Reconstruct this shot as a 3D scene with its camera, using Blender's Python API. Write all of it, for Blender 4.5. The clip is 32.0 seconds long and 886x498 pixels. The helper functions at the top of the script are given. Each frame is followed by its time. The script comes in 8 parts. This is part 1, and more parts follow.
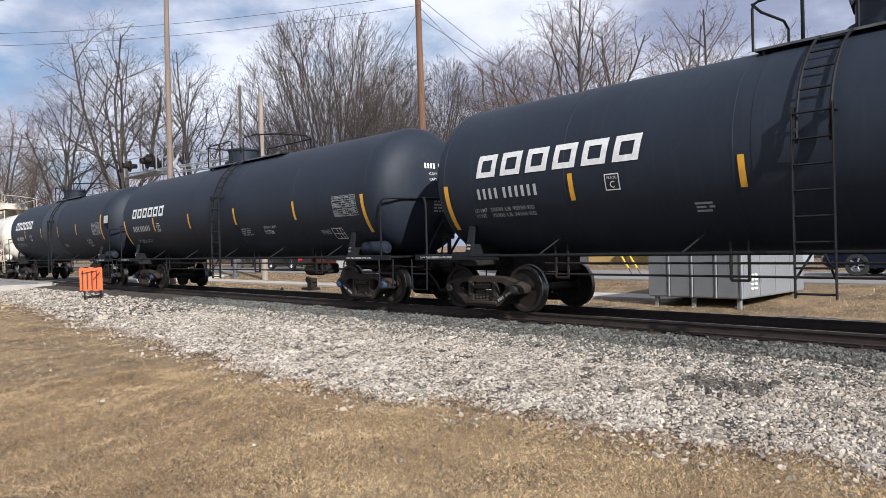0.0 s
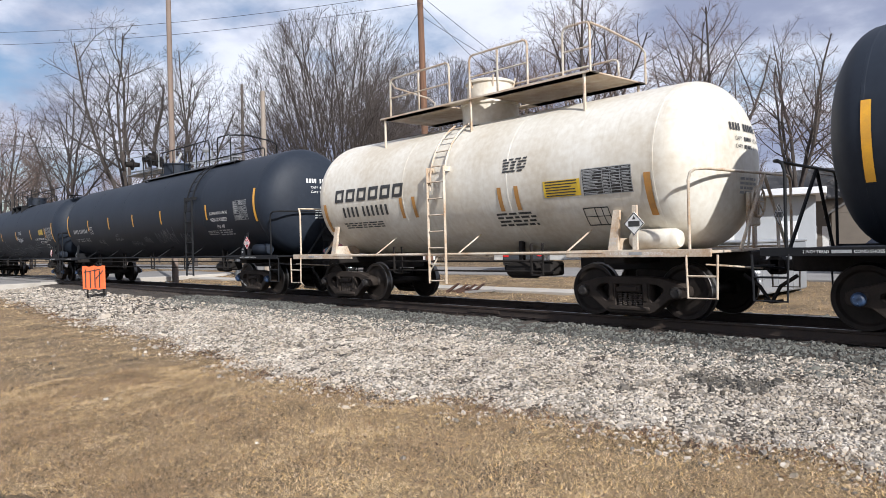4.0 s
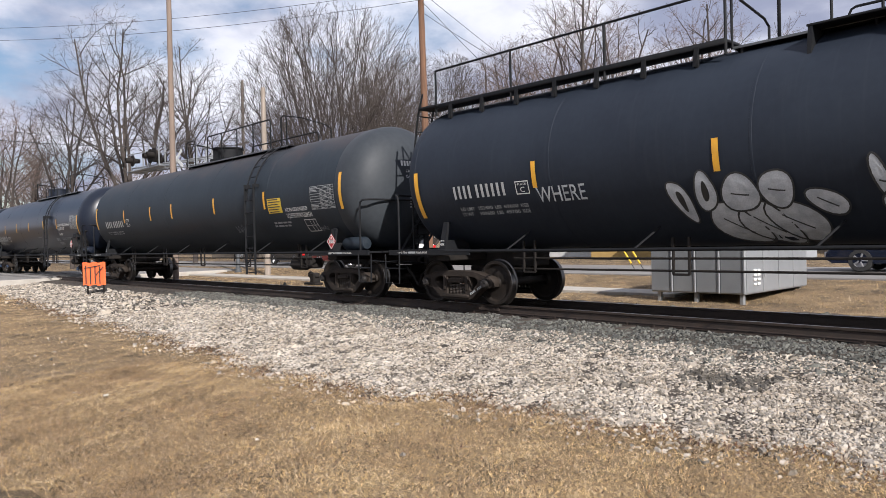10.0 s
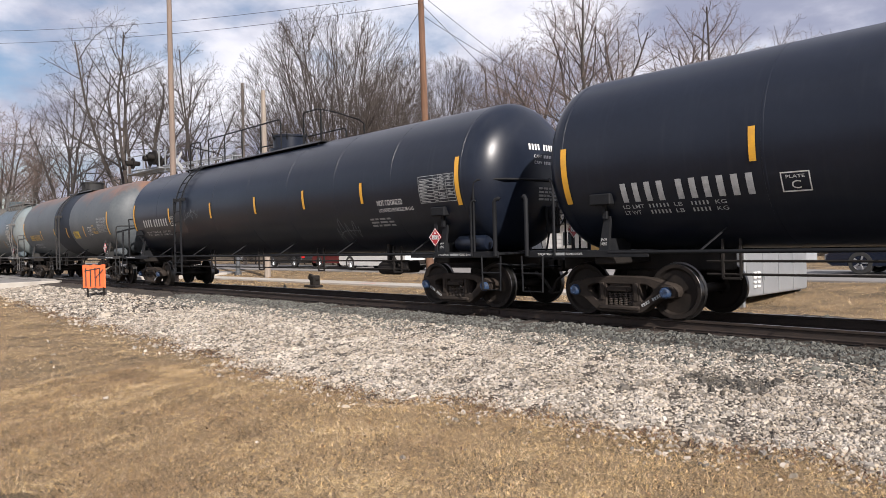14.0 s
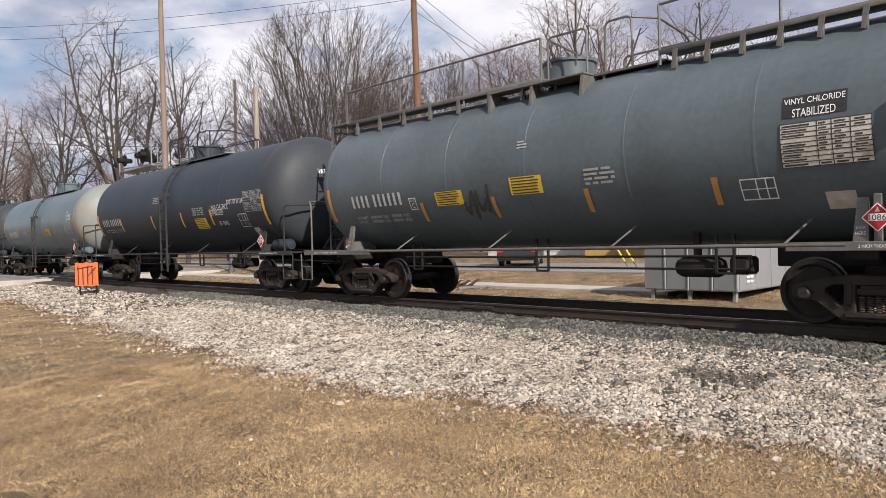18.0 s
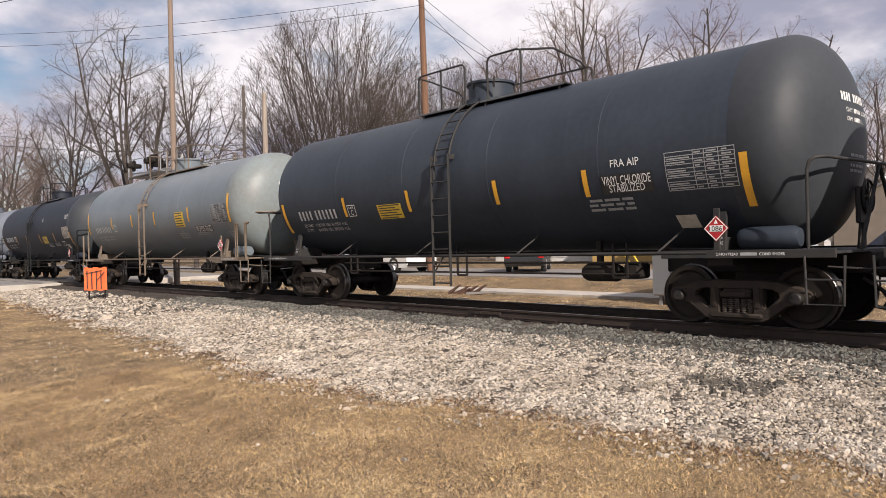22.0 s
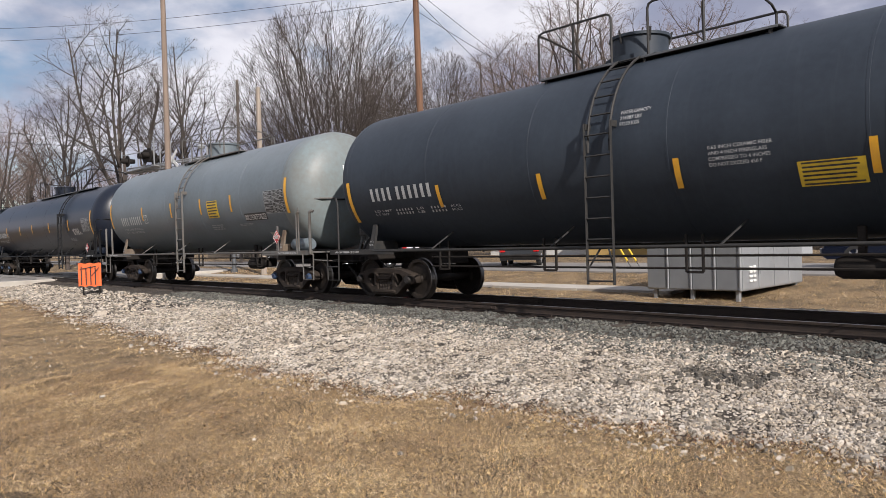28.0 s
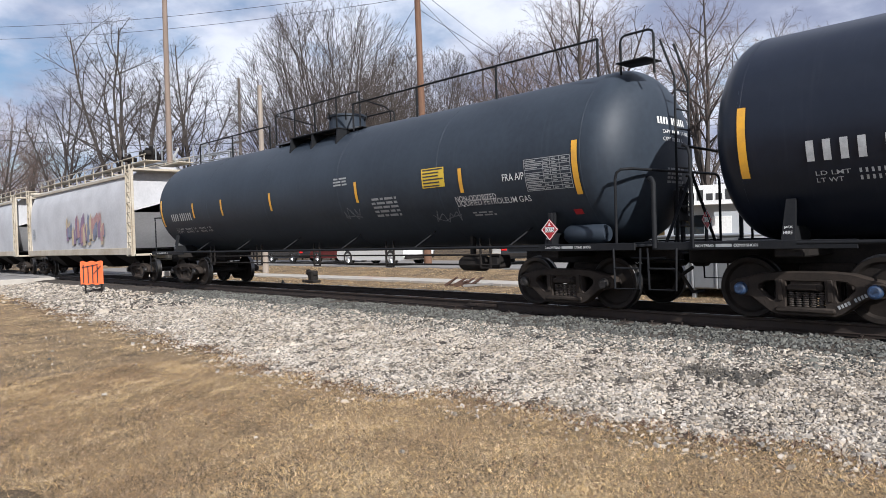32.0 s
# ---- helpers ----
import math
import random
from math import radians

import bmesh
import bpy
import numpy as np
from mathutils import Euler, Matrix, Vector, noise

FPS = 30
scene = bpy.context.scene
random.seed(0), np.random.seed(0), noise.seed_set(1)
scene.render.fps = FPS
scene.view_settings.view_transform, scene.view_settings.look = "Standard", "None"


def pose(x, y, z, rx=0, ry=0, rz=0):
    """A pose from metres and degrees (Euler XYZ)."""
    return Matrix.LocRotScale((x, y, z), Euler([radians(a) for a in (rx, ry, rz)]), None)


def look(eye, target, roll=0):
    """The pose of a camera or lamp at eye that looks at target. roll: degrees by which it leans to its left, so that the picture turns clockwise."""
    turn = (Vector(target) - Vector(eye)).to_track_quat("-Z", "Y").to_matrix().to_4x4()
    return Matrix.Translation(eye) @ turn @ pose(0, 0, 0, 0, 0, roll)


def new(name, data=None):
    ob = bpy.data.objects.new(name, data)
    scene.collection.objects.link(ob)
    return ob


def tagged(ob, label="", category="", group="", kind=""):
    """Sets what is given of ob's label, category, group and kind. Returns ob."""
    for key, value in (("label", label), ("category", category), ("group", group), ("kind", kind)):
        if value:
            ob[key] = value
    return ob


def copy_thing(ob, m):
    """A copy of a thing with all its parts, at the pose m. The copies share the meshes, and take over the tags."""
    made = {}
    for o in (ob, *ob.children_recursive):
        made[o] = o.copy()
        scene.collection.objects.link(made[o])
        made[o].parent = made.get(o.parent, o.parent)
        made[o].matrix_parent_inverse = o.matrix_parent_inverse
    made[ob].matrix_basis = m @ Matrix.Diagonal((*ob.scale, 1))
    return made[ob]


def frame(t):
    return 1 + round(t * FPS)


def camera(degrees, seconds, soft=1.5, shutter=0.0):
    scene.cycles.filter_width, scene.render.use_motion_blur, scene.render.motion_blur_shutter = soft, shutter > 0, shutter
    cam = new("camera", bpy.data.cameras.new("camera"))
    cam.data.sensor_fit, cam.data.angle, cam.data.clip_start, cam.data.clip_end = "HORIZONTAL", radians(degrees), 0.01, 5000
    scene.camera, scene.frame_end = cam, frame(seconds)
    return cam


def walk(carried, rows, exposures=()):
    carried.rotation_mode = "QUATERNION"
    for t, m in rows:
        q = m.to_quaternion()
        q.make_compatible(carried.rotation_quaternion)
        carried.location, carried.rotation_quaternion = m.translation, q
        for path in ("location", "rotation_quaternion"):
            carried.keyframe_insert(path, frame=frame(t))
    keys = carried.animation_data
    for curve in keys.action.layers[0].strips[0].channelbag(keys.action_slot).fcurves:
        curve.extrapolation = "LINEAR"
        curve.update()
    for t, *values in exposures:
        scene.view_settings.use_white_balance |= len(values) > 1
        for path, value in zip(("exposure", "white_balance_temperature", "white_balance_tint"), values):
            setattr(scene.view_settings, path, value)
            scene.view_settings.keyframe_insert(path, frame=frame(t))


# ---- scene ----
from mathutils.geometry import tessellate_polygon

# metres; the rail head is z = 0, the track runs along x, the train moves towards +x
cam = camera(62.97, 32.0, 0.6)
EYE = (0, 0, 1.330)
PATH = [
    (0, look(EYE, (-7.3304, 6.8018, 1.2894), -1.446)),
    (0.5, look(EYE, (-7.3351, 6.7966, 1.2818), -1.364)),
    (1, look(EYE, (-7.3369, 6.7946, 1.2764), -1.439)),
    (1.5, look(EYE, (-7.3389, 6.7924, 1.2721), -1.522)),
    (2, look(EYE, (-7.3410, 6.7901, 1.2681), -1.529)),
    (2.5, look(EYE, (-7.3470, 6.7834, 1.2494), -1.529)),
    (3, look(EYE, (-7.3530, 6.7767, 1.2354), -1.538)),
    (3.5, look(EYE, (-7.3524, 6.7776, 1.2490), -1.554)),
    (5.5, look(EYE, (-7.3539, 6.7764, 1.2898), -1.461)),
    (6, look(EYE, (-7.3552, 6.7749, 1.2895), -1.464)),
    (6.5, look(EYE, (-7.3620, 6.7675, 1.2902), -1.458)),
    (7, look(EYE, (-7.3646, 6.7647, 1.2895), -1.470)),
    (7.5, look(EYE, (-7.3476, 6.7830, 1.2673), -1.440)),
    (8, look(EYE, (-7.3335, 6.7980, 1.2473), -1.428)),
    (8.5, look(EYE, (-7.3229, 6.8093, 1.2376), -1.437)),
    (9, look(EYE, (-7.3304, 6.8012, 1.2300), -1.416)),
    (9.5, look(EYE, (-7.3466, 6.7834, 1.2178), -1.461)),
    (10, look(EYE, (-7.3552, 6.7742, 1.2219), -1.400)),
    (10.5, look(EYE, (-7.3516, 6.7781, 1.2248), -1.267)),
    (11, look(EYE, (-7.3441, 6.7860, 1.2106), -1.203)),
    (11.5, look(EYE, (-7.3425, 6.7879, 1.2208), -1.232)),
    (12, look(EYE, (-7.3506, 6.7794, 1.2411), -1.202)),
    (12.5, look(EYE, (-7.3476, 6.7830, 1.2647), -1.156)),
    (13, look(EYE, (-7.3476, 6.7832, 1.2885), -1.219)),
    (13.5, look(EYE, (-7.3546, 6.7755, 1.2801), -1.373)),
    (14, look(EYE, (-7.3548, 6.7750, 1.2578), -1.399)),
    (14.5, look(EYE, (-7.3467, 6.7838, 1.2575), -1.398)),
    (16.5, look(EYE, (-7.2900, 6.8438, 1.1958), -1.676)),
    (17, look(EYE, (-7.2793, 6.8552, 1.1960), -1.683)),
    (17.5, look(EYE, (-7.2768, 6.8578, 1.1973), -1.725)),
    (18, look(EYE, (-7.2969, 6.8366, 1.2050), -1.645)),
    (18.5, look(EYE, (-7.3359, 6.7951, 1.2289), -1.524)),
    (19, look(EYE, (-7.3472, 6.7832, 1.2431), -1.498)),
    (19.5, look(EYE, (-7.3368, 6.7944, 1.2404), -1.493)),
    (20, look(EYE, (-7.3296, 6.8017, 1.2173), -1.495)),
    (20.5, look(EYE, (-7.3411, 6.7895, 1.2290), -1.494)),
    (21, look(EYE, (-7.3620, 6.7673, 1.2642), -1.458)),
    (21.5, look(EYE, (-7.3640, 6.7653, 1.2804), -1.508)),
    (22, look(EYE, (-7.3646, 6.7647, 1.2854), -1.503)),
    (22.5, look(EYE, (-7.3566, 6.7733, 1.2772), -1.474)),
    (23, look(EYE, (-7.3461, 6.7846, 1.2658), -1.461)),
    (23.5, look(EYE, (-7.3456, 6.7850, 1.2617), -1.442)),
    (24, look(EYE, (-7.3513, 6.7788, 1.2555), -1.545)),
    (24.5, look(EYE, (-7.3473, 6.7830, 1.2431), -1.495)),
    (25, look(EYE, (-7.3315, 6.8000, 1.2345), -1.548)),
    (25.5, look(EYE, (-7.3215, 6.8108, 1.2370), -1.521)),
    (27.5, look(EYE, (-7.3265, 6.8052, 1.2255), -1.610)),
    (28, look(EYE, (-7.3205, 6.8113, 1.2022), -1.753)),
    (28.5, look(EYE, (-7.3291, 6.8019, 1.1944), -1.741)),
    (29, look(EYE, (-7.3307, 6.8005, 1.2092), -1.712)),
    (29.5, look(EYE, (-7.3227, 6.8092, 1.2153), -1.747)),
    (30, look(EYE, (-7.3257, 6.8056, 1.1950), -1.731)),
    (30.5, look(EYE, (-7.3303, 6.8005, 1.1885), -1.756)),
    (31, look(EYE, (-7.3376, 6.7928, 1.1949), -1.687)),
    (31.5, look(EYE, (-7.3352, 6.7952, 1.1863), -1.738)),
    (32, look(EYE, (-7.3356, 6.7946, 1.1787), -1.742)),
]
EXPOSURES = [(0, 0.06, 5900, 10), (4, 0.06, 5900, 10), (13, 0.11, 6270, 13), (20, 0.04, 6570, 14), (25, 0.02, 6900, 17), (29, -0.1, 6100, 11), (32, 0.06, 5880, 10)]
walk(cam, PATH, EXPOSURES)
POLY = (351.666, -0.431, 23.200, -12.903)      # the train's way over the clip

# ---------- light ----------
SUN_EL, SUN_AZ = 32.0, -19.0   # degrees: height, and angle from +x towards -y


def sky_world():
    w = bpy.data.worlds.new("sky")
    scene.world = w
    w.use_nodes = True
    nt = w.node_tree
    nt.nodes.clear()
    out = nt.nodes.new("ShaderNodeOutputWorld")
    bg = nt.nodes.new("ShaderNodeBackground")
    sky = nt.nodes.new("ShaderNodeTexSky")
    sky.sky_type, sky.sun_disc = "NISHITA", False
    sky.sun_elevation, sky.sun_rotation = radians(SUN_EL), radians(90 - SUN_AZ)
    sky.air_density, sky.dust_density = 1.0, 0.6
    tc = nt.nodes.new("ShaderNodeTexCoord")
    sep = nt.nodes.new("ShaderNodeSeparateXYZ")
    nt.links.new(tc.outputs["Generated"], sep.inputs[0])
    # cloud layer: the view direction laid onto a flat cloud deck
    mx = nt.nodes.new("ShaderNodeMath")
    mx.operation, mx.inputs[1].default_value = "ADD", 0.28
    ab = nt.nodes.new("ShaderNodeMath")
    ab.operation = "ABSOLUTE"
    nt.links.new(sep.outputs[2], ab.inputs[0])
    nt.links.new(ab.outputs[0], mx.inputs[0])
    dv = nt.nodes.new("ShaderNodeVectorMath")
    dv.operation = "DIVIDE"
    cmb = nt.nodes.new("ShaderNodeCombineXYZ")
    for i in range(3):
        nt.links.new(mx.outputs[0], cmb.inputs[i])
    nt.links.new(tc.outputs["Generated"], dv.inputs[0])
    nt.links.new(cmb.outputs[0], dv.inputs[1])

    def cloud(scale, detail, lo, hi, shift):
        mp = nt.nodes.new("ShaderNodeMapping")
        mp.inputs["Location"].default_value = shift
        nz = nt.nodes.new("ShaderNodeTexNoise")
        nz.inputs["Scale"].default_value, nz.inputs["Detail"].default_value = scale, detail
        nz.inputs["Roughness"].default_value = 0.55
        rp = nt.nodes.new("ShaderNodeMapRange")
        rp.interpolation_type = "SMOOTHSTEP"
        rp.inputs["From Min"].default_value, rp.inputs["From Max"].default_value = lo, hi
        nt.links.new(dv.outputs[0], mp.inputs[0])
        nt.links.new(mp.outputs[0], nz.inputs["Vector"])
        nt.links.new(nz.outputs["Fac"], rp.inputs["Value"])
        return rp.outputs[0]
    cover = cloud(1.15, 8, 0.37, 0.51, (3.1, 1.7, 0.4))
    tone = cloud(1.7, 9, 0.37, 0.63, (7.7, 5.2, 2.0))
    tint = nt.nodes.new("ShaderNodeMix")
    tint.data_type = "RGBA"
    tint.inputs["A"].default_value = (3.9, 4.15, 5.4, 1)
    tint.inputs["B"].default_value = (10.4, 10.3, 10.8, 1)
    nt.links.new(tone, tint.inputs["Factor"])
    mix = nt.nodes.new("ShaderNodeMix")
    mix.data_type = "RGBA"
    nt.links.new(cover, mix.inputs["Factor"])
    nt.links.new(sky.outputs[0], mix.inputs["A"])
    nt.links.new(tint.outputs["Result"], mix.inputs["B"])
    nt.links.new(mix.outputs["Result"], bg.inputs[0])
    bg.inputs[1].default_value = 0.09
    nt.links.new(bg.outputs[0], out.inputs[0])


sky_world()
sun = new("sun", bpy.data.lights.new("sun", "SUN"))
sun.data.energy, sun.data.angle, sun.data.color = 6.2, radians(0.6), (1.0, 0.925, 0.83)
sun.matrix_world = look((0, 0, 60), (-60 * math.cos(radians(SUN_AZ)) / math.tan(radians(SUN_EL)),
                                     -60 * math.sin(radians(SUN_AZ)) / math.tan(radians(SUN_EL)), 0))

# ---------- materials ----------
def mat(name, base, rough=0.6, metal=0.0, alt=None, scale=4.0, fine=40.0, amount=0.5, bump=0.0, bump_scale=60.0, stretch=(1, 1, 1), each=0.0, spec=0.5, coat=0.0, speck=0.5):
    """A surface: base and alt colours mixed by two scales of noise, with a fine relief."""
    m = bpy.data.materials.new(name)
    m.use_nodes = True
    nt = m.node_tree
    b = nt.nodes["Principled BSDF"]
    b.inputs["Roughness"].default_value, b.inputs["Metallic"].default_value = rough, metal
    b.inputs["Specular IOR Level"].default_value = spec
    b.inputs["Coat Weight"].default_value = coat
    alt = alt or tuple(c * 0.7 for c in base)
    tc = nt.nodes.new("ShaderNodeTexCoord")
    mp = nt.nodes.new("ShaderNodeMapping")
    mp.inputs["Scale"].default_value = stretch
    nt.links.new(tc.outputs["Object"], mp.inputs[0])

    def nz(s, d):
        n = nt.nodes.new("ShaderNodeTexNoise")
        n.inputs["Scale"].default_value, n.inputs["Detail"].default_value = s, d
        nt.links.new(mp.outputs[0], n.inputs["Vector"])
        return n.outputs["Fac"]
    a1, a2 = nz(scale, 5), nz(fine, 3)
    add = nt.nodes.new("ShaderNodeMath")
    add.operation = "MULTIPLY_ADD"
    add.inputs[1].default_value = speck
    nt.links.new(a2, add.inputs[0])
    nt.links.new(a1, add.inputs[2])
    mr = nt.nodes.new("ShaderNodeMapRange")
    mr.inputs["From Min"].default_value, mr.inputs["From Max"].default_value = 0.25 + 0.5 * speck, 0.75 + 0.5 * speck
    mr.inputs["To Max"].default_value = amount * 2
    nt.links.new(add.outputs[0], mr.inputs["Value"])
    mix = nt.nodes.new("ShaderNodeMix")
    mix.data_type = "RGBA"
    mix.inputs["A"].default_value, mix.inputs["B"].default_value = (*base, 1), (*alt, 1)
    nt.links.new(mr.outputs[0], mix.inputs["Factor"])
    last = mix.outputs["Result"]
    if each:
        oi = nt.nodes.new("ShaderNodeNewGeometry")
        hv = nt.nodes.new("ShaderNodeHueSaturation")
        r2 = nt.nodes.new("ShaderNodeMapRange")
        r2.inputs["To Min"].default_value, r2.inputs["To Max"].default_value = 1 - each, 1 + each
        nt.links.new(oi.outputs["Random Per Island"], r2.inputs["Value"])
        nt.links.new(r2.outputs[0], hv.inputs["Value"])
        wn = nt.nodes.new("ShaderNodeTexWhiteNoise")
        wn.noise_dimensions = "1D"
        nt.links.new(oi.outputs["Random Per Island"], wn.inputs["W"])
        r3 = nt.nodes.new("ShaderNodeMapRange")
        r3.inputs["To Min"].default_value, r3.inputs["To Max"].default_value = 0.7, 1.25
        nt.links.new(wn.outputs["Value"], r3.inputs["Value"])
        nt.links.new(r3.outputs[0], hv.inputs["Saturation"])
        nt.links.new(last, hv.inputs["Color"])
        last = hv.outputs[0]
    nt.links.new(last, b.inputs["Base Color"])
    if bump:
        bp = nt.nodes.new("ShaderNodeBump")
        bp.inputs["Strength"].default_value, bp.inputs["Distance"].default_value = bump, 0.02
        nt.links.new(nz(bump_scale, 6), bp.inputs["Height"])
        nt.links.new(bp.outputs[0], b.inputs["Normal"])
    return m


def tank_paint(name, base, alt, rough=0.45, rust=0.0, coat=0.0, spec=0.5):
    """Car paint with faded blotches, run-down streaks and, where rust > 0, rust stains along the top."""
    m = mat(name, base, rough, 0, alt, 0.7, 9, 0.55, 0.05, 3.0, coat=coat, spec=spec)
    nt = m.node_tree
    b = nt.nodes["Principled BSDF"]
    src = b.inputs["Base Color"].links[0].from_socket
    tc = nt.nodes.new("ShaderNodeTexCoord")
    mp = nt.nodes.new("ShaderNodeMapping")
    mp.inputs["Scale"].default_value = (6, 0.7, 0.35)
    n = nt.nodes.new("ShaderNodeTexNoise")
    n.inputs["Scale"].default_value, n.inputs["Detail"].default_value = 2.2, 5
    nt.links.new(tc.outputs["Object"], mp.inputs[0])
    nt.links.new(mp.outputs[0], n.inputs["Vector"])
    mr = nt.nodes.new("ShaderNodeMapRange")
    mr.inputs["From Min"].default_value, mr.inputs["From Max"].default_value, mr.inputs["To Max"].default_value = 0.55, 0.8, 0.45
    nt.links.new(n.outputs["Fac"], mr.inputs["Value"])
    mx = nt.nodes.new("ShaderNodeMix")
    mx.data_type = "RGBA"
    mx.inputs["B"].default_value = (*[0.9 * c + 0.012 for c in alt], 1)
    nt.links.new(mr.outputs[0], mx.inputs["Factor"])
    nt.links.new(src, mx.inputs["A"])
    last = mx.outputs["Result"]
    if rust:
        sp = nt.nodes.new("ShaderNodeSeparateXYZ")
        nt.links.new(tc.outputs["Object"], sp.inputs[0])
        n2 = nt.nodes.new("ShaderNodeTexNoise")
        n2.inputs["Scale"].default_value, n2.inputs["Detail"].default_value = 1.3, 8
        n2.inputs["Roughness"].default_value = 0.62
        nt.links.new(tc.outputs["Object"], n2.inputs["Vector"])
        hz = nt.nodes.new("ShaderNodeMapRange")
        hz.inputs["From Min"].default_value, hz.inputs["From Max"].default_value = 3.1, 4.3
        hz.inputs["To Min"].default_value, hz.inputs["To Max"].default_value = -0.25, 0.22
        nt.links.new(sp.outputs[2], hz.inputs["Value"])
        ad = nt.nodes.new("ShaderNodeMath")
        nt.links.new(n2.outputs["Fac"], ad.inputs[0])
        nt.links.new(hz.outputs[0], ad.inputs[1])
        th = nt.nodes.new("ShaderNodeMapRange")
        th.inputs["From Min"].default_value, th.inputs["From Max"].default_value, th.inputs["To Max"].default_value = 0.43, 0.72, rust
        nt.links.new(ad.outputs[0], th.inputs["Value"])
        m2 = nt.nodes.new("ShaderNodeMix")
        m2.data_type = "RGBA"
        m2.inputs["B"].default_value = (0.19, 0.1, 0.066, 1)
        nt.links.new(th.outputs[0], m2.inputs["Factor"])
        nt.links.new(last, m2.inputs["A"])
        last = m2.outputs["Result"]
    nt.links.new(last, b.inputs["Base Color"])
    return m


PAINT = {
    "black": tank_paint("black tank paint", (0.0106, 0.0150, 0.0245), (0.0165, 0.0228, 0.0345), 0.6, spec=0.3),
    "gloss": tank_paint("glossy black tank paint", (0.0062, 0.0090, 0.0172), (0.010, 0.0142, 0.0250), 0.33, spec=0.35),
    "rusty": tank_paint("weathered black tank paint", (0.0130, 0.0190, 0.0270), (0.021, 0.029, 0.038), 0.58, 0.13, spec=0.3),
    "grey": tank_paint("faded charcoal tank paint", (0.020, 0.027, 0.038), (0.031, 0.041, 0.055), 0.54, spec=0.3),
    "grey2": tank_paint("mid grey tank paint", (0.14, 0.16, 0.195), (0.10, 0.115, 0.138), 0.42, spec=0.35),
    "white": tank_paint("stained white tank paint", (0.72, 0.70, 0.63), (0.52, 0.46, 0.36), 0.45),
    "utlx": tank_paint("faded grey and rust tank paint", (0.07, 0.08, 0.088), (0.105, 0.115, 0.12), 0.5, 0.85, spec=0.3),
    "sage": tank_paint("weathered grey green tank paint", (0.095, 0.122, 0.137), (0.065, 0.082, 0.09), 0.38, spec=0.35),
    "sage2": tank_paint("pale grey green tank paint", (0.148, 0.178, 0.2), (0.115, 0.138, 0.152), 0.4, spec=0.35),
    "blue": tank_paint("grey blue tank paint", (0.115, 0.158, 0.175), (0.083, 0.115, 0.128), 0.36, spec=0.35),
}
IRON = mat("dirty black iron", (0.012, 0.0112, 0.0105), 0.75, 0.0, (0.025, 0.021, 0.0185), 5, 40, 0.5, 0.3, 50, spec=0.18)
FRAME = mat("brown grimed cast steel", (0.021, 0.0175, 0.015), 0.8, 0.0, (0.04, 0.031, 0.025), 6, 40, 0.5, 0.35, 40, spec=0.18)
WHEEL = mat("dark oily wheel steel", (0.013, 0.011, 0.0098), 0.65, 0.0, (0.026, 0.0205, 0.017), 7, 50, 0.5, 0.2, 60, spec=0.18)
TREAD = mat("polished wheel tread", (0.15, 0.145, 0.14), 0.35, 1.0, (0.1, 0.095, 0.09), 10, 60)
SPRING = mat("worn coil spring steel", (0.07, 0.058, 0.048), 0.6, 0.2, (0.045, 0.034, 0.028), 10, 60)
CAPS = {"blue": mat("blue bearing cap paint", (0.018, 0.055, 0.14), 0.6, 0, (0.03, 0.04, 0.06), 9, 60),
        "black": mat("greasy bearing cap", (0.03, 0.027, 0.025), 0.5, 0.3, None, 9, 60)}
TRIM = {"black": mat("black trim paint", (0.008, 0.009, 0.011), 0.65, 0, (0.015, 0.0155, 0.017), 5, 40, spec=0.18),
        "cream": mat("stained cream paint", (0.62, 0.58, 0.49), 0.5, 0, (0.36, 0.22, 0.11), 3, 30, 0.45),
        "grey": mat("pale grey trim paint", (0.12, 0.125, 0.125), 0.55, 0, (0.085, 0.07, 0.055), 4, 30),
        "charcoal": mat("charcoal trim paint", (0.022, 0.024, 0.026), 0.6, 0, (0.04, 0.037, 0.034), 5, 40, spec=0.25),
        "tan": mat("rust tan trim paint", (0.17, 0.145, 0.115), 0.55, 0, (0.1, 0.065, 0.04), 4, 30)}
GALV = mat("dull galvanised steel", (0.13, 0.14, 0.15), 0.5, 0.3, (0.07, 0.072, 0.075), 5, 40, 0.5)
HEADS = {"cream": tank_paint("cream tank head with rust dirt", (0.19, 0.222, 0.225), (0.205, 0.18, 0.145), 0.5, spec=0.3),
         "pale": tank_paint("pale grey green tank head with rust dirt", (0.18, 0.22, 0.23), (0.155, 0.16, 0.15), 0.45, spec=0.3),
         "pale_charcoal": tank_paint("light charcoal tank head", (0.042, 0.048, 0.055), (0.03, 0.035, 0.041), 0.55, spec=0.25)}
YELLOW = mat("yellow reflective tape", (0.78, 0.40, 0.025), 0.4, 0, (0.6, 0.31, 0.04), 6, 60, 0.5)
ORANGE_TAPE = mat("faded orange tape", (0.50, 0.24, 0.05), 0.5, 0, (0.36, 0.2, 0.07), 6, 60, 0.5)
WHITE = mat("white lettering", (0.78, 0.78, 0.76), 0.5, 0, (0.6, 0.6, 0.58), 12, 60, 0.5)
DIM = mat("faded small lettering", (0.36, 0.37, 0.37), 0.6, 0, (0.25, 0.26, 0.26), 12, 60, 0.5)
SMALL = mat("small white lettering", (0.52, 0.53, 0.53), 0.6, 0, (0.36, 0.37, 0.37), 12, 60, 0.5)
INK = mat("black lettering", (0.02, 0.02, 0.02), 0.5, 0, (0.05, 0.05, 0.05), 12, 60)
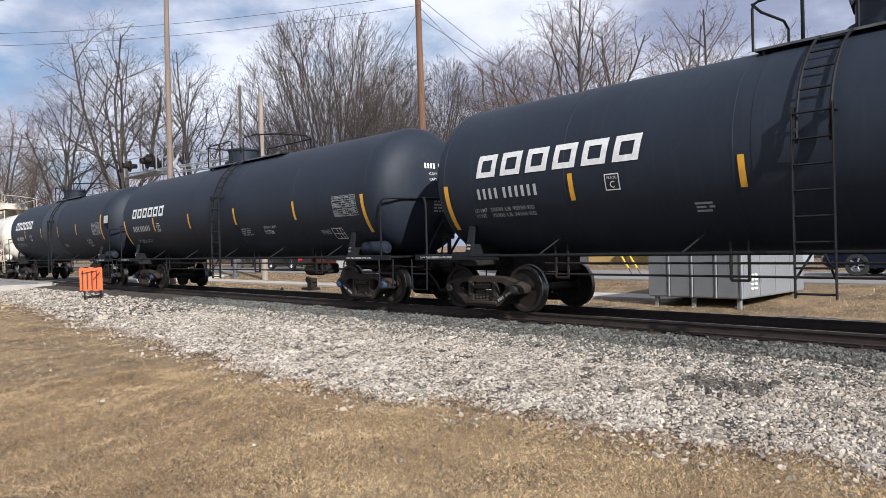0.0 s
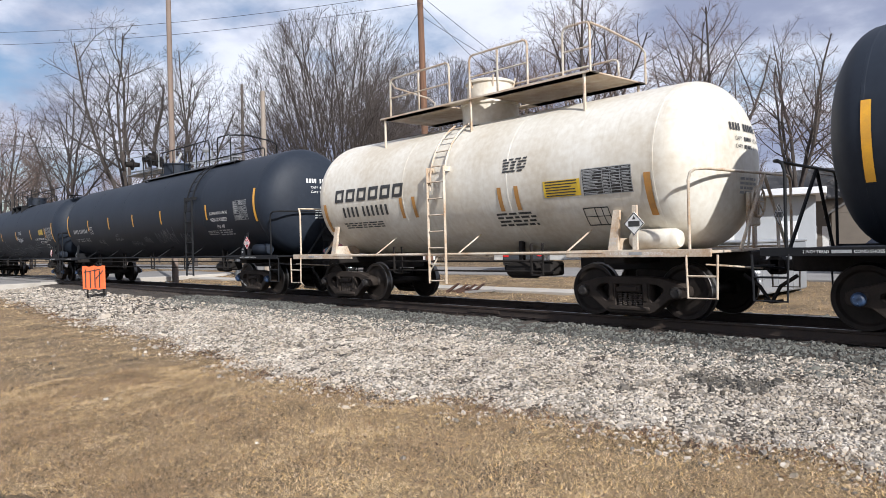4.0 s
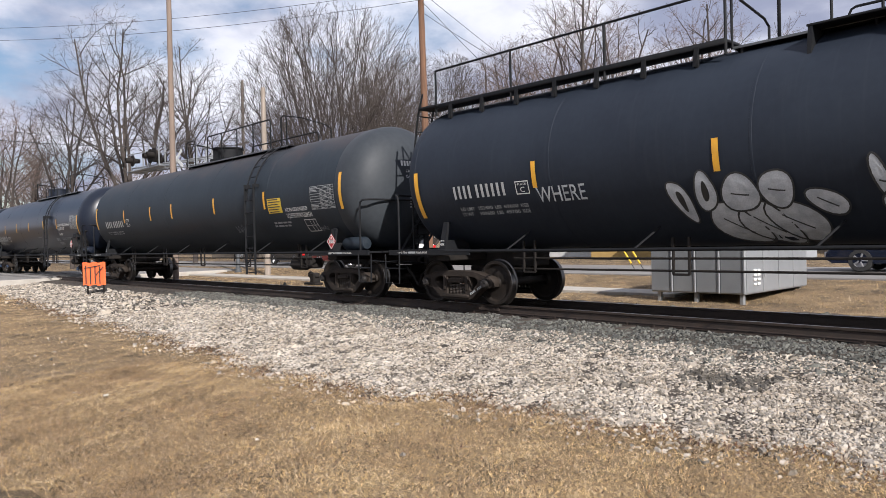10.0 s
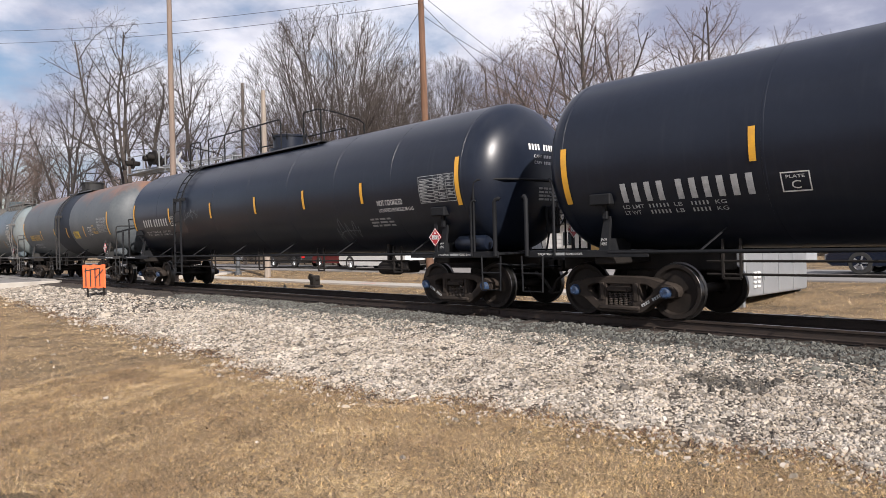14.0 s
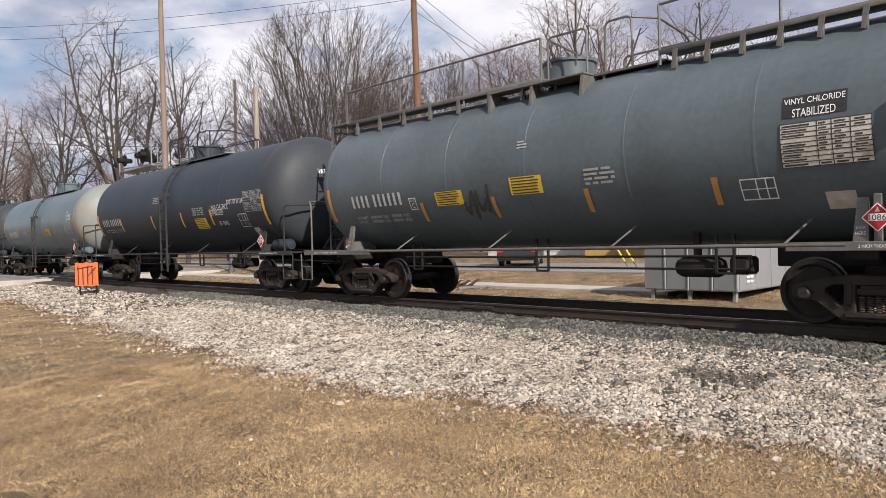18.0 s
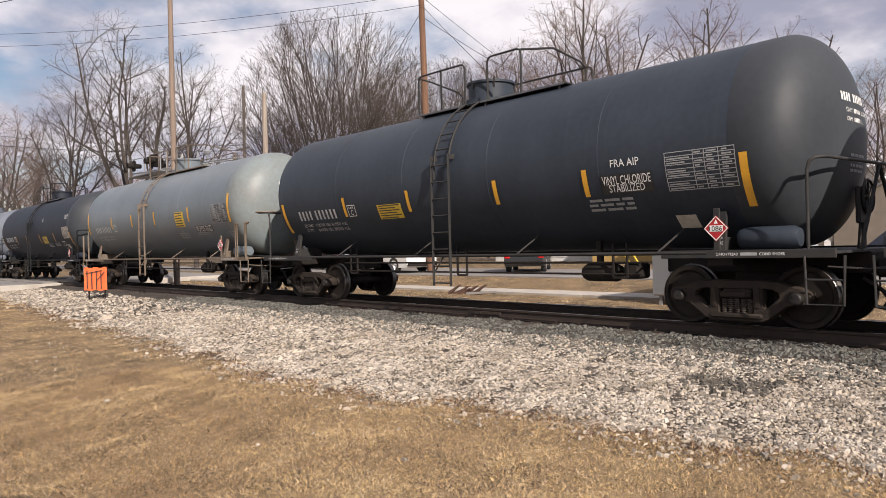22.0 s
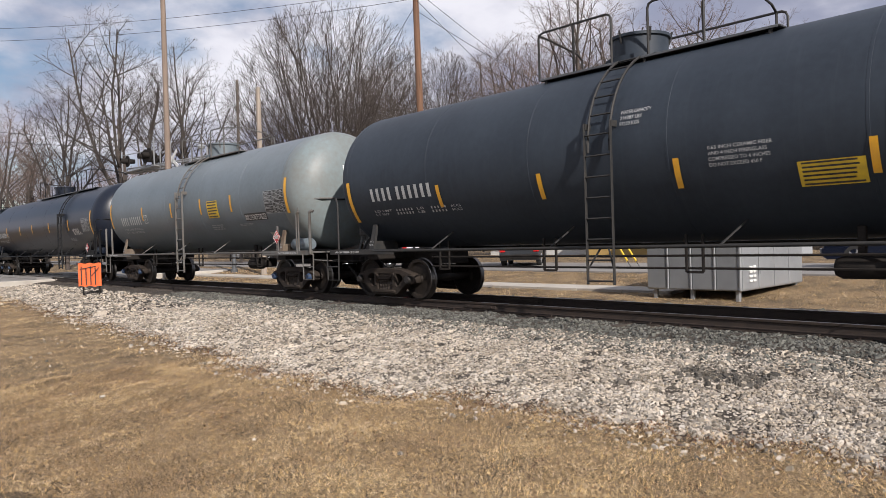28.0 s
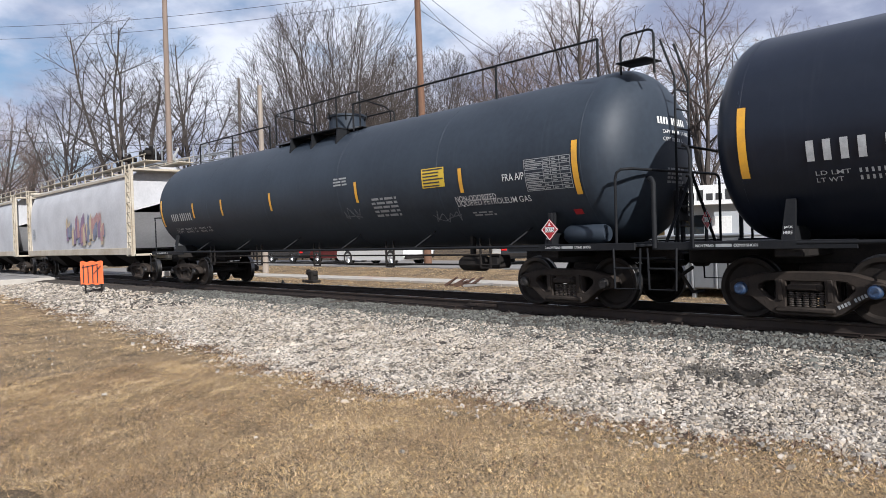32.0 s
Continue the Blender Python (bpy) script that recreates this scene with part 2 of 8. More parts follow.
GOLD = mat("yellow lettering", (0.62, 0.36, 0.05), 0.5, 0, (0.45, 0.28, 0.06), 12, 60)
PANEL_Y = mat("yellow notice sheet", (0.72, 0.50, 0.03), 0.5, 0, (0.55, 0.37, 0.04), 8, 60)
PANEL_W = mat("weathered white stencil sheet", (0.55, 0.53, 0.47), 0.6, 0, (0.4, 0.36, 0.3), 8, 60)
PANEL_K = mat("black stencil ground", (0.012, 0.012, 0.013), 0.45, 0, (0.03, 0.03, 0.03), 8, 60)
RED = mat("red placard", (0.44, 0.014, 0.022), 0.45, 0, (0.32, 0.016, 0.02), 8, 60)
CHALK = mat("chalky paint marker", (0.22, 0.23, 0.24), 0.8, 0, (0.09, 0.1, 0.11), 20, 90, 0.6)
SPRAY = mat("silver white spray paint", (0.58, 0.6, 0.62), 0.6, 0, (0.36, 0.38, 0.4), 5, 50, 0.6)
RAILSIDE = mat("rusty brown rail", (0.026, 0.020, 0.017), 0.75, 0.2, (0.05, 0.034, 0.025), 6, 60, 0.5, 0.2, 60)
RAILTOP = mat("polished rail head", (0.36, 0.36, 0.37), 0.28, 1.0, (0.2, 0.19, 0.18), 3, 60, 0.4, stretch=(0.2, 3, 3))
TIE = mat("weathered timber tie", (0.04, 0.032, 0.027), 0.9, 0, (0.085, 0.07, 0.057), 3, 40, 0.5, 0.6, 50, stretch=(4, 0.6, 4))
# bed under the chips: the shade of their gaps is in its dark colour
GAP_GROUND = mat("gap shade under limestone", (0.09, 0.073, 0.057), 0.95, 0, (0.025, 0.02, 0.016), 1.2, 50, 0.6, 1.0, 60, speck=2.2)
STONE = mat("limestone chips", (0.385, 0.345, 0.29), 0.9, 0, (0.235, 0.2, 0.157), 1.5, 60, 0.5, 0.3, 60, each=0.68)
STONE_G = mat("grey green ballast stones", (0.1275, 0.1275, 0.1105), 0.9, 0, (0.07225, 0.07225, 0.0663), 5, 60, 0.5, 0.3, 60, each=0.7)
GRASS = mat("dormant turf", (0.33, 0.23, 0.12), 0.95, 0, (0.062, 0.041, 0.021), 1.3, 80, 0.6, 1.0, 110, speck=2.2)
BLADE = mat("dry grass blades", (0.64, 0.465, 0.245), 0.85, 0, (0.33, 0.218, 0.112), 0.9, 12, 0.6, each=0.85, speck=0.8)
ASPHALT = mat("worn pale asphalt", (0.25, 0.238, 0.222), 0.9, 0, (0.17, 0.16, 0.15), 0.5, 60, 0.5, 0.4, 90)
CONCRETE = mat("pale concrete", (0.46, 0.43, 0.38), 0.9, 0, (0.34, 0.31, 0.27), 1.5, 50, 0.5, 0.2, 80)
BARK = mat("grey brown bark", (0.08, 0.066, 0.058), 0.95, 0, (0.045, 0.037, 0.033), 2, 20, 0.5, 0.5, 20)
TWIG = mat("grey brown twigs", (0.085, 0.069, 0.061), 0.95, 0, (0.05, 0.041, 0.036), 2, 20, 0.5)
TWIG_R = mat("pale reddish twigs", (0.19, 0.142, 0.118), 0.95, 0, (0.125, 0.092, 0.078), 2, 20, 0.5)
POLE_B = mat("brown utility pole timber", (0.20, 0.105, 0.06), 0.85, 0, (0.095, 0.052, 0.033), 2, 30, 0.5, 0.5, 30, stretch=(6, 6, 0.4))
POLE_T = mat("tan utility pole timber", (0.25, 0.19, 0.15), 0.85, 0, (0.16, 0.122, 0.098), 2, 30, 0.5, 0.4, 30, stretch=(6, 6, 0.4))
POLE_G = mat("grey utility pole timber", (0.20, 0.165, 0.14), 0.85, 0, (0.13, 0.11, 0.095), 2, 30, 0.5, 0.4, 30, stretch=(6, 6, 0.4))
POLE_W = mat("pale post timber", (0.36, 0.31, 0.26), 0.85, 0, (0.22, 0.18, 0.145), 2, 30, 0.5, 0.3, 30, stretch=(6, 6, 0.4))
CABLE = mat("dark overhead cable", (0.03, 0.03, 0.033), 0.6)
ALU = mat("weathered aluminium", (0.40, 0.415, 0.43), 0.42, 0.55, (0.33, 0.345, 0.36), 1.5, 40, 0.5, 0.05, 20)
ORANGE = mat("fluorescent orange cloth sign", (0.85, 0.17, 0.05), 0.7, 0, (0.7, 0.13, 0.04), 3, 40, 0.5)


def glass(name, tint, rough=0.05):
    m = bpy.data.materials.new(name)
    m.use_nodes = True
    b = m.node_tree.nodes["Principled BSDF"]
    b.inputs["Base Color"].default_value, b.inputs["Roughness"].default_value = (*tint, 1), rough
    b.inputs["Specular IOR Level"].default_value = 0.8
    return m


DARKGLASS = glass("dark window glass", (0.02, 0.025, 0.03))
REDLENS = glass("red tail lamp lens", (0.5, 0.02, 0.02), 0.15)

# ---------- mesh tools ----------
class Build:
    """Collects vertices and faces of one mesh."""

    def __init__(self):
        self.v, self.f, self.mi, self.cur = [], [], [], 0

    def add(self, verts, faces):
        o = len(self.v)
        self.v += [tuple(p) for p in verts]
        for q in faces:
            self.f.append([o + i for i in q])
            self.mi.append(self.cur)
        return self

    def box(self, x0, x1, y0, y1, z0, z1, b=0.008):
        """A box with chamfered edges."""
        b = min(b, (x1 - x0) * 0.3, (y1 - y0) * 0.3, (z1 - z0) * 0.3)
        v, idx = [], {}
        for sx in (0, 1):
            for sy in (0, 1):
                for sz in (0, 1):
                    for ax in range(3):
                        p = [(x0, x1)[sx], (y0, y1)[sy], (z0, z1)[sz]]
                        for k, s in enumerate((sx, sy, sz)):
                            if k != ax:
                                p[k] += b if s == 0 else -b
                        idx[sx, sy, sz, ax] = len(v)
                        v.append(p)
        f = []
        for ax in range(3):
            o = [k for k in range(3) if k != ax]
            for s in (0, 1):
                ring = []
                for c in ((0, 0), (1, 0), (1, 1), (0, 1)):
                    k = [0, 0, 0]
                    k[ax], k[o[0]], k[o[1]] = s, c[0], c[1]
                    ring.append(idx[(*k, ax)])
                f.append(ring if (s == 1) ^ (ax == 1) else ring[::-1])
            for c in ((0, 0), (1, 0), (1, 1), (0, 1)):
                q = []
                for s, (p1, p2) in ((0, (o[0], o[1])), (1, (o[1], o[0]))):
                    k = [0, 0, 0]
                    k[ax], k[o[0]], k[o[1]] = s, c[0], c[1]
                    q += [idx[(*k, p1)], idx[(*k, p2)]]
                f.append(q if (c[0] ^ c[1]) ^ (ax == 1) else q[::-1])
        for sx in (0, 1):
            for sy in (0, 1):
                for sz in (0, 1):
                    t = [idx[sx, sy, sz, a] for a in range(3)]
                    f.append(t if (sx + sy + sz) % 2 else t[::-1])
        return self.add(v, f)

    def rod(self, pts, r, n=6, close=False, r1=None, ends=True):
        """A round bar along a line of points, tapering from r to r1."""
        pts = [Vector(p) for p in pts]
        m, v, f = len(pts), [], []
        ref = None
        for i, p in enumerate(pts):
            a, c = pts[(i - 1) % m if close or i else 0], pts[(i + 1) % m if close or i < m - 1 else m - 1]
            d = (c - a).normalized()
            if ref is None:
                ref = d.orthogonal().normalized()
            ref = (ref - d * ref.dot(d))
            ref = ref.normalized() if ref.length > 1e-5 else d.orthogonal().normalized()
            s = d.cross(ref)
            rr = r if r1 is None else r + (r1 - r) * i / (m - 1)
            for k in range(n):
                w = 2 * math.pi * k / n
                v.append(p + (ref * math.cos(w) + s * math.sin(w)) * rr)
        for i in range(m if close else m - 1):
            for k in range(n):
                j, k2 = (i + 1) % m, (k + 1) % n
                f.append((i * n + k, i * n + k2, j * n + k2, j * n + k))
        if ends and not close:
            f += [tuple(range(n))[::-1], tuple((m - 1) * n + k for k in range(n))]
        return self.add(v, f)

    def lathe(self, prof, n=24, axis="z", at=(0, 0, 0)):
        """Turns a profile of (height, radius) about an axis."""
        v, f = [], []
        for h, r in prof:
            for k in range(n):
                w = 2 * math.pi * k / n
                c, s = r * math.cos(w), r * math.sin(w)
                p = {"z": (c, s, h), "y": (s, h, c), "x": (h, c, s)}[axis]
                v.append((p[0] + at[0], p[1] + at[1], p[2] + at[2]))
        for i in range(len(prof) - 1):
            for k in range(n):
                k2 = (k + 1) % n
                f.append((i * n + k, i * n + k2, (i + 1) * n + k2, (i + 1) * n + k))
        return self.add(v, f)

    def beam(self, a, b, w0, w1, y0, y1):
        """A flat tapering bar in the xz plane from a to b."""
        a, b = Vector((a[0], 0, a[1])), Vector((b[0], 0, b[1]))
        d = (b - a).normalized()
        n = Vector((-d.z, 0, d.x))
        q = [a + n * w0 / 2, b + n * w1 / 2, b - n * w1 / 2, a - n * w0 / 2]
        v = [(p.x, y, p.z) for y in (y0, y1) for p in q]
        return self.add(v, [(0, 1, 2, 3), (7, 6, 5, 4), (0, 4, 5, 1), (1, 5, 6, 2), (2, 6, 7, 3), (3, 7, 4, 0)])

    def prism(self, ring, y0, y1):
        """A convex outline in xz pushed along y."""
        n = len(ring)
        v = [(x, y, z) for y in (y0, y1) for x, z in ring]
        return self.add(v, [tuple(range(n)), tuple(range(2 * n - 1, n - 1, -1))] + [(i, n + i, n + (i + 1) % n, (i + 1) % n) for i in range(n)])

    def mesh(self, name, mats, smooth=None):
        me = bpy.data.meshes.new(name)
        me.from_pydata(self.v, [], self.f)
        for m in (mats if isinstance(mats, (list, tuple)) else [mats]):
            me.materials.append(m)
        if any(self.mi):
            me.polygons.foreach_set("material_index", self.mi)
        me.validate()
        bm = bmesh.new()
        bm.from_mesh(me)
        bmesh.ops.recalc_face_normals(bm, faces=bm.faces)
        if smooth:
            for e in bm.edges:
                e.smooth = len(e.link_faces) != 2 or e.calc_face_angle(0) < smooth
            for p in bm.faces:
                p.smooth = True
        bm.to_mesh(me)
        bm.free()
        return me


def part(name, b, material, parent, label="", smooth=None):
    """Links one mesh as a part of a thing."""
    ob = new(name, b if isinstance(b, bpy.types.Mesh) else b.mesh(name, material, smooth))
    ob.parent = parent
    if label:
        ob["label"] = label
    return ob


def thing(name, label, category, at=(0, 0, 0), turn=0.0, group="", b=None, material=None, smooth=None, kind=""):
    ob = new(name, b.mesh(name, material, smooth) if b else None)
    ob.matrix_basis = pose(*at, 0, 0, turn)
    return tagged(ob, label, category, group, kind)


# ---------- lettering ----------
WORDS = ["LIQUEFIED PETROLEUM GAS", "LIQUIFIED PETROLEUM GAS", "NON-ODORIZED", "NOT-ODORIZED", "NOT ODORIZED", "FRA AIP", "FRA-AIP", "SR 13450",
         "DOT-SP 21134", "VINYL CHLORIDE", "STABILIZED", "VINYL CHLORIDE STABILIZED", "VINYL", "CHLORIDE", "EXTERIOR COATING", "SYSTEM", "WHERE",
         "1075", "1086", "C", "PLATE", "ALL", "LIES", "FTG", "SIEGE", "ARE", "LD LMT", "LT WT", "LBS", "KGS", "CAPY", "US GAL", "L", "2 INCH TREAD", "COND SHOES", "JACK", "HERE", "KN", "HOT", "WATER WEIGHT", "204413 LBS", "92721 KGS", "WATER CAPACITY", "214387 LBS", "97250 KGS",
         "0.65 INCH CERAMIC FIBER", "AND 4 INCH FIBERGLASS", "COMPRESSED TO 4 INCHES", "DO NOT EXCEED 450 F",
         "178700", "81050", "84300", "38250", "179900", "81600", "83100", "37700",
         "LB", "KG", "210700", "95550", "75300", "34150", "154400", "70050", "108600", "49250", "179800", "81550", "83200", "37750", "153400", "69600", "109600", "49700"]


def letter_shapes():
    """Flat meshes of the words, each scaled to a unit box."""
    obs = {}
    for w in WORDS:
        cu = bpy.data.curves.new("letters", "FONT")
        cu.body, cu.resolution_u, cu.offset = w, 3, 0.004
        obs[w] = new("letters", cu)
    dg = bpy.context.evaluated_depsgraph_get()
    made = {}
    for w, ob in obs.items():
        me = bpy.data.meshes.new_from_object(ob.evaluated_get(dg))
        co = np.empty(len(me.vertices) * 3)
        me.vertices.foreach_get("co", co)
        co = co.reshape(-1, 3)[:, :2]
        lo, hi = co.min(0), co.max(0)
        made[w] = ((co - lo) / (hi - lo), [tuple(p.vertices) for p in me.polygons])
        cu = ob.data
        bpy.data.objects.remove(ob)
        bpy.data.curves.remove(cu)
        bpy.data.meshes.remove(me)
    return made


LETTERS = letter_shapes()


class Skin:
    """The near or far side of a tank shell, on which marks are laid."""

    def __init__(self, R, zc, lift=0.011):
        self.R, self.zc, self.lift = R, zc, lift

    def at(self, u, z, up=0.0):
        r = self.R + self.lift + up
        return (u, -math.sqrt(max(r * r - (z - self.zc) ** 2, 0.01)), z)

    def quad(self, b, u0, u1, z0, z1, up=0.0, slant=0.0):
        n = max(1, int(abs(z1 - z0) / 0.09))
        v = []
        for i in range(n + 1):
            z = z0 + (z1 - z0) * i / n
            s = slant * i / n
            v += [self.at(u0 + s, z, up), self.at(u1 + s, z, up)]
        b.add(v, [(2 * i, 2 * i + 1, 2 * i + 3, 2 * i + 2) for i in range(n)])

    def ribbon(self, b, pts, w, up=0.0):
        v = []
        for i, p in enumerate(pts):
            a, c = pts[max(i - 1, 0)], pts[min(i + 1, len(pts) - 1)]
            d = Vector((c[0] - a[0], c[1] - a[1])).normalized() if (c[0], c[1]) != (a[0], a[1]) else Vector((1, 0))
            for s in (-0.5, 0.5):
                v.append(self.at(p[0] - d.y * w * s, p[1] + d.x * w * s, up))
        b.add(v, [(2 * i, 2 * i + 1, 2 * i + 3, 2 * i + 2) for i in range(len(pts) - 1)])

    def blob(self, b, pts, up=0.0):
        cu, cz = sum(p[0] for p in pts) / len(pts), sum(p[1] for p in pts) / len(pts)
        v = [self.at(cu, cz, up)]
        k = len(pts)
        for f in (0.5, 1.0):
            v += [self.at(cu + (p[0] - cu) * f, cz + (p[1] - cz) * f, up) for p in pts]
        b.add(v, [(0, 1 + i, 1 + (i + 1) % k) for i in range(k)] + [(1 + i, 1 + k + i, 1 + k + (i + 1) % k, 1 + (i + 1) % k) for i in range(k)])


def smooth_line(pts, n=5):
    """A Catmull-Rom line through the points."""
    out = []
    for i in range(len(pts) - 1):
        p = [pts[max(i - 1, 0)], pts[i], pts[i + 1], pts[min(i + 2, len(pts) - 1)]]
        for k in range(n):
            t = k / n
            out.append(tuple(0.5 * (2 * p[1][j] + (p[2][j] - p[0][j]) * t + (2 * p[0][j] - 5 * p[1][j] + 4 * p[2][j] - p[3][j]) * t * t
                                    + (3 * p[1][j] - p[0][j] - 3 * p[2][j] + p[3][j]) * t ** 3) for j in range(2)))
    return out + [pts[-1]]


def mark(car, skin, rng, kind, u0, u1, z, h, note):
    """One painted mark on the tank: words, stencil bars, tables, sheets or graffiti."""
    b = Build()
    z0, z1 = z - h / 2, z + h / 2
    if kind in ("text", "texty"):
        co, fs = LETTERS[note]
        b.add([skin.at(u0 + p[0] * (u1 - u0), z0 + p[1] * h, 0.004) for p in co], fs)
        part("lettering", b, GOLD if kind == "texty" else (SPRAY if note == "WHERE" else WHITE), car)
    elif kind in ("num", "numb", "numy"):
        n, x = 10, u0
        w = (u1 - u0) / (n + 0.5)
        for i in range(n):
            if i == 4:
                x += w * 0.5
            skin.quad(b, x, x + 0.46 * w, z0, z1)
            part("number_bar", b, {"num": SMALL, "numb": INK, "numy": GOLD}[kind], car)
            b = Build()
            x += w
    elif kind == "load":
        # load limit and light weight: words, with the figures as bars
        wide = u1 - u0
        for i, word in enumerate(("LD LMT", "LT WT")):
            zz, hh = z1 - h * (i + 0.5) / 2, h * 0.31

            def put(w, k0, k1):
                co, fs = LETTERS[w]
                b.add([skin.at(u0 + (k0 + p[0] * (k1 - k0)) * wide, zz - hh / 2 + p[1] * hh, 0.004) for p in co], fs)
            put(word, 0.0, 0.22 if i == 0 else 0.17)
            said = note.split()
            if len(said) == 8:
                for w, k0, k1 in zip(said[4 * i:4 * i + 4], (0.28, 0.53, 0.66, 0.9), (0.49, 0.62, 0.86, 1.0)):
                    put(w, k0, k1)
                continue
            for j in range(6):
                skin.quad(b, u0 + (0.27 + 0.036 * j) * wide, u0 + (0.285 + 0.036 * j) * wide, zz - hh / 2, zz + hh / 2)
            put("LB", 0.52, 0.6)
            for j in range(5):
                skin.quad(b, u0 + (0.68 + 0.036 * j) * wide, u0 + (0.695 + 0.036 * j) * wide, zz - hh / 2, zz + hh / 2)
            put("KG", 0.9, 1.0)
        part("lettering", b, SMALL, car)
    elif kind == "lines":
        said = note.split("/")
        most = max(len(w) for w in said)
        for i, w in enumerate(said):
            b, (co, fs) = Build(), LETTERS[w]
            zz, wide = z1 - h * (i + 0.8) / len(said), (u1 - u0) * len(w) / most
            b.add([skin.at(u0 + p[0] * wide, zz + p[1] * h / len(said) * 0.62, 0.004) for p in co], fs)
            part("lettering", b, SMALL, car)
    elif kind in ("bars", "barsb"):
        n = int(note)
        for i in range(n):
            x, zz = u0 + rng.uniform(0, 0.06) * (u1 - u0), z1 - h * (i + 0.5) / n
            while x < u1 - 0.05:
                w = min(rng.uniform(0.1, 0.32), u1 - x)
                skin.quad(b, x, x + w, zz - h / n * 0.27, zz + h / n * 0.27)
                x += w + 0.05
        part("stencil_bars", b, INK if kind == "barsb" else DIM, car)
    elif kind in ("logo", "logob"):
        n = 6
        w = (u1 - u0) / n
        for i in range(n):
            a, c, e, sl = u0 + i * w, u0 + (i + 0.78) * w, 0.24 * h, 0.2 * h
            skin.quad(b, a + sl * 0.76, c + sl * 0.76, z1 - e, z1, 0, sl * 0.24)
            skin.quad(b, a, c, z0, z0 + e, 0, sl * 0.24)
            skin.quad(b, a + sl * 0.24, a + sl * 0.24 + e * 1.15, z0 + e, z1 - e, 0, sl * 0.52)
            skin.quad(b, c + sl * 0.24 - e * 1.15, c + sl * 0.24, z0 + e, z1 - e, 0, sl * 0.52)
            part("mark_block", b, INK if kind == "logob" else WHITE, car, "slanted block of a painted company mark")
            b = Build()
    elif kind in ("plate", "box", "boxb"):
        e = 0.018
        for q in ((u0, u1, z0, z0 + e), (u0, u1, z1 - e, z1), (u0, u0 + e, z0, z1), (u1 - e, u1, z0, z1)):
            skin.quad(b, *q)
        if kind == "plate":
            co, fs = LETTERS["C"]
            b.add([skin.at(u0 + (0.34 + 0.32 * p[0]) * (u1 - u0), z0 + (0.15 + 0.4 * p[1]) * h) for p in co], fs)
            co, fs = LETTERS["PLATE"]
            b.add([skin.at(u0 + (0.18 + 0.64 * p[0]) * (u1 - u0), z0 + (0.68 + 0.16 * p[1]) * h) for p in co], fs)
        else:
            skin.quad(b, u0, u1, z - e / 3, z + e / 3)
            for k in (0.45, 0.72):
                skin.quad(b, u0 + k * (u1 - u0), u0 + k * (u1 - u0) + e, z0, z1)
        part("stencil_box", b, INK if kind == "boxb" else WHITE, car)
    elif kind in ("table", "tableb", "tablew"):
        if kind != "table":
            g = Build()
            skin.quad(g, u0, u1, z0, z1, -0.003)
            part("stencil_sheet", g, PANEL_W if kind == "tablew" else PANEL_K, car)
        e, rows = 0.012, 9
        for i in range(rows + 1):
            zz = z0 + h * i / rows
            skin.quad(b, u0, u1, zz, zz + e)
        for k in (0, 0.42, 0.58, 0.78, 1):
            x = u0 + k * (u1 - u0 - e)
            skin.quad(b, x, x + e, z0, z1)
        for i in range(rows):
            zz = z0 + h * (i + 0.55) / rows
            for k0, k1 in ((0.03, 0.4), (0.44, 0.56), (0.61, 0.75), (0.82, 0.96)):
                if rng.random() < 0.8:
                    x0, x1 = u0 + k0 * (u1 - u0), u0 + (k0 + (k1 - k0) * rng.uniform(0.5, 1)) * (u1 - u0)
                    skin.quad(b, x0, x1, zz - h / rows * 0.17, zz + h / rows * 0.17)
        part("stencil_table", b, INK if kind == "tablew" else DIM, car)
    elif kind in ("yel", "dark", "patch", "patchr"):
        skin.quad(b, u0, u1, z0, z1, -0.003)
        ob = part({"yel": "notice_sheet", "dark": "stencil_ground"}.get(kind, "paint_patch"), b, {"yel": PANEL_Y, "dark": PANEL_K, "patch": PANEL_W, "patchr": RED}[kind], car)
        if kind == "yel":
            g = Build()
            for i in range(6):
                zz = z1 - h * (i + 0.5) / 6
                skin.quad(g, u0 + 0.06 * (u1 - u0), u0 + rng.uniform(0.75, 0.95) * (u1 - u0), zz - h * 0.035, zz + h * 0.035)
            part("notice_bars", g, INK, ob)
    elif kind in ("tag", "tagk", "tagw"):
        n = 9
        pts = [(u0 + (u1 - u0) * min(max(i / n + rng.uniform(-0.12, 0.12), 0), 1), z0 + h * (rng.uniform(0.6, 1) if i % 2 else rng.uniform(0, 0.4))) for i in range(n + 1)]
        skin.ribbon(b, smooth_line(pts, 6), {"tag": 0.024, "tagk": 0.06, "tagw": 0.06}[kind])
        pts = [(u0 + (u1 - u0) * k, z0 + h * (0.3 + rng.uniform(-0.2, 0.4))) for k in (0, 0.3, 0.6, 1)]
        skin.ribbon(b, smooth_line(pts, 6), 0.02, 0.003)
        part("graffiti_scrawl", b, {"tag": CHALK, "tagk": INK, "tagw": SPRAY}[kind], car)
    elif kind == "piece":
        # bubble letters: overlapping leaf-shaped fields, each with a dark outline, some with a dark eye
        for i, (cu, cz, ru, rz, tilt, eye) in enumerate(PIECES[note]):
            c, q, ph = math.cos(radians(tilt)), math.sin(radians(tilt)), rng.uniform(0, 6)

            def ring(k, n=24):
                out = []
                for j in range(n):
                    w = 2 * math.pi * j / n
                    r = k * (1 + 0.07 * math.sin(3 * w + ph))
                    x, y = ru * r * math.cos(w), rz * r * math.sin(w) * (1.1 - 0.12 * math.cos(w))
                    out.append((cu + x * c + y * q, cz - x * q + y * c))
                return out
            b, g, lift = Build(), Build(), 0.0012 * i
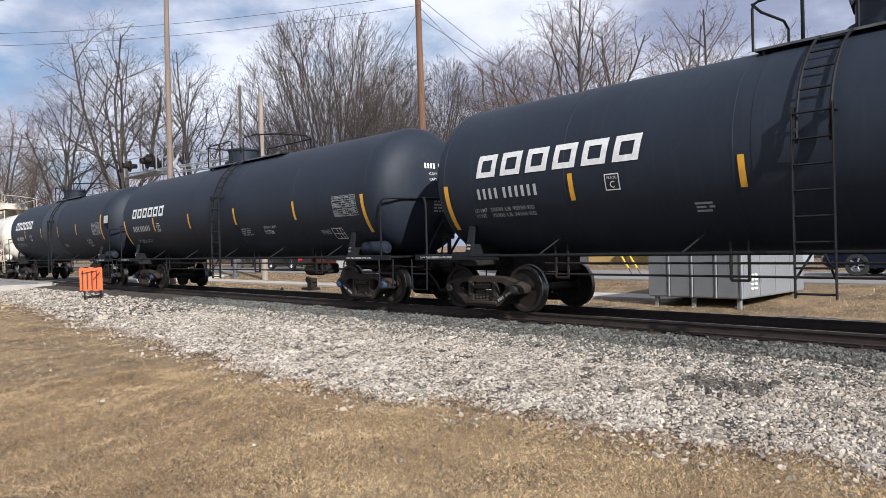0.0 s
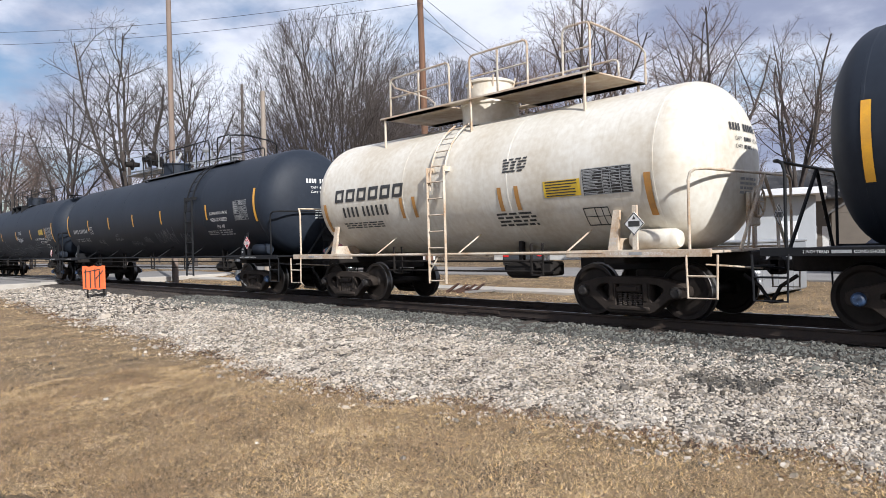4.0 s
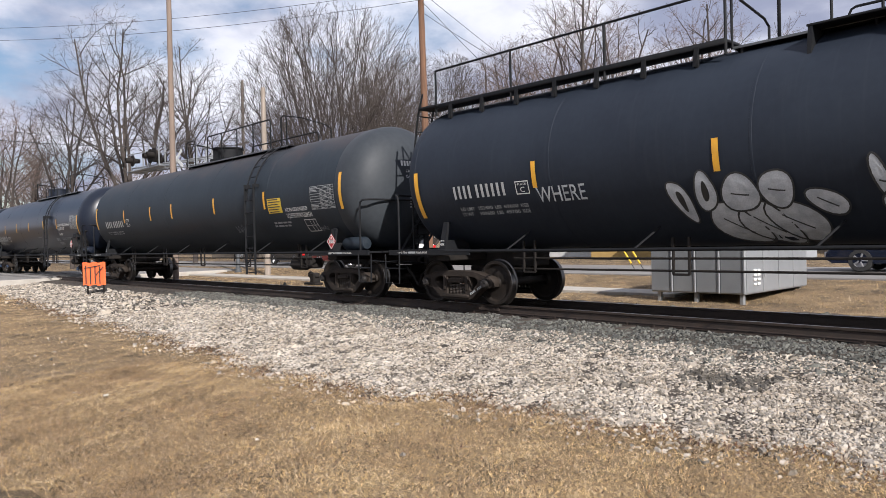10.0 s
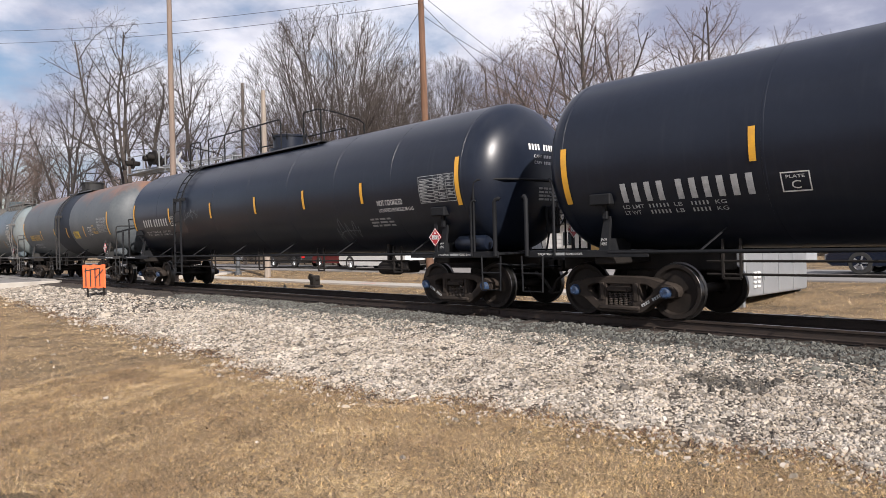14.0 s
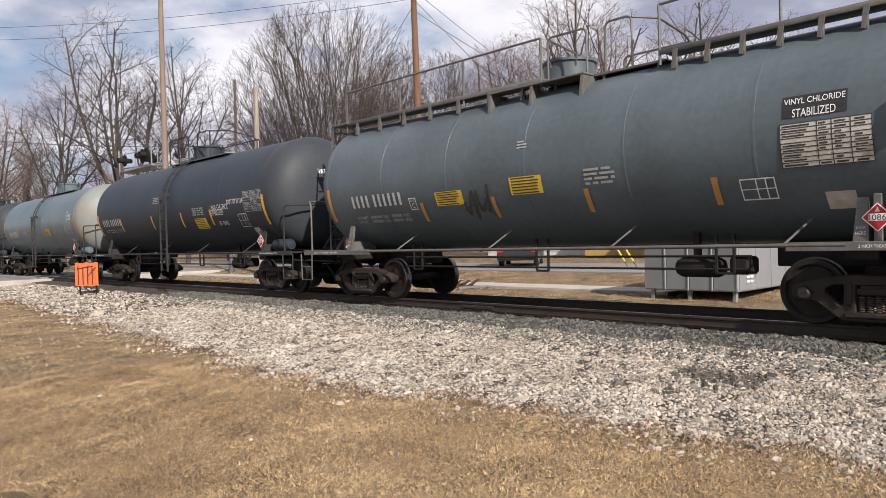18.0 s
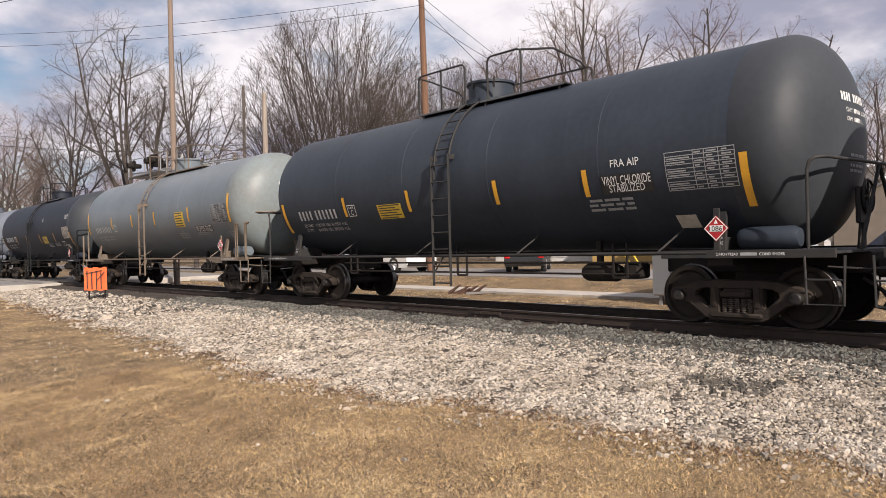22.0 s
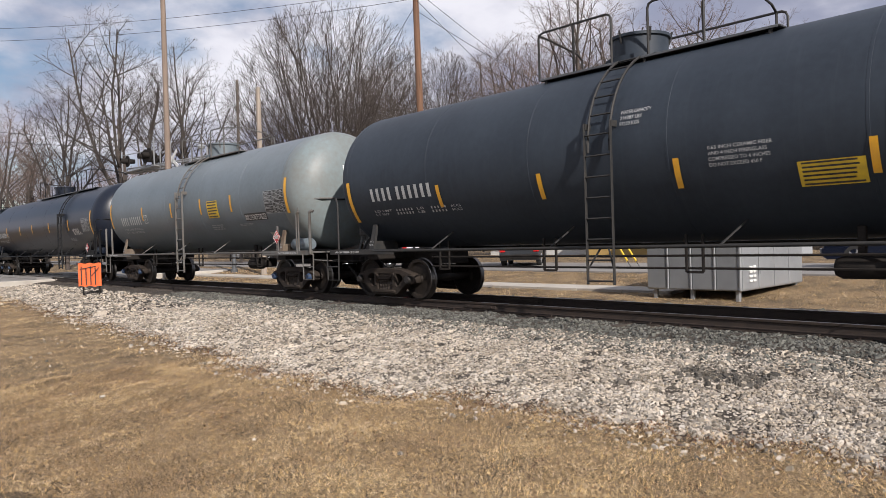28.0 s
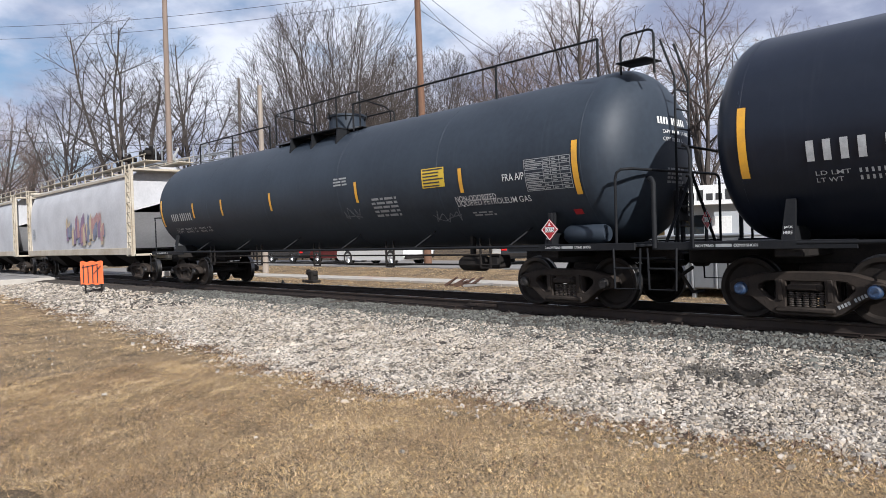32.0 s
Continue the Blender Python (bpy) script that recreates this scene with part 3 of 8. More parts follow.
            skin.blob(b, ring(1), lift)
            field = part("graffiti_fill", b, SPRAY, car)
            edge = ring(1)
            skin.ribbon(g, edge + edge[:2], 0.028, lift + 0.001)
            part("graffiti_outline", g, INK, field)
            b = Build()
            if eye:
                skin.blob(b, [(cu + (x - cu) * 0.32, cz + (y - cz) * 0.5) for x, y in ring(1)], lift + 0.001)
                part("graffiti_eye", b, PANEL_K, field)
            else:
                skin.ribbon(b, smooth_line([(cu - 0.5 * ru * c, cz + 0.5 * ru * q), (cu, cz - 0.1 * rz), (cu + 0.45 * ru * c, cz - 0.45 * ru * q - 0.15 * rz)], 4), 0.02, lift + 0.001)
                part("graffiti_outline", b, INK, field)
    elif kind == "chalk":
        co, fs = LETTERS[note]
        b.add([skin.at(u0 + p[0] * (u1 - u0), z0 + p[1] * h, 0.004) for p in co], fs)
        part("graffiti_scrawl", b, CHALK, car, "thin chalk lettering")
    elif kind == "wave":
        for line in PULSE:
            b = Build()
            skin.ribbon(b, smooth_line(line, 5), 0.026)
            part("graffiti_scrawl", b, CHALK, car, "pale chalk line drawn like a pulse")
        b = Build()
        pts = [(3.4 + 0.062 * i, 1.62 + (0.33 * rng.random() if i % 2 else -0.12 * rng.random())) for i in range(28)]
        skin.ribbon(b, smooth_line(pts, 3), 0.022)
        part("graffiti_scrawl", b, CHALK, car, "pale chalk line drawn like a pulse")


# bubble letters on a tank side: centre along the car, height, half sizes, tilt, eye
PIECES = {
    "first": [(-2.2, 1.47, 0.42, 0.24, 28, 0), (-1.75, 1.47, 0.42, 0.25, 30, 0), (-1.33, 1.5, 0.42, 0.24, 25, 0), (-2.93, 1.86, 0.15, 0.31, -24, 1), (-2.52, 1.97, 0.17, 0.27, 0, 1), (-2.0, 1.92, 0.28, 0.25, 0, 0), (-1.47, 1.95, 0.24, 0.24, 0, 0), (-0.85, 1.74, 0.28, 0.14, 25, 0)],
    "second": [(-0.16, 1.98, 0.09, 0.32, -18, 0), (0.2, 1.55, 0.48, 0.16, 30, 0), (0.32, 1.92, 0.08, 0.24, -25, 0), (0.62, 1.68, 0.42, 0.18, 38, 1), (1.08, 1.38, 0.26, 0.05, 25, 0)],
    "third": [(3.1, 1.45, 0.42, 0.2, 22, 0), (3.6, 1.5, 0.45, 0.24, 30, 0), (4.1, 1.52, 0.48, 0.26, 32, 0), (4.65, 1.55, 0.5, 0.28, 35, 0), (5.25, 1.5, 0.5, 0.22, 22, 0), (2.86, 1.86, 0.22, 0.26, 10, 1), (3.35, 1.93, 0.16, 0.22, 15, 1), (3.8, 1.9, 0.22, 0.26, 12, 0), (4.3, 1.97, 0.22, 0.26, 12, 0), (4.72, 2.0, 0.17, 0.24, 15, 0), (5.05, 2.05, 0.14, 0.22, 20, 1)],
}
PULSE = [[(-6.07, 1.63), (-5.4, 1.68), (-5.3, 1.81), (-5.2, 1.63), (-5.0, 1.64), (-4.7, 1.83), (-4.5, 1.64), (-3.8, 1.63), (-3.58, 1.83), (-3.3, 1.66), (-3.03, 1.83), (-2.8, 1.68), (-2.45, 1.87), (-2.05, 1.62), (-1.49, 1.66), (-1.34, 2.1), (-1.2, 2.15), (-0.95, 1.7), (-0.84, 1.48)],
         [(-0.84, 1.45), (-0.74, 1.8), (-0.54, 1.98), (-0.4, 1.7), (-0.3, 1.6), (-0.18, 1.72), (0.76, 1.68), (0.9, 1.9), (1.04, 1.96), (1.22, 1.62), (1.4, 1.45), (1.7, 1.62), (1.9, 1.9), (2.1, 1.6), (2.4, 1.72), (3.4, 1.66)], [(5.1, 1.72), (6.9, 1.74), (7.4, 1.6), (7.7, 1.85), (8.0, 1.7)]]


# ---------- running gear ----------
WR = 0.457          # wheel radius
TRACK_Y = 11.6


def wheelset_mesh():
    b = Build()
    for s in (-1, 1):
        b.cur = 0
        b.lathe([(s * y, r) for y, r in ((0.85, 0.0), (0.85, 0.10), (0.80, 0.115), (0.795, 0.2), (0.80, 0.35), (0.845, 0.385), (0.85, 0.425), (0.851, 0.445))], 40, "y")
        b.lathe([(s * y, r) for y, r in ((0.705, 0.47), (0.69, 0.455), (0.69, 0.40), (0.73, 0.36), (0.75, 0.15), (0.70, 0.1))], 40, "y")
        b.cur = 1
        b.lathe([(s * y, r) for y, r in ((0.851, 0.445), (0.843, WR - 0.003), (0.735, WR + 0.002), (0.72, 0.482), (0.705, 0.484), (0.705, 0.47))], 40, "y")
    b.cur = 0
    b.rod([(0, -0.86, 0), (0, 0.86, 0)], 0.085, 14)
    b.rod([(0, -1.1, 0), (0, -0.84, 0)], 0.075, 12)
    b.rod([(0, 0.84, 0), (0, 1.1, 0)], 0.075, 12)
    return b.mesh("wheelset", [WHEEL, TREAD], 0.6)


def side_frame_mesh():
    """A cast side frame: arched top, dropped spring seat, two window openings and a spring pocket."""
    half = [(0.0, 0.71), (0.34, 0.71), (0.62, 0.685), (0.80, 0.63), (0.97, 0.595), (1.06, 0.54), (1.075, 0.46), (1.05, 0.385), (0.985, 0.36), (0.80, 0.345), (0.74, 0.33), (0.62, 0.235), (0.48, 0.13), (0.40, 0.095), (0.0, 0.09)]
    outer = half + [(-x, z) for x, z in half[-2:0:-1]]
    win = [(0.415, 0.58), (0.54, 0.565), (0.625, 0.52), (0.635, 0.465), (0.56, 0.39), (0.465, 0.305), (0.43, 0.30), (0.41, 0.33), (0.40, 0.56)]
    pocket = [(0.25, 0.575), (0.262, 0.205), (-0.262, 0.205), (-0.25, 0.575)]
    loops = [outer, win, [(-x, z) for x, z in win[::-1]], pocket]
    b = Build()

    def inset(loop, by):
        out, k = [], len(loop)
        for i in range(k):
            a, p, c = (Vector(loop[(i + j) % k]) for j in (-1, 0, 1))
            d = ((p - a).normalized() + (c - p).normalized()).normalized()
            out.append((p.x + d.y * by, p.y - d.x * by))
        return out
    # every loop runs clockwise seen from the front but the openings, so the body lies to the right of its way
    area = lambda q: sum(q[i - 1][0] * q[i][1] - q[i][0] * q[i - 1][1] for i in range(len(q)))
    loops = [q if (area(q) < 0) == (i == 0) else q[::-1] for i, q in enumerate(loops)]
    small = [inset(q, 0.016) for q in loops]
    flat = [p for q in small for p in q]
    tris = [tuple(t) for t in tessellate_polygon([[Vector((x, z, 0)) for x, z in q] for q in small])]
    for y in (-0.105, 0.105):
        b.add([(x, y, z) for x, z in flat], tris if y < 0 else [t[::-1] for t in tris])
    for q, w in zip(loops, small):
        k = len(q)
        ring = [(x, -0.105, z) for x, z in w] + [(x, -0.085, z) for x, z in q] + [(x, 0.085, z) for x, z in q] + [(x, 0.105, z) for x, z in w]
        b.add(ring, [(j * k + i, j * k + (i + 1) % k, (j + 1) * k + (i + 1) % k, (j + 1) * k + i) for j in range(3) for i in range(k)])
    # bolster end, friction castings, spring seat and pedestal bosses
    b.box(-0.235, 0.235, -0.13, 0.1, 0.445, 0.535, 0.02)
    b.box(-0.17, 0.17, -0.145, -0.12, 0.46, 0.535, 0.012)
    b.box(-0.40, 0.40, -0.14, 0.12, 0.135, 0.215, 0.03)
    for s in (-1, 1):
        b.box(s * 0.89 - 0.13, s * 0.89 + 0.13, -0.12, 0.1, 0.43, 0.575, 0.03)
        b.box(s * 0.33 - 0.035, s * 0.33 + 0.035, -0.125, -0.09, 0.3, 0.6, 0.012)
    return b.mesh("side_frame", FRAME, 0.7)


def spring_mesh():
    b = Build()
    prof = []
    for i in range(7):
        z = 0.215 + 0.031 * i
        prof += [(z, 0.034), (z + 0.008, 0.054), (z + 0.019, 0.054), (z + 0.027, 0.034)]
    b.lathe([(0.215, 0.0)] + prof + [(0.435, 0.0)], 8)
    return b.mesh("spring", SPRING, 0.9)


def cap_mesh():
    b = Build()
    b.lathe([(-0.075, 0.0), (-0.075, 0.065), (-0.06, 0.085), (-0.02, 0.095), (0.05, 0.1), (0.1, 0.1)], 18, "y")
    for k in range(3):
        w = k * 2.094 + 0.5
        b.rod([(0.05 * math.cos(w), -0.095, 0.05 * math.sin(w)), (0.05 * math.cos(w), -0.07, 0.05 * math.sin(w))], 0.014, 6)
    return b


WHEELSET, SIDEFRAME, SPRINGS = wheelset_mesh(), side_frame_mesh(), spring_mesh()
CAPMESH = {k: cap_mesh().mesh("bearing_cap", m, 0.6) for k, m in CAPS.items()}
BOLSTER = Build().box(-0.22, 0.22, -1.1, 1.1, 0.44, 0.62, 0.03).box(-0.4, 0.4, -0.3, 0.3, 0.60, 0.80, 0.04).rod([(-0.62, -0.75, 0.42), (-0.62, 0.75, 0.42)], 0.045, 8).rod([(0.62, -0.75, 0.42), (0.62, 0.75, 0.42)], 0.045, 8).mesh("truck", FRAME, 0.7)
SHOE = Build().prism([(0.0, 0.25), (0.05, 0.3), (0.06, 0.5), (0.02, 0.62), (-0.03, 0.6), (-0.02, 0.3)], -0.045, 0.045).mesh("brake_shoe", IRON, 0.7)
WHEELS = []          # (wheelset, car start, offset) for the motions


FRAMEBARS = {}
for q in (-1, 1):
    b = Build()
    for i in range(9):
        k = 0.12 + 0.085 * i
        if i != 4:
            x, z = q * (0.84 - 0.48 * k), 0.44 - 0.25 * k
            b.beam((x, z), (x - q * 0.026, z - 0.0135), 0.05, 0.05, -0.112, -0.108)
    FRAMEBARS[q] = b.mesh("number_bars", DIM)


def truck(car, u, cap, x0, stencil=0):
    t = part("truck", BOLSTER, None, car)
    t.location = (u, 0, 0)
    for s in (-1, 1):
        f = part("side_frame", SIDEFRAME, None, t)
        f.location = (0, s * 1.02, 0)
        for k in (-1.6, -0.8, 0.0, 0.8, 1.6):
            sp = part("spring", SPRINGS, None, t)
            sp.location = (k * 0.124, s * 1.05, 0)
        if stencil and s < 0:
            part("number_bars", FRAMEBARS[stencil], None, f, "white number bars along the diagonal member")
        for k in (-1, 1):
            c = part("bearing_cap", CAPMESH[cap], None, t, "blue painted bearing cap" if cap == "blue" else "")
            c.matrix_basis = pose(k * 0.889, s * 1.14, WR, 0, 0, 0 if s < 0 else 180)
            h = part("brake_shoe", SHOE, None, t)
            h.matrix_basis = pose(k * 0.36, s * 0.77, 0.02, 0, 0, 0 if k > 0 else 180)
    for k in (-1, 1):
        w = part("wheelset", WHEELSET, None, t)
        w.location = (k * 0.889, 0, WR)
        WHEELS.append((w, k * 0.889, x0))


# ---------- tank cars ----------
CARS = []            # (thing, start) for the motions
PLACARD = {}
for num in ("1075", "1086", "pale"):
    g, e, d = Build(), Build(), 0.19
    g.add([(0, 0, -d), (d, 0, 0), (0, 0, d), (-d, 0, 0), (0, 0.012, -d), (d, 0.012, 0), (0, 0.012, d), (-d, 0.012, 0)],
          [(0, 1, 2, 3), (7, 6, 5, 4), (0, 4, 5, 1), (1, 5, 6, 2), (2, 6, 7, 3), (3, 7, 4, 0)])
    e.box(-0.105, 0.105, -0.004, 0.0, -0.045, 0.045, 0.001)
    e.prism([(-0.03, 0.07), (0.03, 0.07), (0.0, 0.13)], -0.004, 0.0)
    for q in range(4):
        a = q * math.pi / 2
        p0, p1 = (d * 0.93 * math.sin(a), d * 0.93 * math.cos(a)), (d * 0.93 * math.sin(a + math.pi / 2), d * 0.93 * math.cos(a + math.pi / 2))
        e.beam(p0, p1, 0.012, 0.012, -0.004, 0.0)
    t = Build()
    if num != "pale":
        co, fs = LETTERS[num]
        t.add([(-0.1 + 0.2 * p[0], -0.006, -0.038 + 0.076 * p[1]) for p in co], fs)
    PLACARD[num] = (g.mesh("placard", WHITE if num == "pale" else RED), e.mesh("placard_border", INK if num == "pale" else WHITE), t.mesh("placard_number", INK) if num != "pale" else None)


def arc_path(R, zc, gap, z_low, y_top, n=9):
    """Up the side of the shell from z_low and over towards the top."""
    r = R + gap
    pts = [(-r, z_low), (-r, zc - 0.1)]
    a1 = math.acos(min(y_top / r, 1))
    pts += [(-r * math.cos(a1 * i / n), zc + r * math.sin(a1 * i / n)) for i in range(1, n + 1)]
    return pts


def ladder(car, u, R, zc, z_low, y_top, m, w=0.42):
    """A ladder over the shell: the curved upper flight, the straight lower one a little wider, with brackets."""
    upper = [p for p in arc_path(R, zc, 0.1, zc + 0.1, y_top)]
    lad = part("ladder", Build().rod([(u - w / 2, y, z) for y, z in upper], 0.022).rod([(u + w / 2, y, z) for y, z in upper], 0.022), m, car, smooth=0.8)
    r, zm = R + 0.13, zc + 0.38
    for s in (-1, 1):
        x = u + s * (w / 2 + 0.045)
        part("ladder_stile", Build().box(x - 0.008, x + 0.008, -r - 0.03, -r + 0.03, z_low, zm, 0.003), m, lad)
        part("ladder_bracket", Build().beam((x, zm), (x, zm - 0.1), 0.03, 0.03, -r, -R * 0.965), m, lad)
        part("ladder_bracket", Build().rod([(x, -r, z_low + 0.24), (x - s * 0.17, -r + 0.12, 1.1)], 0.017, 5), m, lad)
    path = [Vector((y, z)) for y, z in arc_path(R, zc, 0.1, z_low, y_top, 24)]
    walked, nxt = 0.0, 0.06
    for a, c in zip(path, path[1:]):
        d = (c - a).length
        while nxt < walked + d:
            p = a + (c - a) * ((nxt - walked) / d)
            low = p.y < zc + 0.3
            ww = w / 2 + (0.045 if low else 0)
            part("rung", Build().rod([(u - ww, -r if low else p.x, p.y), (u + ww, -r if low else p.x, p.y)], 0.016, 5), m, lad)
            nxt += 0.34
        walked += d
    return lad


def hoop(b, u, y0, u1, z0, z1, r=0.022, c=0.1):
    """A hand rail with rounded corners between two posts along the car."""
    s = 1 if u1 > u else -1
    b.rod([(u, y0, z0), (u, y0, z1 - c), (u + s * c * 0.3, y0, z1 - c * 0.3), (u + s * c, y0, z1), (u1 - s * c, y0, z1), (u1 - s * c * 0.3, y0, z1 - c * 0.3), (u1, y0, z1 - c), (u1, y0, z0)], r)


def tank_car(label, x0, tc, half, R, zc, paint, ez, sz, stripes, dome=0.2, plat=(-1.5, 2.5), lad=0.0, top="hut", plac=None, trim="black", cap="black",
             tape=YELLOW, seams=5, band=None, bandpaint=None, marks=(), seed=1, number=WHITE, end_lad=False, box_dome=False, cyl=True, rail=None, holder=False, head=None, gear=True):
    rng = random.Random(seed)
    car = thing("tank_car", label, "railway tank car", (x0, TRACK_Y, 0), 0, "cars of the freight train")
    CARS.append((car, x0))
    P, T = PAINT[paint], TRIM[trim]
    skin = Skin(R, zc)
    L0, L1, hd, h0 = half[0] - 0.1, half[1] + 0.14, 0.76, 0.6
    # shell
    prof = [(L0 - h0 * math.cos(a), R * math.sin(a) ** 0.74) for a in (math.pi / 2 * i / 14 for i in range(14))]
    prof[0] = (L0 - h0, 0.0)
    rings = sorted({round(L0 + 0.05 + (L1 - L0 - 0.1) * i / seams, 3) for i in range(seams + 1)})
    cyl = []
    for u in rings:
        cyl += [(u - 0.022, R), (u - 0.02, R + 0.003), (u + 0.02, R + 0.003), (u + 0.022, R)]
    prof += cyl + [(L1 + hd * math.cos(a), R * math.sin(a) ** 0.74) for a in (math.pi / 2 * i / 14 for i in range(13, 0, -1))] + [(L1 + hd, 0.0)]
    part("tank", Build().lathe(prof, 80, "x", (0, 0, zc)), P, car, smooth=0.32)
    # leading head and a strip of shell behind it in a lighter tone
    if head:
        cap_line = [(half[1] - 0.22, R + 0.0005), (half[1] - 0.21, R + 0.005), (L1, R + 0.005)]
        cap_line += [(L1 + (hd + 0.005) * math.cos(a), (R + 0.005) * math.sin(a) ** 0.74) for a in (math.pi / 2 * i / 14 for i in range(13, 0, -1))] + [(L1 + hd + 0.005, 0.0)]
        part("tank_head", Build().lathe(cap_line, 80, "x", (0, 0, zc)), HEADS[head], car, {"cream": "cream tank head smeared with rust", "pale": "pale dirty tank head", "pale_charcoal": "lighter grey tank head"}[head], smooth=0.5)
    if band:
        part("tank_band", Build().lathe([(band[0], R + 0.001), (band[0], R + 0.006), (band[1], R + 0.006), (band[1], R + 0.001)], 80, "x", (0, 0, zc)), PAINT[bandpaint], car, smooth=0.5)
    # stub sills, bolsters and end platforms
    ze = 1.12
    rail = rail or (half[1] + 0.73, 2.36)
    posted = rail[0] < half[1] + 0.51          # newer cars carry posts beside the end rail
    reach = max(tc / 2 + 1.5, rail[0] + (0.7 if posted else 0.4), L1 + hd + 0.02)
    for s in (-1, 1):
        c = tc / 2 * s
        b = Build()
        a0, a1 = sorted((c - s * 1.5, s * reach))
        b.box(a0, a1, -0.28, 0.28, 0.78, 1.1, 0.02)
        b.box(c - 0.2, c + 0.2, -1.38, 1.38, 0.92, 1.08, 0.02)
        part("stub_sill", b, IRON, car)
        for y in (-1, 1):
            b = Build()
            zt = zc - math.sqrt(max(R * R - 1.22 * 1.22, 0.02))
            b.add([(c + k * w, y * (yy - (0.14 if z > 1.1 else 0)), z) for yy in (1.42, 1.36) for k, w, z in ((-1, 0.1, 1.05), (1, 0.1, 1.05), (1, 0.06, zt), (-1, 0.06, zt))],
                  [(0, 1, 2, 3), (7, 6, 5, 4), (0, 4, 5, 1), (1, 5, 6, 2), (2, 6, 7, 3), (3, 7, 4, 0)])
            b.box(c - 0.012, c + 0.012, *sorted((y * 0.6, y * 1.36)), 1.05, 1.05 + 0.3, 0.004)
            sad = part("saddle", b, T if paint != "sage2" else TRIM["tan"], car)
            if y < 0:
                g = Build()
                for word, zz in (("JACK", 1.31), ("HERE", 1.24)):
                    co, fs = LETTERS[word]
                    g.add([(c - 0.06 + 0.12 * p[0], -1.432 + 0.14 * (zz - 1.05) / (zt - 1.05), zz + 0.045 * p[1]) for p in co], fs)
                part("lettering", g, WHITE if paint in ("gloss", "black") else SMALL, sad)
            if holder:
                b = Build().box(c - 0.045, c + 0.045, *sorted((y * 1.3, y * 1.36)), zt - 0.05, zt + 0.2, 0.01).box(c - 0.21, c + 0.21, *sorted((y * 1.3, y * 1.5)), zt + 0.18, zt + 0.37, 0.02)
                part("card_holder", b, T, car)
        b = Build()
        a0, a1 = sorted((c + s * 0.25, s * (reach - 0.05)))
        b.box(a0, a1, -1.45, 1.45, ze - 0.03, ze + 0.01, 0.006)
        a0, a1 = sorted((c - s * 0.9, s * (reach - 0.05)))
        for y in (-1.47, 1.47):
            b.box(a0, a1, y - 0.02, y + 0.02, ze - 0.08, ze + 0.04, 0.006)
        pl = part("end_platform", b, T, car)
        g, q = Build(), c + (0.0 if s > 0 else -1.35)
        g.box(q + 0.36, q + 0.6, -1.496, -1.491, ze - 0.042, ze + 0.002, 0.001)
        part("stencil_patch", g, DIM, pl)
        g = Build()
        for word, k0, k1 in (("2 INCH TREAD", 0.0, 0.33), ("COND SHOES", 0.63, 0.98)):
            co, fs = LETTERS[word]
            g.add([(q + k0 + p[0] * (k1 - k0), -1.493, ze - 0.04 + 0.04 * p[1]) for p in co], fs)
        part("lettering", g, WHITE, pl)
        # end rails, grab posts and steps
        ua, zr = s * rail[0], rail[1]
        ub = ua + s * min(0.38, reach - rail[0] - 0.06)
        ue = ub
        b = Build()
        bow = []
        for y in (-1.0, -0.5, 0.0, 0.5, 1.0):
            rr = min(math.hypot(y, zr - zc) / R, 0.99)
            out = (L1 if s > 0 else -L0) + hd * math.cos(math.asin(rr ** (1 / 0.74))) + 0.06
            bow.append((s * max(abs(ua + s * 0.2 + (ub - ua - s * 0.2) * (y + 1.3) / 2.6), out), y, zr + 0.01))
        b.rod([(ua, -1.46, ze), (ua, -1.46, zr - 0.16), (ua + s * 0.03, -1.46, zr - 0.05), (ua + s * 0.1, -1.44, zr), (ua + s * 0.2, -1.3, zr + 0.01),
               *bow, (ub, 1.28, zr + 0.01), (ub, 1.38, zr - 0.01), (ub, 1.44, zr - 0.06), (ub, 1.46, zr - 0.16), (ub, 1.46, ze)], 0.024, 8)
        part("end_rail", b, T, car, smooth=0.9)
        if posted:
            for y in (-1.5, 1.5):
                for k, r in ((-0.04, 0.022), (0.6, 0.04)):
                    b = Build().rod([(ua + s * k, y, ze - 0.05), (ua + s * k, y, 2.1), (ua + s * (k + 0.03), y, 2.15), (ua + s * (k + 0.07), y * 0.98, 2.17), (ua + s * (k + 0.1), y * 0.97, 2.15)], r, 8)
                    part("grab_post", b, T, car, smooth=0.9)
        else:
            b = Build()
            for y in (-0.5, 1.25):
                b.rod([(bow[3][0], 0.5, zr), (bow[3][0] + s * 0.04, y, ze)], 0.03, 6)
            part("end_brace", b, T, car)
        for y in (-1.5, 1.5):
            k = 0.25 if posted else -0.02
            b = Build().rod([(ua + s * (k - 0.02), y, ze - 0.05), (ua + s * k, y, 0.42), (ua + s * (k + 0.46), y, 0.42), (ua + s * (k + 0.48), y, ze - 0.05)], 0.018)
            b.rod([(ua + s * (k - 0.01), y, 0.75), (ua + s * (k + 0.47), y, 0.75)], 0.016)
            part("stirrup_step", b, T, car, smooth=0.8)
        # coupler and hose
        b = Build()
        a0, a1 = sorted((s * reach, s * (reach + 0.36)))
        b.box(a0, a1, -0.08, 0.08, 0.78, 0.95, 0.03)
        a0, a1 = sorted((s * (reach + 0.2), s * (reach + 0.44)))
        b.box(a0, a1, -0.17, 0.13, 0.72, 1.0, 0.05)
        part("coupler", b, IRON, car)
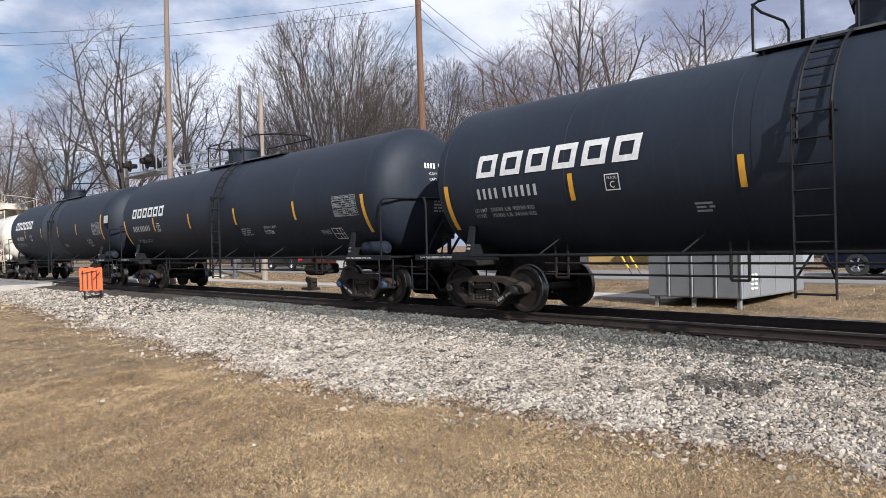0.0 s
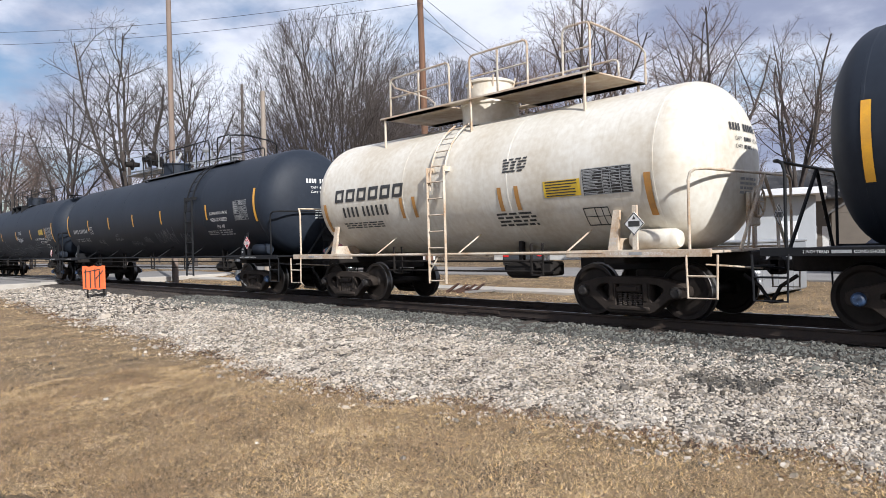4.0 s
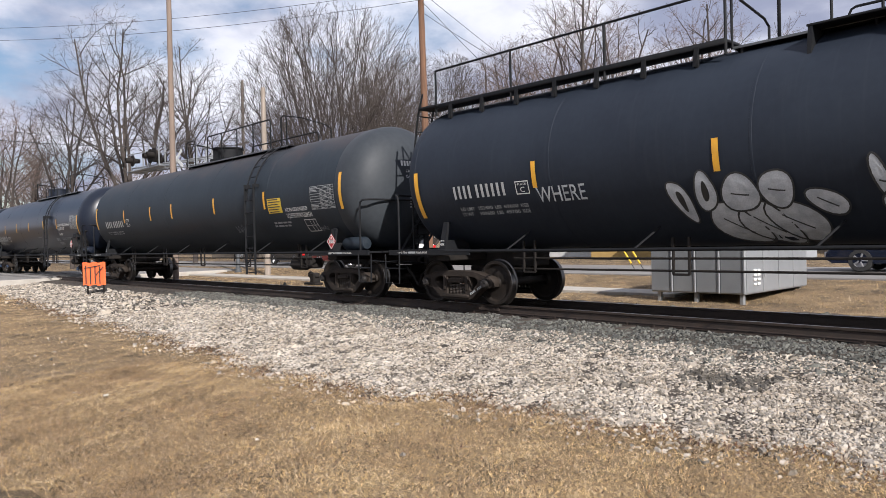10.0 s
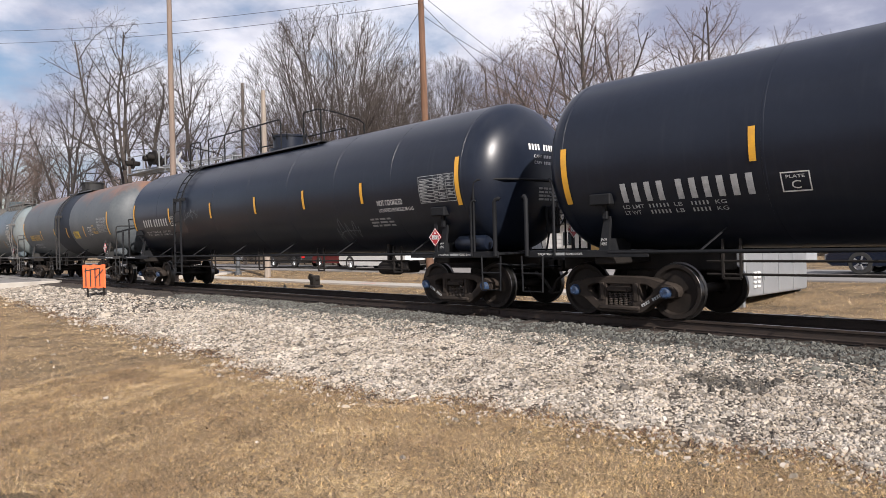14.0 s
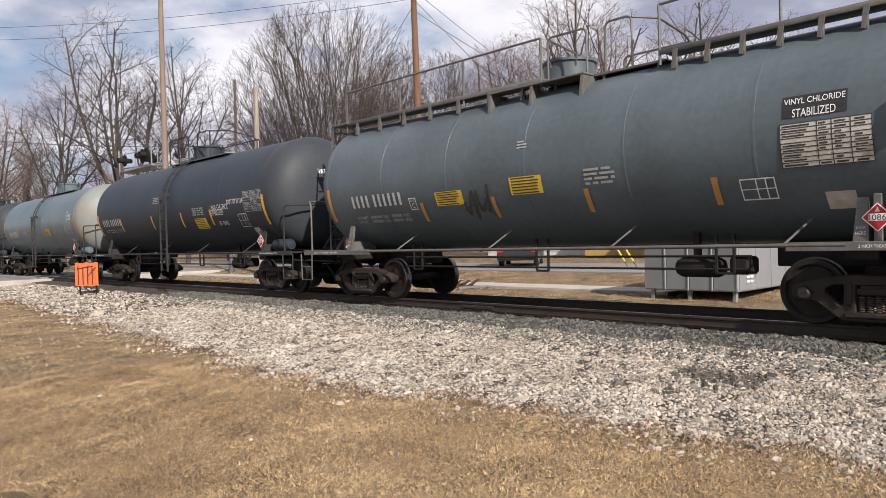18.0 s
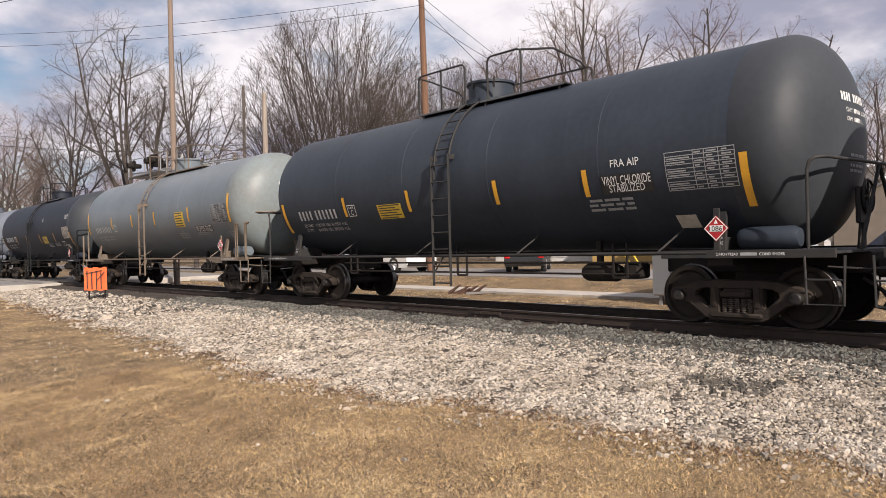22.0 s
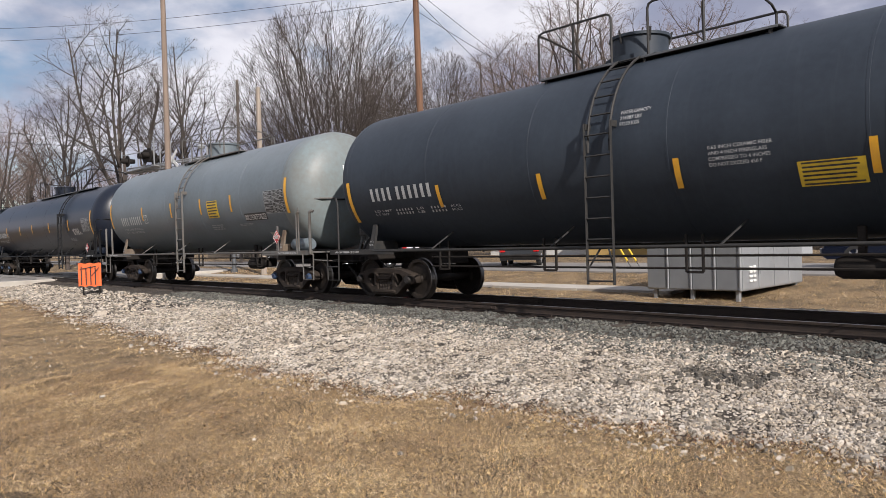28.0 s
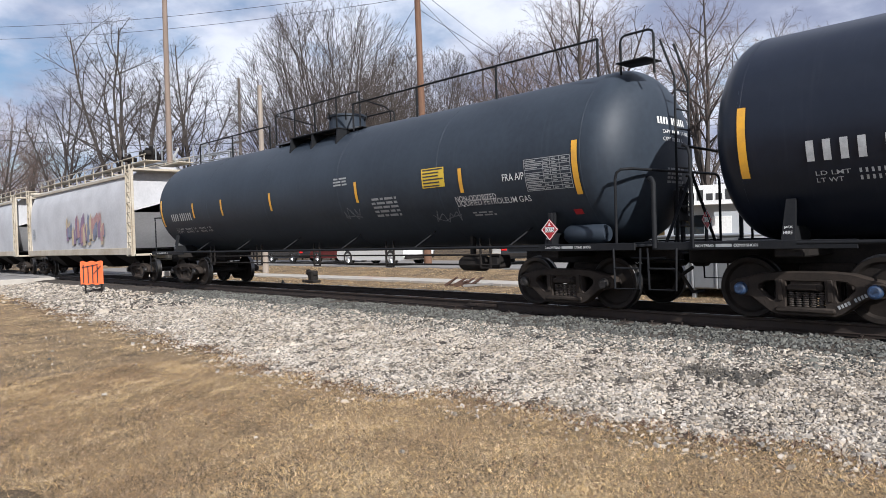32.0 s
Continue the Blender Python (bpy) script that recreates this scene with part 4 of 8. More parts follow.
        b = Build().rod([(s * (reach - 0.1), -0.32, 0.72), (s * (reach + 0.15), -0.34, 0.55), (s * (reach + 0.3), -0.3, 0.3), (s * (reach + 0.45), -0.2, 0.32)], 0.03, 8)
        part("brake_hose", b, IRON, car, smooth=0.8)
        b = Build().rod([(s * (reach - 0.2), -1.35, 0.92), (s * (reach + 0.12), -1.3, 0.9), (s * (reach + 0.14), -0.2, 0.82)], 0.016, 5)
        part("uncoupling_lever", b, T, car)
        truck(car, c + 0.1, cap, x0, (-s if paint in ("gloss", "black") else 0))
    # hand brake at the leading end
    c = tc / 2
    b = Build()
    ub = L1 + hd + 0.07
    b.lathe([(-0.02, 0.25), (0.0, 0.275), (0.02, 0.25), (-0.02, 0.25)], 20, "x", (ub, 0.4, 1.9))
    for k in range(4):
        w = k * math.pi / 4
        b.rod([(ub, 0.4 - 0.25 * math.cos(w), 1.9 - 0.25 * math.sin(w)), (ub, 0.4 + 0.25 * math.cos(w), 1.9 + 0.25 * math.sin(w))], 0.012, 5)
    b.box(ub - 0.09, ub - 0.02, 0.1, 0.52, 1.5, 2.05, 0.02)
    b.box(ub - 0.08, ub - 0.04, 0.3, 0.42, 1.1, 1.6, 0.01).rod([(ub - 0.05, 0.2, 1.6), (ub - 0.05, 0.1, 1.2), (ub - 0.05, 0.0, 1.0)], 0.02, 6)
    part("hand_brake", b, T, car)
    # side rails with struts
    for y in (-1, 1):
        b = Build().rod([(-tc / 2 + 0.15, y * 1.47, ze), (tc / 2 - 0.15, y * 1.47, ze)], 0.03, 8)
        n = max(3, int(tc / 2.6))
        for i in range(n):
            u = -tc / 2 + tc * (i + 0.7) / n
            yy = 0.98
            b.rod([(u - 0.12, y * 1.45, ze), (u + 0.1, y * yy, zc - math.sqrt(R * R - yy * yy) - 0.01)], 0.017, 5)
        part("side_rail", b, T, car, smooth=0.8)
    # brake rods on hangers and air brake gear
    b = Build()
    for z in (0.96, 0.76):
        b.rod([(-tc / 2 + 1.6, -0.95, z), (tc / 2 - 1.6, -0.95, z)], 0.02, 6)
    n = max(2, int(tc / 3))
    for i in range(n):
        u = -tc / 2 + 2 + (tc - 4) * i / (n - 1)
        for k in (-0.14, 0.14):
            b.box(u + k - 0.02, u + k + 0.02, -0.975, -0.935, 0.7, 1.3, 0.004)
        b.box(u - 0.14, u + 0.14, -0.975, -0.935, 0.68, 0.72, 0.004)
    part("brake_rod", b, IRON, car)
    b = Build()
    b.lathe([(tc / 2 - 2.9, 0.0), (tc / 2 - 2.88, 0.12), (tc / 2 - 2.8, 0.16), (tc / 2 - 2.2, 0.16), (tc / 2 - 2.12, 0.12), (tc / 2 - 2.1, 0.0)], 16, "x", (0, -0.75, 0.78))
    b.box(tc / 2 - 1.95, tc / 2 - 1.65, -0.95, -0.55, 0.68, 0.95, 0.04)
    b.box(tc / 2 - 2.6, tc / 2 - 2.5, -0.8, -0.7, 0.9, 1.35, 0.01)
    if gear:
        part("air_reservoir", b, IRON, car, smooth=0.6)
    b = Build()
    b.lathe([(tc / 2 + 0.15, 0.0), (tc / 2 + 0.17, 0.13), (tc / 2 + 0.25, 0.17), (tc / 2 + 0.95, 0.17), (tc / 2 + 1.03, 0.13), (tc / 2 + 1.05, 0.0)], 16, "x", (0, -1.05, 1.32))
    if cyl:
        part("brake_cylinder", b, P, car, smooth=0.6)
    # manway dome, platform, rails
    zt = zc + R
    b = Build()
    if box_dome:
        b.lathe([(zt - 0.12, 0.62), (zt + 0.32, 0.62), (zt + 0.34, 0.66), (zt + 0.37, 0.66), (zt + 0.37, 0.5), (zt + 0.8, 0.5), (zt + 0.82, 0.54), (zt + 0.86, 0.54), (zt + 0.9, 0.45), (zt + 0.9, 0.0)], 28, "z", (dome, 0, 0))
    else:
        b.lathe([(zt - 0.1, 0.62), (zt + 0.06, 0.62), (zt + 0.07, 0.5), (zt + 0.4, 0.5), (zt + 0.41, 0.54), (zt + 0.46, 0.54), (zt + 0.48, 0.45), (zt + 0.48, 0.0)], 28, "z", (dome, 0, 0))
    dm = part("manway_dome", b, T if paint in ("utlx", "rusty") else P, car, smooth=0.6)
    for w in (0.6, 1.9, 3.3, 4.6, 5.6):
        part("dome_bolt", Build().rod([(dome + 0.5 * math.cos(w), 0.5 * math.sin(w), zt + (0.3 if not box_dome else 0.7)), (dome + 0.56 * math.cos(w), 0.56 * math.sin(w), zt + (0.52 if not box_dome else 0.93))], 0.02, 5), T, dm)
    b = Build()
    zd = zt + (-0.09 if not box_dome else 0.36)
    yd = 0.74 if not box_dome else 0.92
    a0, a1 = plat
    for q0, q1 in ((a0, dome - 0.62), (dome + 0.62, a1)):
        if q1 > q0 + 0.2:
            b.box(q0, q1, -yd, yd, zd, zd + 0.03, 0.006) if box_dome else None
    b.box(a0, a1, -yd, -yd + 0.3, zd, zd + 0.03, 0.006)
    b.box(a0, a1, yd - 0.3, yd, zd, zd + 0.03, 0.006)
    for u in (a0 + 0.15, (a0 + a1) / 2, a1 - 0.15):
        for y in (-1, 1):
            b.rod([(u, y * (yd - 0.04), zd), (u, y * (yd - 0.04), zc + math.sqrt(R * R - (yd - 0.04) ** 2) - 0.02)], 0.03, 5)
    pf = part("top_platform", b, T, car)
    if top in ("full", "walk"):
        part("dome_deck", Build().box(dome - 1.2, dome + 1.1, -1.08, -yd - 0.02, zd - 0.005, zd + 0.03, 0.008), T, pf)
        for u in (dome - 1.15, dome - 0.1, dome + 1.05):
            v = [(u + k, y, z) for k in (-0.03, 0.03) for y, z in ((-1.07, zd), (-0.55, zd), (-0.9, zc + math.sqrt(R * R - 0.81) - 0.02), (-1.13, zc + math.sqrt(R * R - 1.277) - 0.02))]
            part("gusset", Build().add(v, [(0, 1, 2, 3), (7, 6, 5, 4), (0, 4, 5, 1), (1, 5, 6, 2), (2, 6, 7, 3), (3, 7, 4, 0)]), T, pf)
    part("platform_edge", Build().box(a0 + 0.02, a1 - 0.02, -yd - 0.012, -yd - 0.001, zd - 0.012, zd + 0.028, 0.003), GALV if trim in ("black", "charcoal") else T, pf, "pale galvanised edge strip")
    span, yr, tall = a1 - a0, yd - 0.02, 0.9 if R > 1.555 or box_dome else 0.74
    if top == "full":
        cuts = [(0.0, 1.0)]
    elif span > 5.5:
        # the gap where the ladder comes up parts the long rail from the hoop
        f = (lad - a0) / span
        if f > 0.5:
            cuts = [(0.0, 0.1), (0.24, f - 0.42 / span), (f + 0.2 / span, max(f + 0.5 / span, 1 - 0.4 / span))]
        else:
            cuts = [(min(f - 0.5 / span, 0.4 / span), f - 0.2 / span), (f + 0.42 / span, 0.76), (0.9, 1.0)]
    else:
        cuts = [(0.0, 0.36), (0.52, 0.74)]
    for k0, k1 in cuts:
        b = Build()
        q0, q1 = a0 + k0 * span, a0 + k1 * span
        hoop(b, q0, -yr, q1, zd, zd + tall)
        n = int((q1 - q0) / 1.25)
        for k in range(1, n + 1):
            u = q0 + (q1 - q0) * k / (n + 1)
            b.box(u - 0.025, u + 0.025, -yr - 0.012, -yr + 0.012, zd, zd + tall - 0.01, 0.004)
        if box_dome:
            b.rod([(q0, -yr, zd + tall * 0.5), (q1, -yr, zd + tall * 0.5)], 0.018, 5)
        part("platform_rail", b, T, pf, smooth=0.8)
    # rails across both ends of the platform, and the lower one along its far side
    for u, q in ((a0 - 0.04, a0 + cuts[0][0] * span), (a0 + (1.0 if span > 5.5 else 0.86) * span, a0 + cuts[-1][1] * span)):
        b = Build().rod([(q, -yr, zd + tall - 0.03), (u, -yr * 0.45, zd + tall - 0.05), (u, yr * 0.75, zd + 0.72), (u, yr, zd + 0.62), (u, yr, zd)], 0.022)
        part("platform_rail", b, T, pf, smooth=0.8)
    b = Build()
    hoop(b, a0 + 0.3 * span, yr, a0 + 0.9 * span, zd, zd + 0.62)
    part("platform_rail", b, T, pf, smooth=0.8)
    if top in ("full", "walk"):
        zw = zc + math.sqrt(R * R - 0.55 ** 2) + 0.1
        hr = 0.78 if top == "walk" else 0.46
        ends = (L0 + 0.1, L1 - 0.05) if top == "walk" else (L0 + 2.0, L1 - 0.05)
        for q0, q1 in ((ends[0], a0), (a1, ends[1])):
            b = Build()
            if top == "walk":
                b.box(q0, q1, -0.95, -0.45, zw, zw + 0.045, 0.006)
                b.box(q0, q1, -0.96, -0.92, zw - 0.04, zw + 0.05, 0.006)
                for i in range(7):
                    u = q0 + (q1 - q0) * (i + 0.5) / 7
                    b.beam((u - 0.03, zw - 0.3), (u + 0.02, zw), 0.05, 0.08, -0.98, -0.95)
                    b.box(u - 0.025, u + 0.025, -0.95, -0.9, zw - 0.33, zw, 0.004)
            b.rod([(q0, -0.93, zw + hr), (q1, -0.93, zw + hr)], 0.022)
            n = max(2, int((q1 - q0) / 2.0))
            for i in range(n + 1):
                u = q0 + (q1 - q0) * i / n
                b.rod([(u, -0.93, zw - 0.2), (u, -0.93, zw + hr)], 0.024)
            part("roof_walk_rail", b, T, car, smooth=0.8)
    if end_lad:
        if top == "walk":
            ladder(car, L1 + 0.1, R, zc, 2.0, 0.55, T)
        else:
            ul = L1 + hd + 0.12
            pl = [(ul, z) for z in (1.12, zt + 0.1)]
            lad = part("ladder", Build().rod([(ul, 0.0, ze), (ul, 0.0, zt - 0.25), (L1 + 0.62, 0.0, zt + 0.45)], 0.022).rod([(ul, 0.46, ze), (ul, 0.46, zt - 0.25), (L1 + 0.62, 0.46, zt + 0.45)], 0.022), T, car, smooth=0.8)
            for i in range(8):
                part("rung", Build().rod([(ul, 0.0, ze + 0.3 + 0.34 * i), (ul, 0.46, ze + 0.3 + 0.34 * i)], 0.016, 5), T, lad)
        b = Build()
        k = (0.0, 0.85) if top == "walk" else (0.4, 0.5)
        hoop(b, L1 - 0.2 + k[0], -0.6, L1 + 0.45 + k[0], zt - 0.25, zt + k[1])
        b.box(L1 - 0.15 + k[0], L1 + 0.45 + k[0], -0.85, -0.35, zt - 0.03, zt - 0.005)
        part("ladder_hoop", b, T, car, smooth=0.8)
        if top == "walk":
            ul = L0 - h0 - 0.14
            rails = [[(ul, y, ze), (ul, y, zc + 0.2), (ul + 0.25, y, zt - 0.1), (ul + 0.42, y, zt + 0.35)] for y in (-0.95, -0.52)]
            lad = part("ladder", Build().rod(rails[0], 0.022).rod(rails[1], 0.022), T, car, smooth=0.8)
            for i in range(9):
                z = ze + 0.3 + 0.34 * i
                x = np.interp(z, [ze, zc + 0.2, zt - 0.1, zt + 0.35], [ul, ul, ul + 0.25, ul + 0.42])
                part("rung", Build().rod([(x, -0.95, z), (x, -0.52, z)], 0.016, 5), T, lad)
            part("ladder_step", Build().box(ul + 0.3, L0 + 0.2, -1.0, -0.45, zt + 0.0, zt + 0.05, 0.008), T, car)
    else:
        ladder(car, lad, R, zc, 0.52, 0.75, T)
    # reflective tape
    for u, (z0, z1), w in [(half[0], ez, 0.12), (half[1], ez, 0.12)] + [(u, sz, 0.1) for u in stripes]:
        b = Build()
        skin.quad(b, u - w / 2, u + w / 2, z0, z1, 0.001)
        part("reflective_stripe", b, tape, car)
    last = ""
    for m in marks:
        if m[0] == "bars" and last in ("num", "numy"):
            m = ("load", *m[1:])
        mark(car, skin, rng, *m)
        last = m[0]
    # marks on the leading head: number, capacity lines and a small block of lines
    def on_head(y, z):
        rr = min(math.hypot(y, z - zc) / R, 0.995)
        return (L1 + hd * math.cos(math.asin(rr ** (1 / 0.74))) + 0.012, y, z)

    def head_bar(b, y0, y1, z0, z1):
        b.add([on_head(y, z) for y, z in ((y0, z0), (y1, z0), (y1, z1), (y0, z1))], [(0, 1, 2, 3)])

    def head_word(b, word, y0, y1, z0, z1):
        co, fs = LETTERS[word]
        b.add([on_head(y0 + p[0] * (y1 - y0), z0 + p[1] * (z1 - z0)) for p in co], fs)
    b, z = Build(), zc + 0.5
    for k in range(11):
        if k != 4:
            head_bar(b, -0.35 + 0.088 * k, -0.35 + 0.088 * k + 0.056, z, z + 0.125)
    part("number_bars", b, number, car)
    b = Build()
    for i in range(2):
        z = zc + 0.34 - 0.13 * i
        head_word(b, "CAPY", -0.22, 0.02, z, z + 0.065)
        for k in range(5):
            head_bar(b, 0.08 + 0.056 * k, 0.118 + 0.056 * k, z, z + 0.065)
        head_word(b, "US GAL" if i == 0 else "L", 0.42, 0.72 if i == 0 else 0.46, z, z + 0.065)
    part("lettering", b, number, car)
    b = Build()
    for i in range(4):
        y = -0.1
        while y < 0.42:
            w = rng.uniform(0.06, 0.16)
            head_bar(b, y, y + w, zc - 0.3 - 0.075 * i, zc - 0.258 - 0.075 * i)
            y += w + 0.03
    part("stencil_line", b, DIM, car)
    # placards: on the side and on the leading end
    if plac:
        u, z, num = plac
        for at, rz in (((u, -1.42, z), 0), ((max(ue, reach - 0.1), 0.95, z + 0.1), 90)):
            g, e, t = PLACARD[num]
            p = part("placard", g, None, car, "red diamond hazard placard" if num != "pale" else "white diamond placard")
            p.matrix_basis = pose(*at, 0, 0, rz)
            part("placard_border", e, None, p)
            if t:
                part("placard_number", t, None, p)
            if rz == 0:
                part("placard_post", Build().box(u - 0.05, u + 0.05, -1.405, -1.37, ze, z + 0.3, 0.008), T, car)
            else:
                part("placard_post", Build().box(at[0] - 0.03, at[0] - 0.005, 0.9, 1.0, ze, z + 0.2, 0.006), T, car)
    return car


# ---------- covered hopper cars ----------
HOPPER = mat("chalky white hopper paint", (0.52, 0.52, 0.53), 0.6, 0, (0.38, 0.38, 0.39), 0.8, 12, 0.5)
HOP_CREAM = mat("yellowed cream hopper paint", (0.5, 0.46, 0.38), 0.6, 0, (0.33, 0.27, 0.19), 1.5, 20, 0.5)
MURAL = [mat("violet spray paint", (0.25, 0.16, 0.24), 0.7, 0, (0.16, 0.12, 0.2), 4, 30), mat("rose spray paint", (0.42, 0.24, 0.22), 0.7, 0, (0.33, 0.2, 0.2), 4, 30),
         mat("slate spray paint", (0.2, 0.22, 0.3), 0.7, 0, (0.14, 0.15, 0.2), 4, 30), mat("sand spray paint", (0.5, 0.4, 0.26), 0.7, 0, (0.4, 0.33, 0.24), 4, 30)]


def hopper_car(x0, mural, seed):
    rng = random.Random(seed)
    car = thing("hopper_car", "dirty white covered hopper car with curved sides" + (" and faded violet graffiti" if mural else ""), "railway hopper car", (x0, TRACK_Y, 0), 0, "cars of the freight train")
    CARS.append((car, x0))
    tc, hl = 13.6, 7.6
    T, Y = HOP_CREAM, 1.52
    # body shell: rounded section between the end posts
    sec = [(-1.5, 1.25), (-1.52, 1.6), (-1.55, 2.6), (-1.5, 3.5), (-1.32, 4.05), (-1.0, 4.35), (-0.5, 4.5), (0.5, 4.5), (1.0, 4.35), (1.32, 4.05), (1.5, 3.5), (1.55, 2.6), (1.52, 1.6), (1.5, 1.25)]
    b = Build()
    for u in (-hl + 0.55, hl - 0.55):
        b.v += [(u, y, z) for y, z in sec]
    n = len(sec)
    b.f += [(i, (i + 1) % n, n + (i + 1) % n, n + i) for i in range(n)]
    b.mi += [0] * n
    part("body", b, HOPPER, car, smooth=0.6)
    for s in (-1, 1):
        b = Build()
        u0, u1 = s * (hl - 0.55), s * (hl - 1.7)
        b.add([(u0, y, z) for y, z in sec if z > 2.7] + [(s * (hl - 0.55), -1.5, 2.7), (s * (hl - 0.55), 1.5, 2.7)], [list(range(10)) + [11, 10]])
        b.add([(u0, -1.5, 2.7), (u0, 1.5, 2.7), (s * (hl - 2.0), 1.5, 1.3), (s * (hl - 2.0), -1.5, 1.3)], [(0, 1, 2, 3)])
        part("end_sheet", b, HOPPER, car)
        b = Build()
        for y in (-1.5, 1.5):
            b.box(s * (hl - 0.5) - 0.06, s * (hl - 0.5) + 0.06, y - 0.05, y + 0.05, 1.1, 4.2, 0.01)
            b.box(s * (hl - 0.05) - 0.05, s * (hl - 0.05) + 0.05, y - 0.05, y + 0.05, 1.0, 4.3, 0.01)
        b.box(min(s * (hl - 0.6), s * hl), max(s * (hl - 0.6), s * hl), -1.5, 1.5, 4.28, 4.36, 0.01)
        part("end_post", b, T, car)
        lad = part("ladder", Build().rod([(s * (hl - 0.05), -1.58, 1.0), (s * (hl - 0.05), -1.58, 4.5)], 0.024).rod([(s * (hl - 0.48), -1.58, 1.0), (s * (hl - 0.48), -1.58, 4.5)], 0.024), T, car, smooth=0.8)
        for i in range(9):
            part("rung", Build().rod([(s * (hl - 0.05), -1.58, 1.15 + 0.38 * i), (s * (hl - 0.48), -1.58, 1.15 + 0.38 * i)], 0.017, 5), T, lad)
        b = Build().box(min(s * (hl - 2.4), s * (hl + 0.2)), max(s * (hl - 2.4), s * (hl + 0.2)), -0.3, 0.3, 0.8, 1.12, 0.02).box(min(s * (hl - 0.9), s * hl), max(s * (hl - 0.9), s * hl), -1.5, 1.5, 1.0, 1.08, 0.01)
        part("stub_sill", b, T, car)
        b = Build().box(min(s * (hl + 0.1), s * (hl + 0.65)), max(s * (hl + 0.1), s * (hl + 0.65)), -0.15, 0.13, 0.73, 1.0, 0.04)
        part("coupler", b, IRON, car)
        truck(car, s * tc / 2, "black", x0)
    b = Build()
    for y in (-1.56, 1.56):
        b.box(-hl + 0.1, hl - 0.1, y - 0.04, y + 0.04, 1.05, 1.32, 0.01)
        b.box(-hl + 0.5, hl - 0.5, y * 0.86 - 0.05, y * 0.86 + 0.05, 4.1, 4.22, 0.01)
    part("side_sill", b, T, car)
    b = Build()
    b.box(-hl, hl, -0.95, -0.35, 4.66, 4.7, 0.006)
    b.box(-hl, hl, 0.35, 0.95, 4.66, 4.7, 0.006)
    for i in range(13):
        u = -hl + 0.3 + (2 * hl - 0.6) * i / 12
        for y in (-0.9, 0.9):
            b.box(u - 0.02, u + 0.02, y - 0.02, y + 0.02, 4.3, 4.9, 0.004)
    for y in (-0.95, 0.95):
        b.rod([(-hl, y, 4.92), (hl, y, 4.92)], 0.02, 5)
    part("roof_walk", b, T, car)
    for i in range(4):
        b = Build()
        u = -hl + 2.6 + 3.45 * i
        b.add([(u - 1.3, -1.4, 1.25), (u + 1.3, -1.4, 1.25), (u + 1.3, 1.4, 1.25), (u - 1.3, 1.4, 1.25), (u - 0.4, -0.5, 0.5), (u + 0.4, -0.5, 0.5), (u + 0.4, 0.5, 0.5), (u - 0.4, 0.5, 0.5)],
              [(0, 1, 5, 4), (1, 2, 6, 5), (2, 3, 7, 6), (3, 0, 4, 7), (4, 5, 6, 7), (0, 3, 2, 1)])
        part("hopper_bay", b, IRON, car)
        part("roof_hatch", Build().lathe([(4.5, 0.4), (4.6, 0.4), (4.63, 0.36), (4.65, 0.0)], 20, "z", (u, 0, 0)), T, car, smooth=0.6)
    if mural:
        for i in range(46):
            b = Build()
            u = rng.uniform(-0.9, 4.6)
            z, hh = 1.8 + rng.uniform(0, 0.7), rng.uniform(0.4, 1.05)
            v = [(u - 0.16, -1.556 - 0.0004 * i, z - hh * 0.5), (u + 0.16, -1.556 - 0.0004 * i, z - hh * 0.45), (u + rng.uniform(0.0, 0.3), -1.566 - 0.0004 * i, z + hh * 0.6), (u - 0.12, -1.566 - 0.0004 * i, z + hh * 0.3)]
            b.add(v, [(0, 1, 2, 3)])
            part("graffiti_fill", b, MURAL[i % 4], car)
    for k in range(3):
        part("stencil_bars", Build().box(-6.6, -6.2, -1.575, -1.57, 1.9 + 0.2 * k, 2.02 + 0.2 * k, 0.001), DIM, car)


# ---------- the train ----------
tank_car("matt black tank car with a white company mark", -3.26, 14.00, (-7.44, 7.44), 1.55, 2.67, "black", (1.65, 2.53), (2.06, 2.52), [-4.34, -1.35], lad=-0.34, top="hut", cap="black", band=(-1.2, 1.2), bandpaint="black", cyl=False, seed=1,
         marks=[("logo", -6.57, -2.86, 2.83, 0.42, ""),
                ("num", -6.58, -5.03, 2.31, 0.20, ""),
                ("load", -6.75, -5.25, 1.95, 0.22, "210700 LB 95550 KG 75300 LB 34150 KG"),
                ("plate", -3.65, -3.37, 2.31, 0.27, ""),
                ("bars", -2.17, -1.86, 1.82, 0.17, "3")])
tank_car("matt black tank car with a white company mark and railed platform", -21.31, 14.00, (-7.63, 7.74), 1.55, 2.67, "black", (1.70, 2.59), (2.12, 2.60), [-4.79, -1.81, 1.38, 4.71], dome=-0.80, plat=(-1.95, 2.80), lad=0.45, top="hut", cap="blue", band=(-0.3, 1.2), bandpaint="black", cyl=False, rail=(8.32, 2.44), seed=2,
         marks=[("logo", -6.78, -3.77, 2.82, 0.35, ""),
                ("num", -6.82, -5.16, 2.25, 0.20, ""),
                ("bars", -6.90, -5.45, 1.80, 0.15, "2"),
                ("plate", -4.56, -4.28, 2.25, 0.28, ""),
                ("bars", 1.50, 2.11, 1.89, 0.23, "4"),
                ("text", 2.92, 3.58, 1.98, 0.07, "EXTERIOR COATING"),
                ("text", 2.86, 3.34, 1.85, 0.11, "SYSTEM"),
                ("table", 6.51, 7.49, 2.35, 0.48, ""),
                ("bars", 5.63, 6.05, 1.76, 0.12, "4"),
                ("box", 6.14, 6.60, 1.71, 0.27, "")])
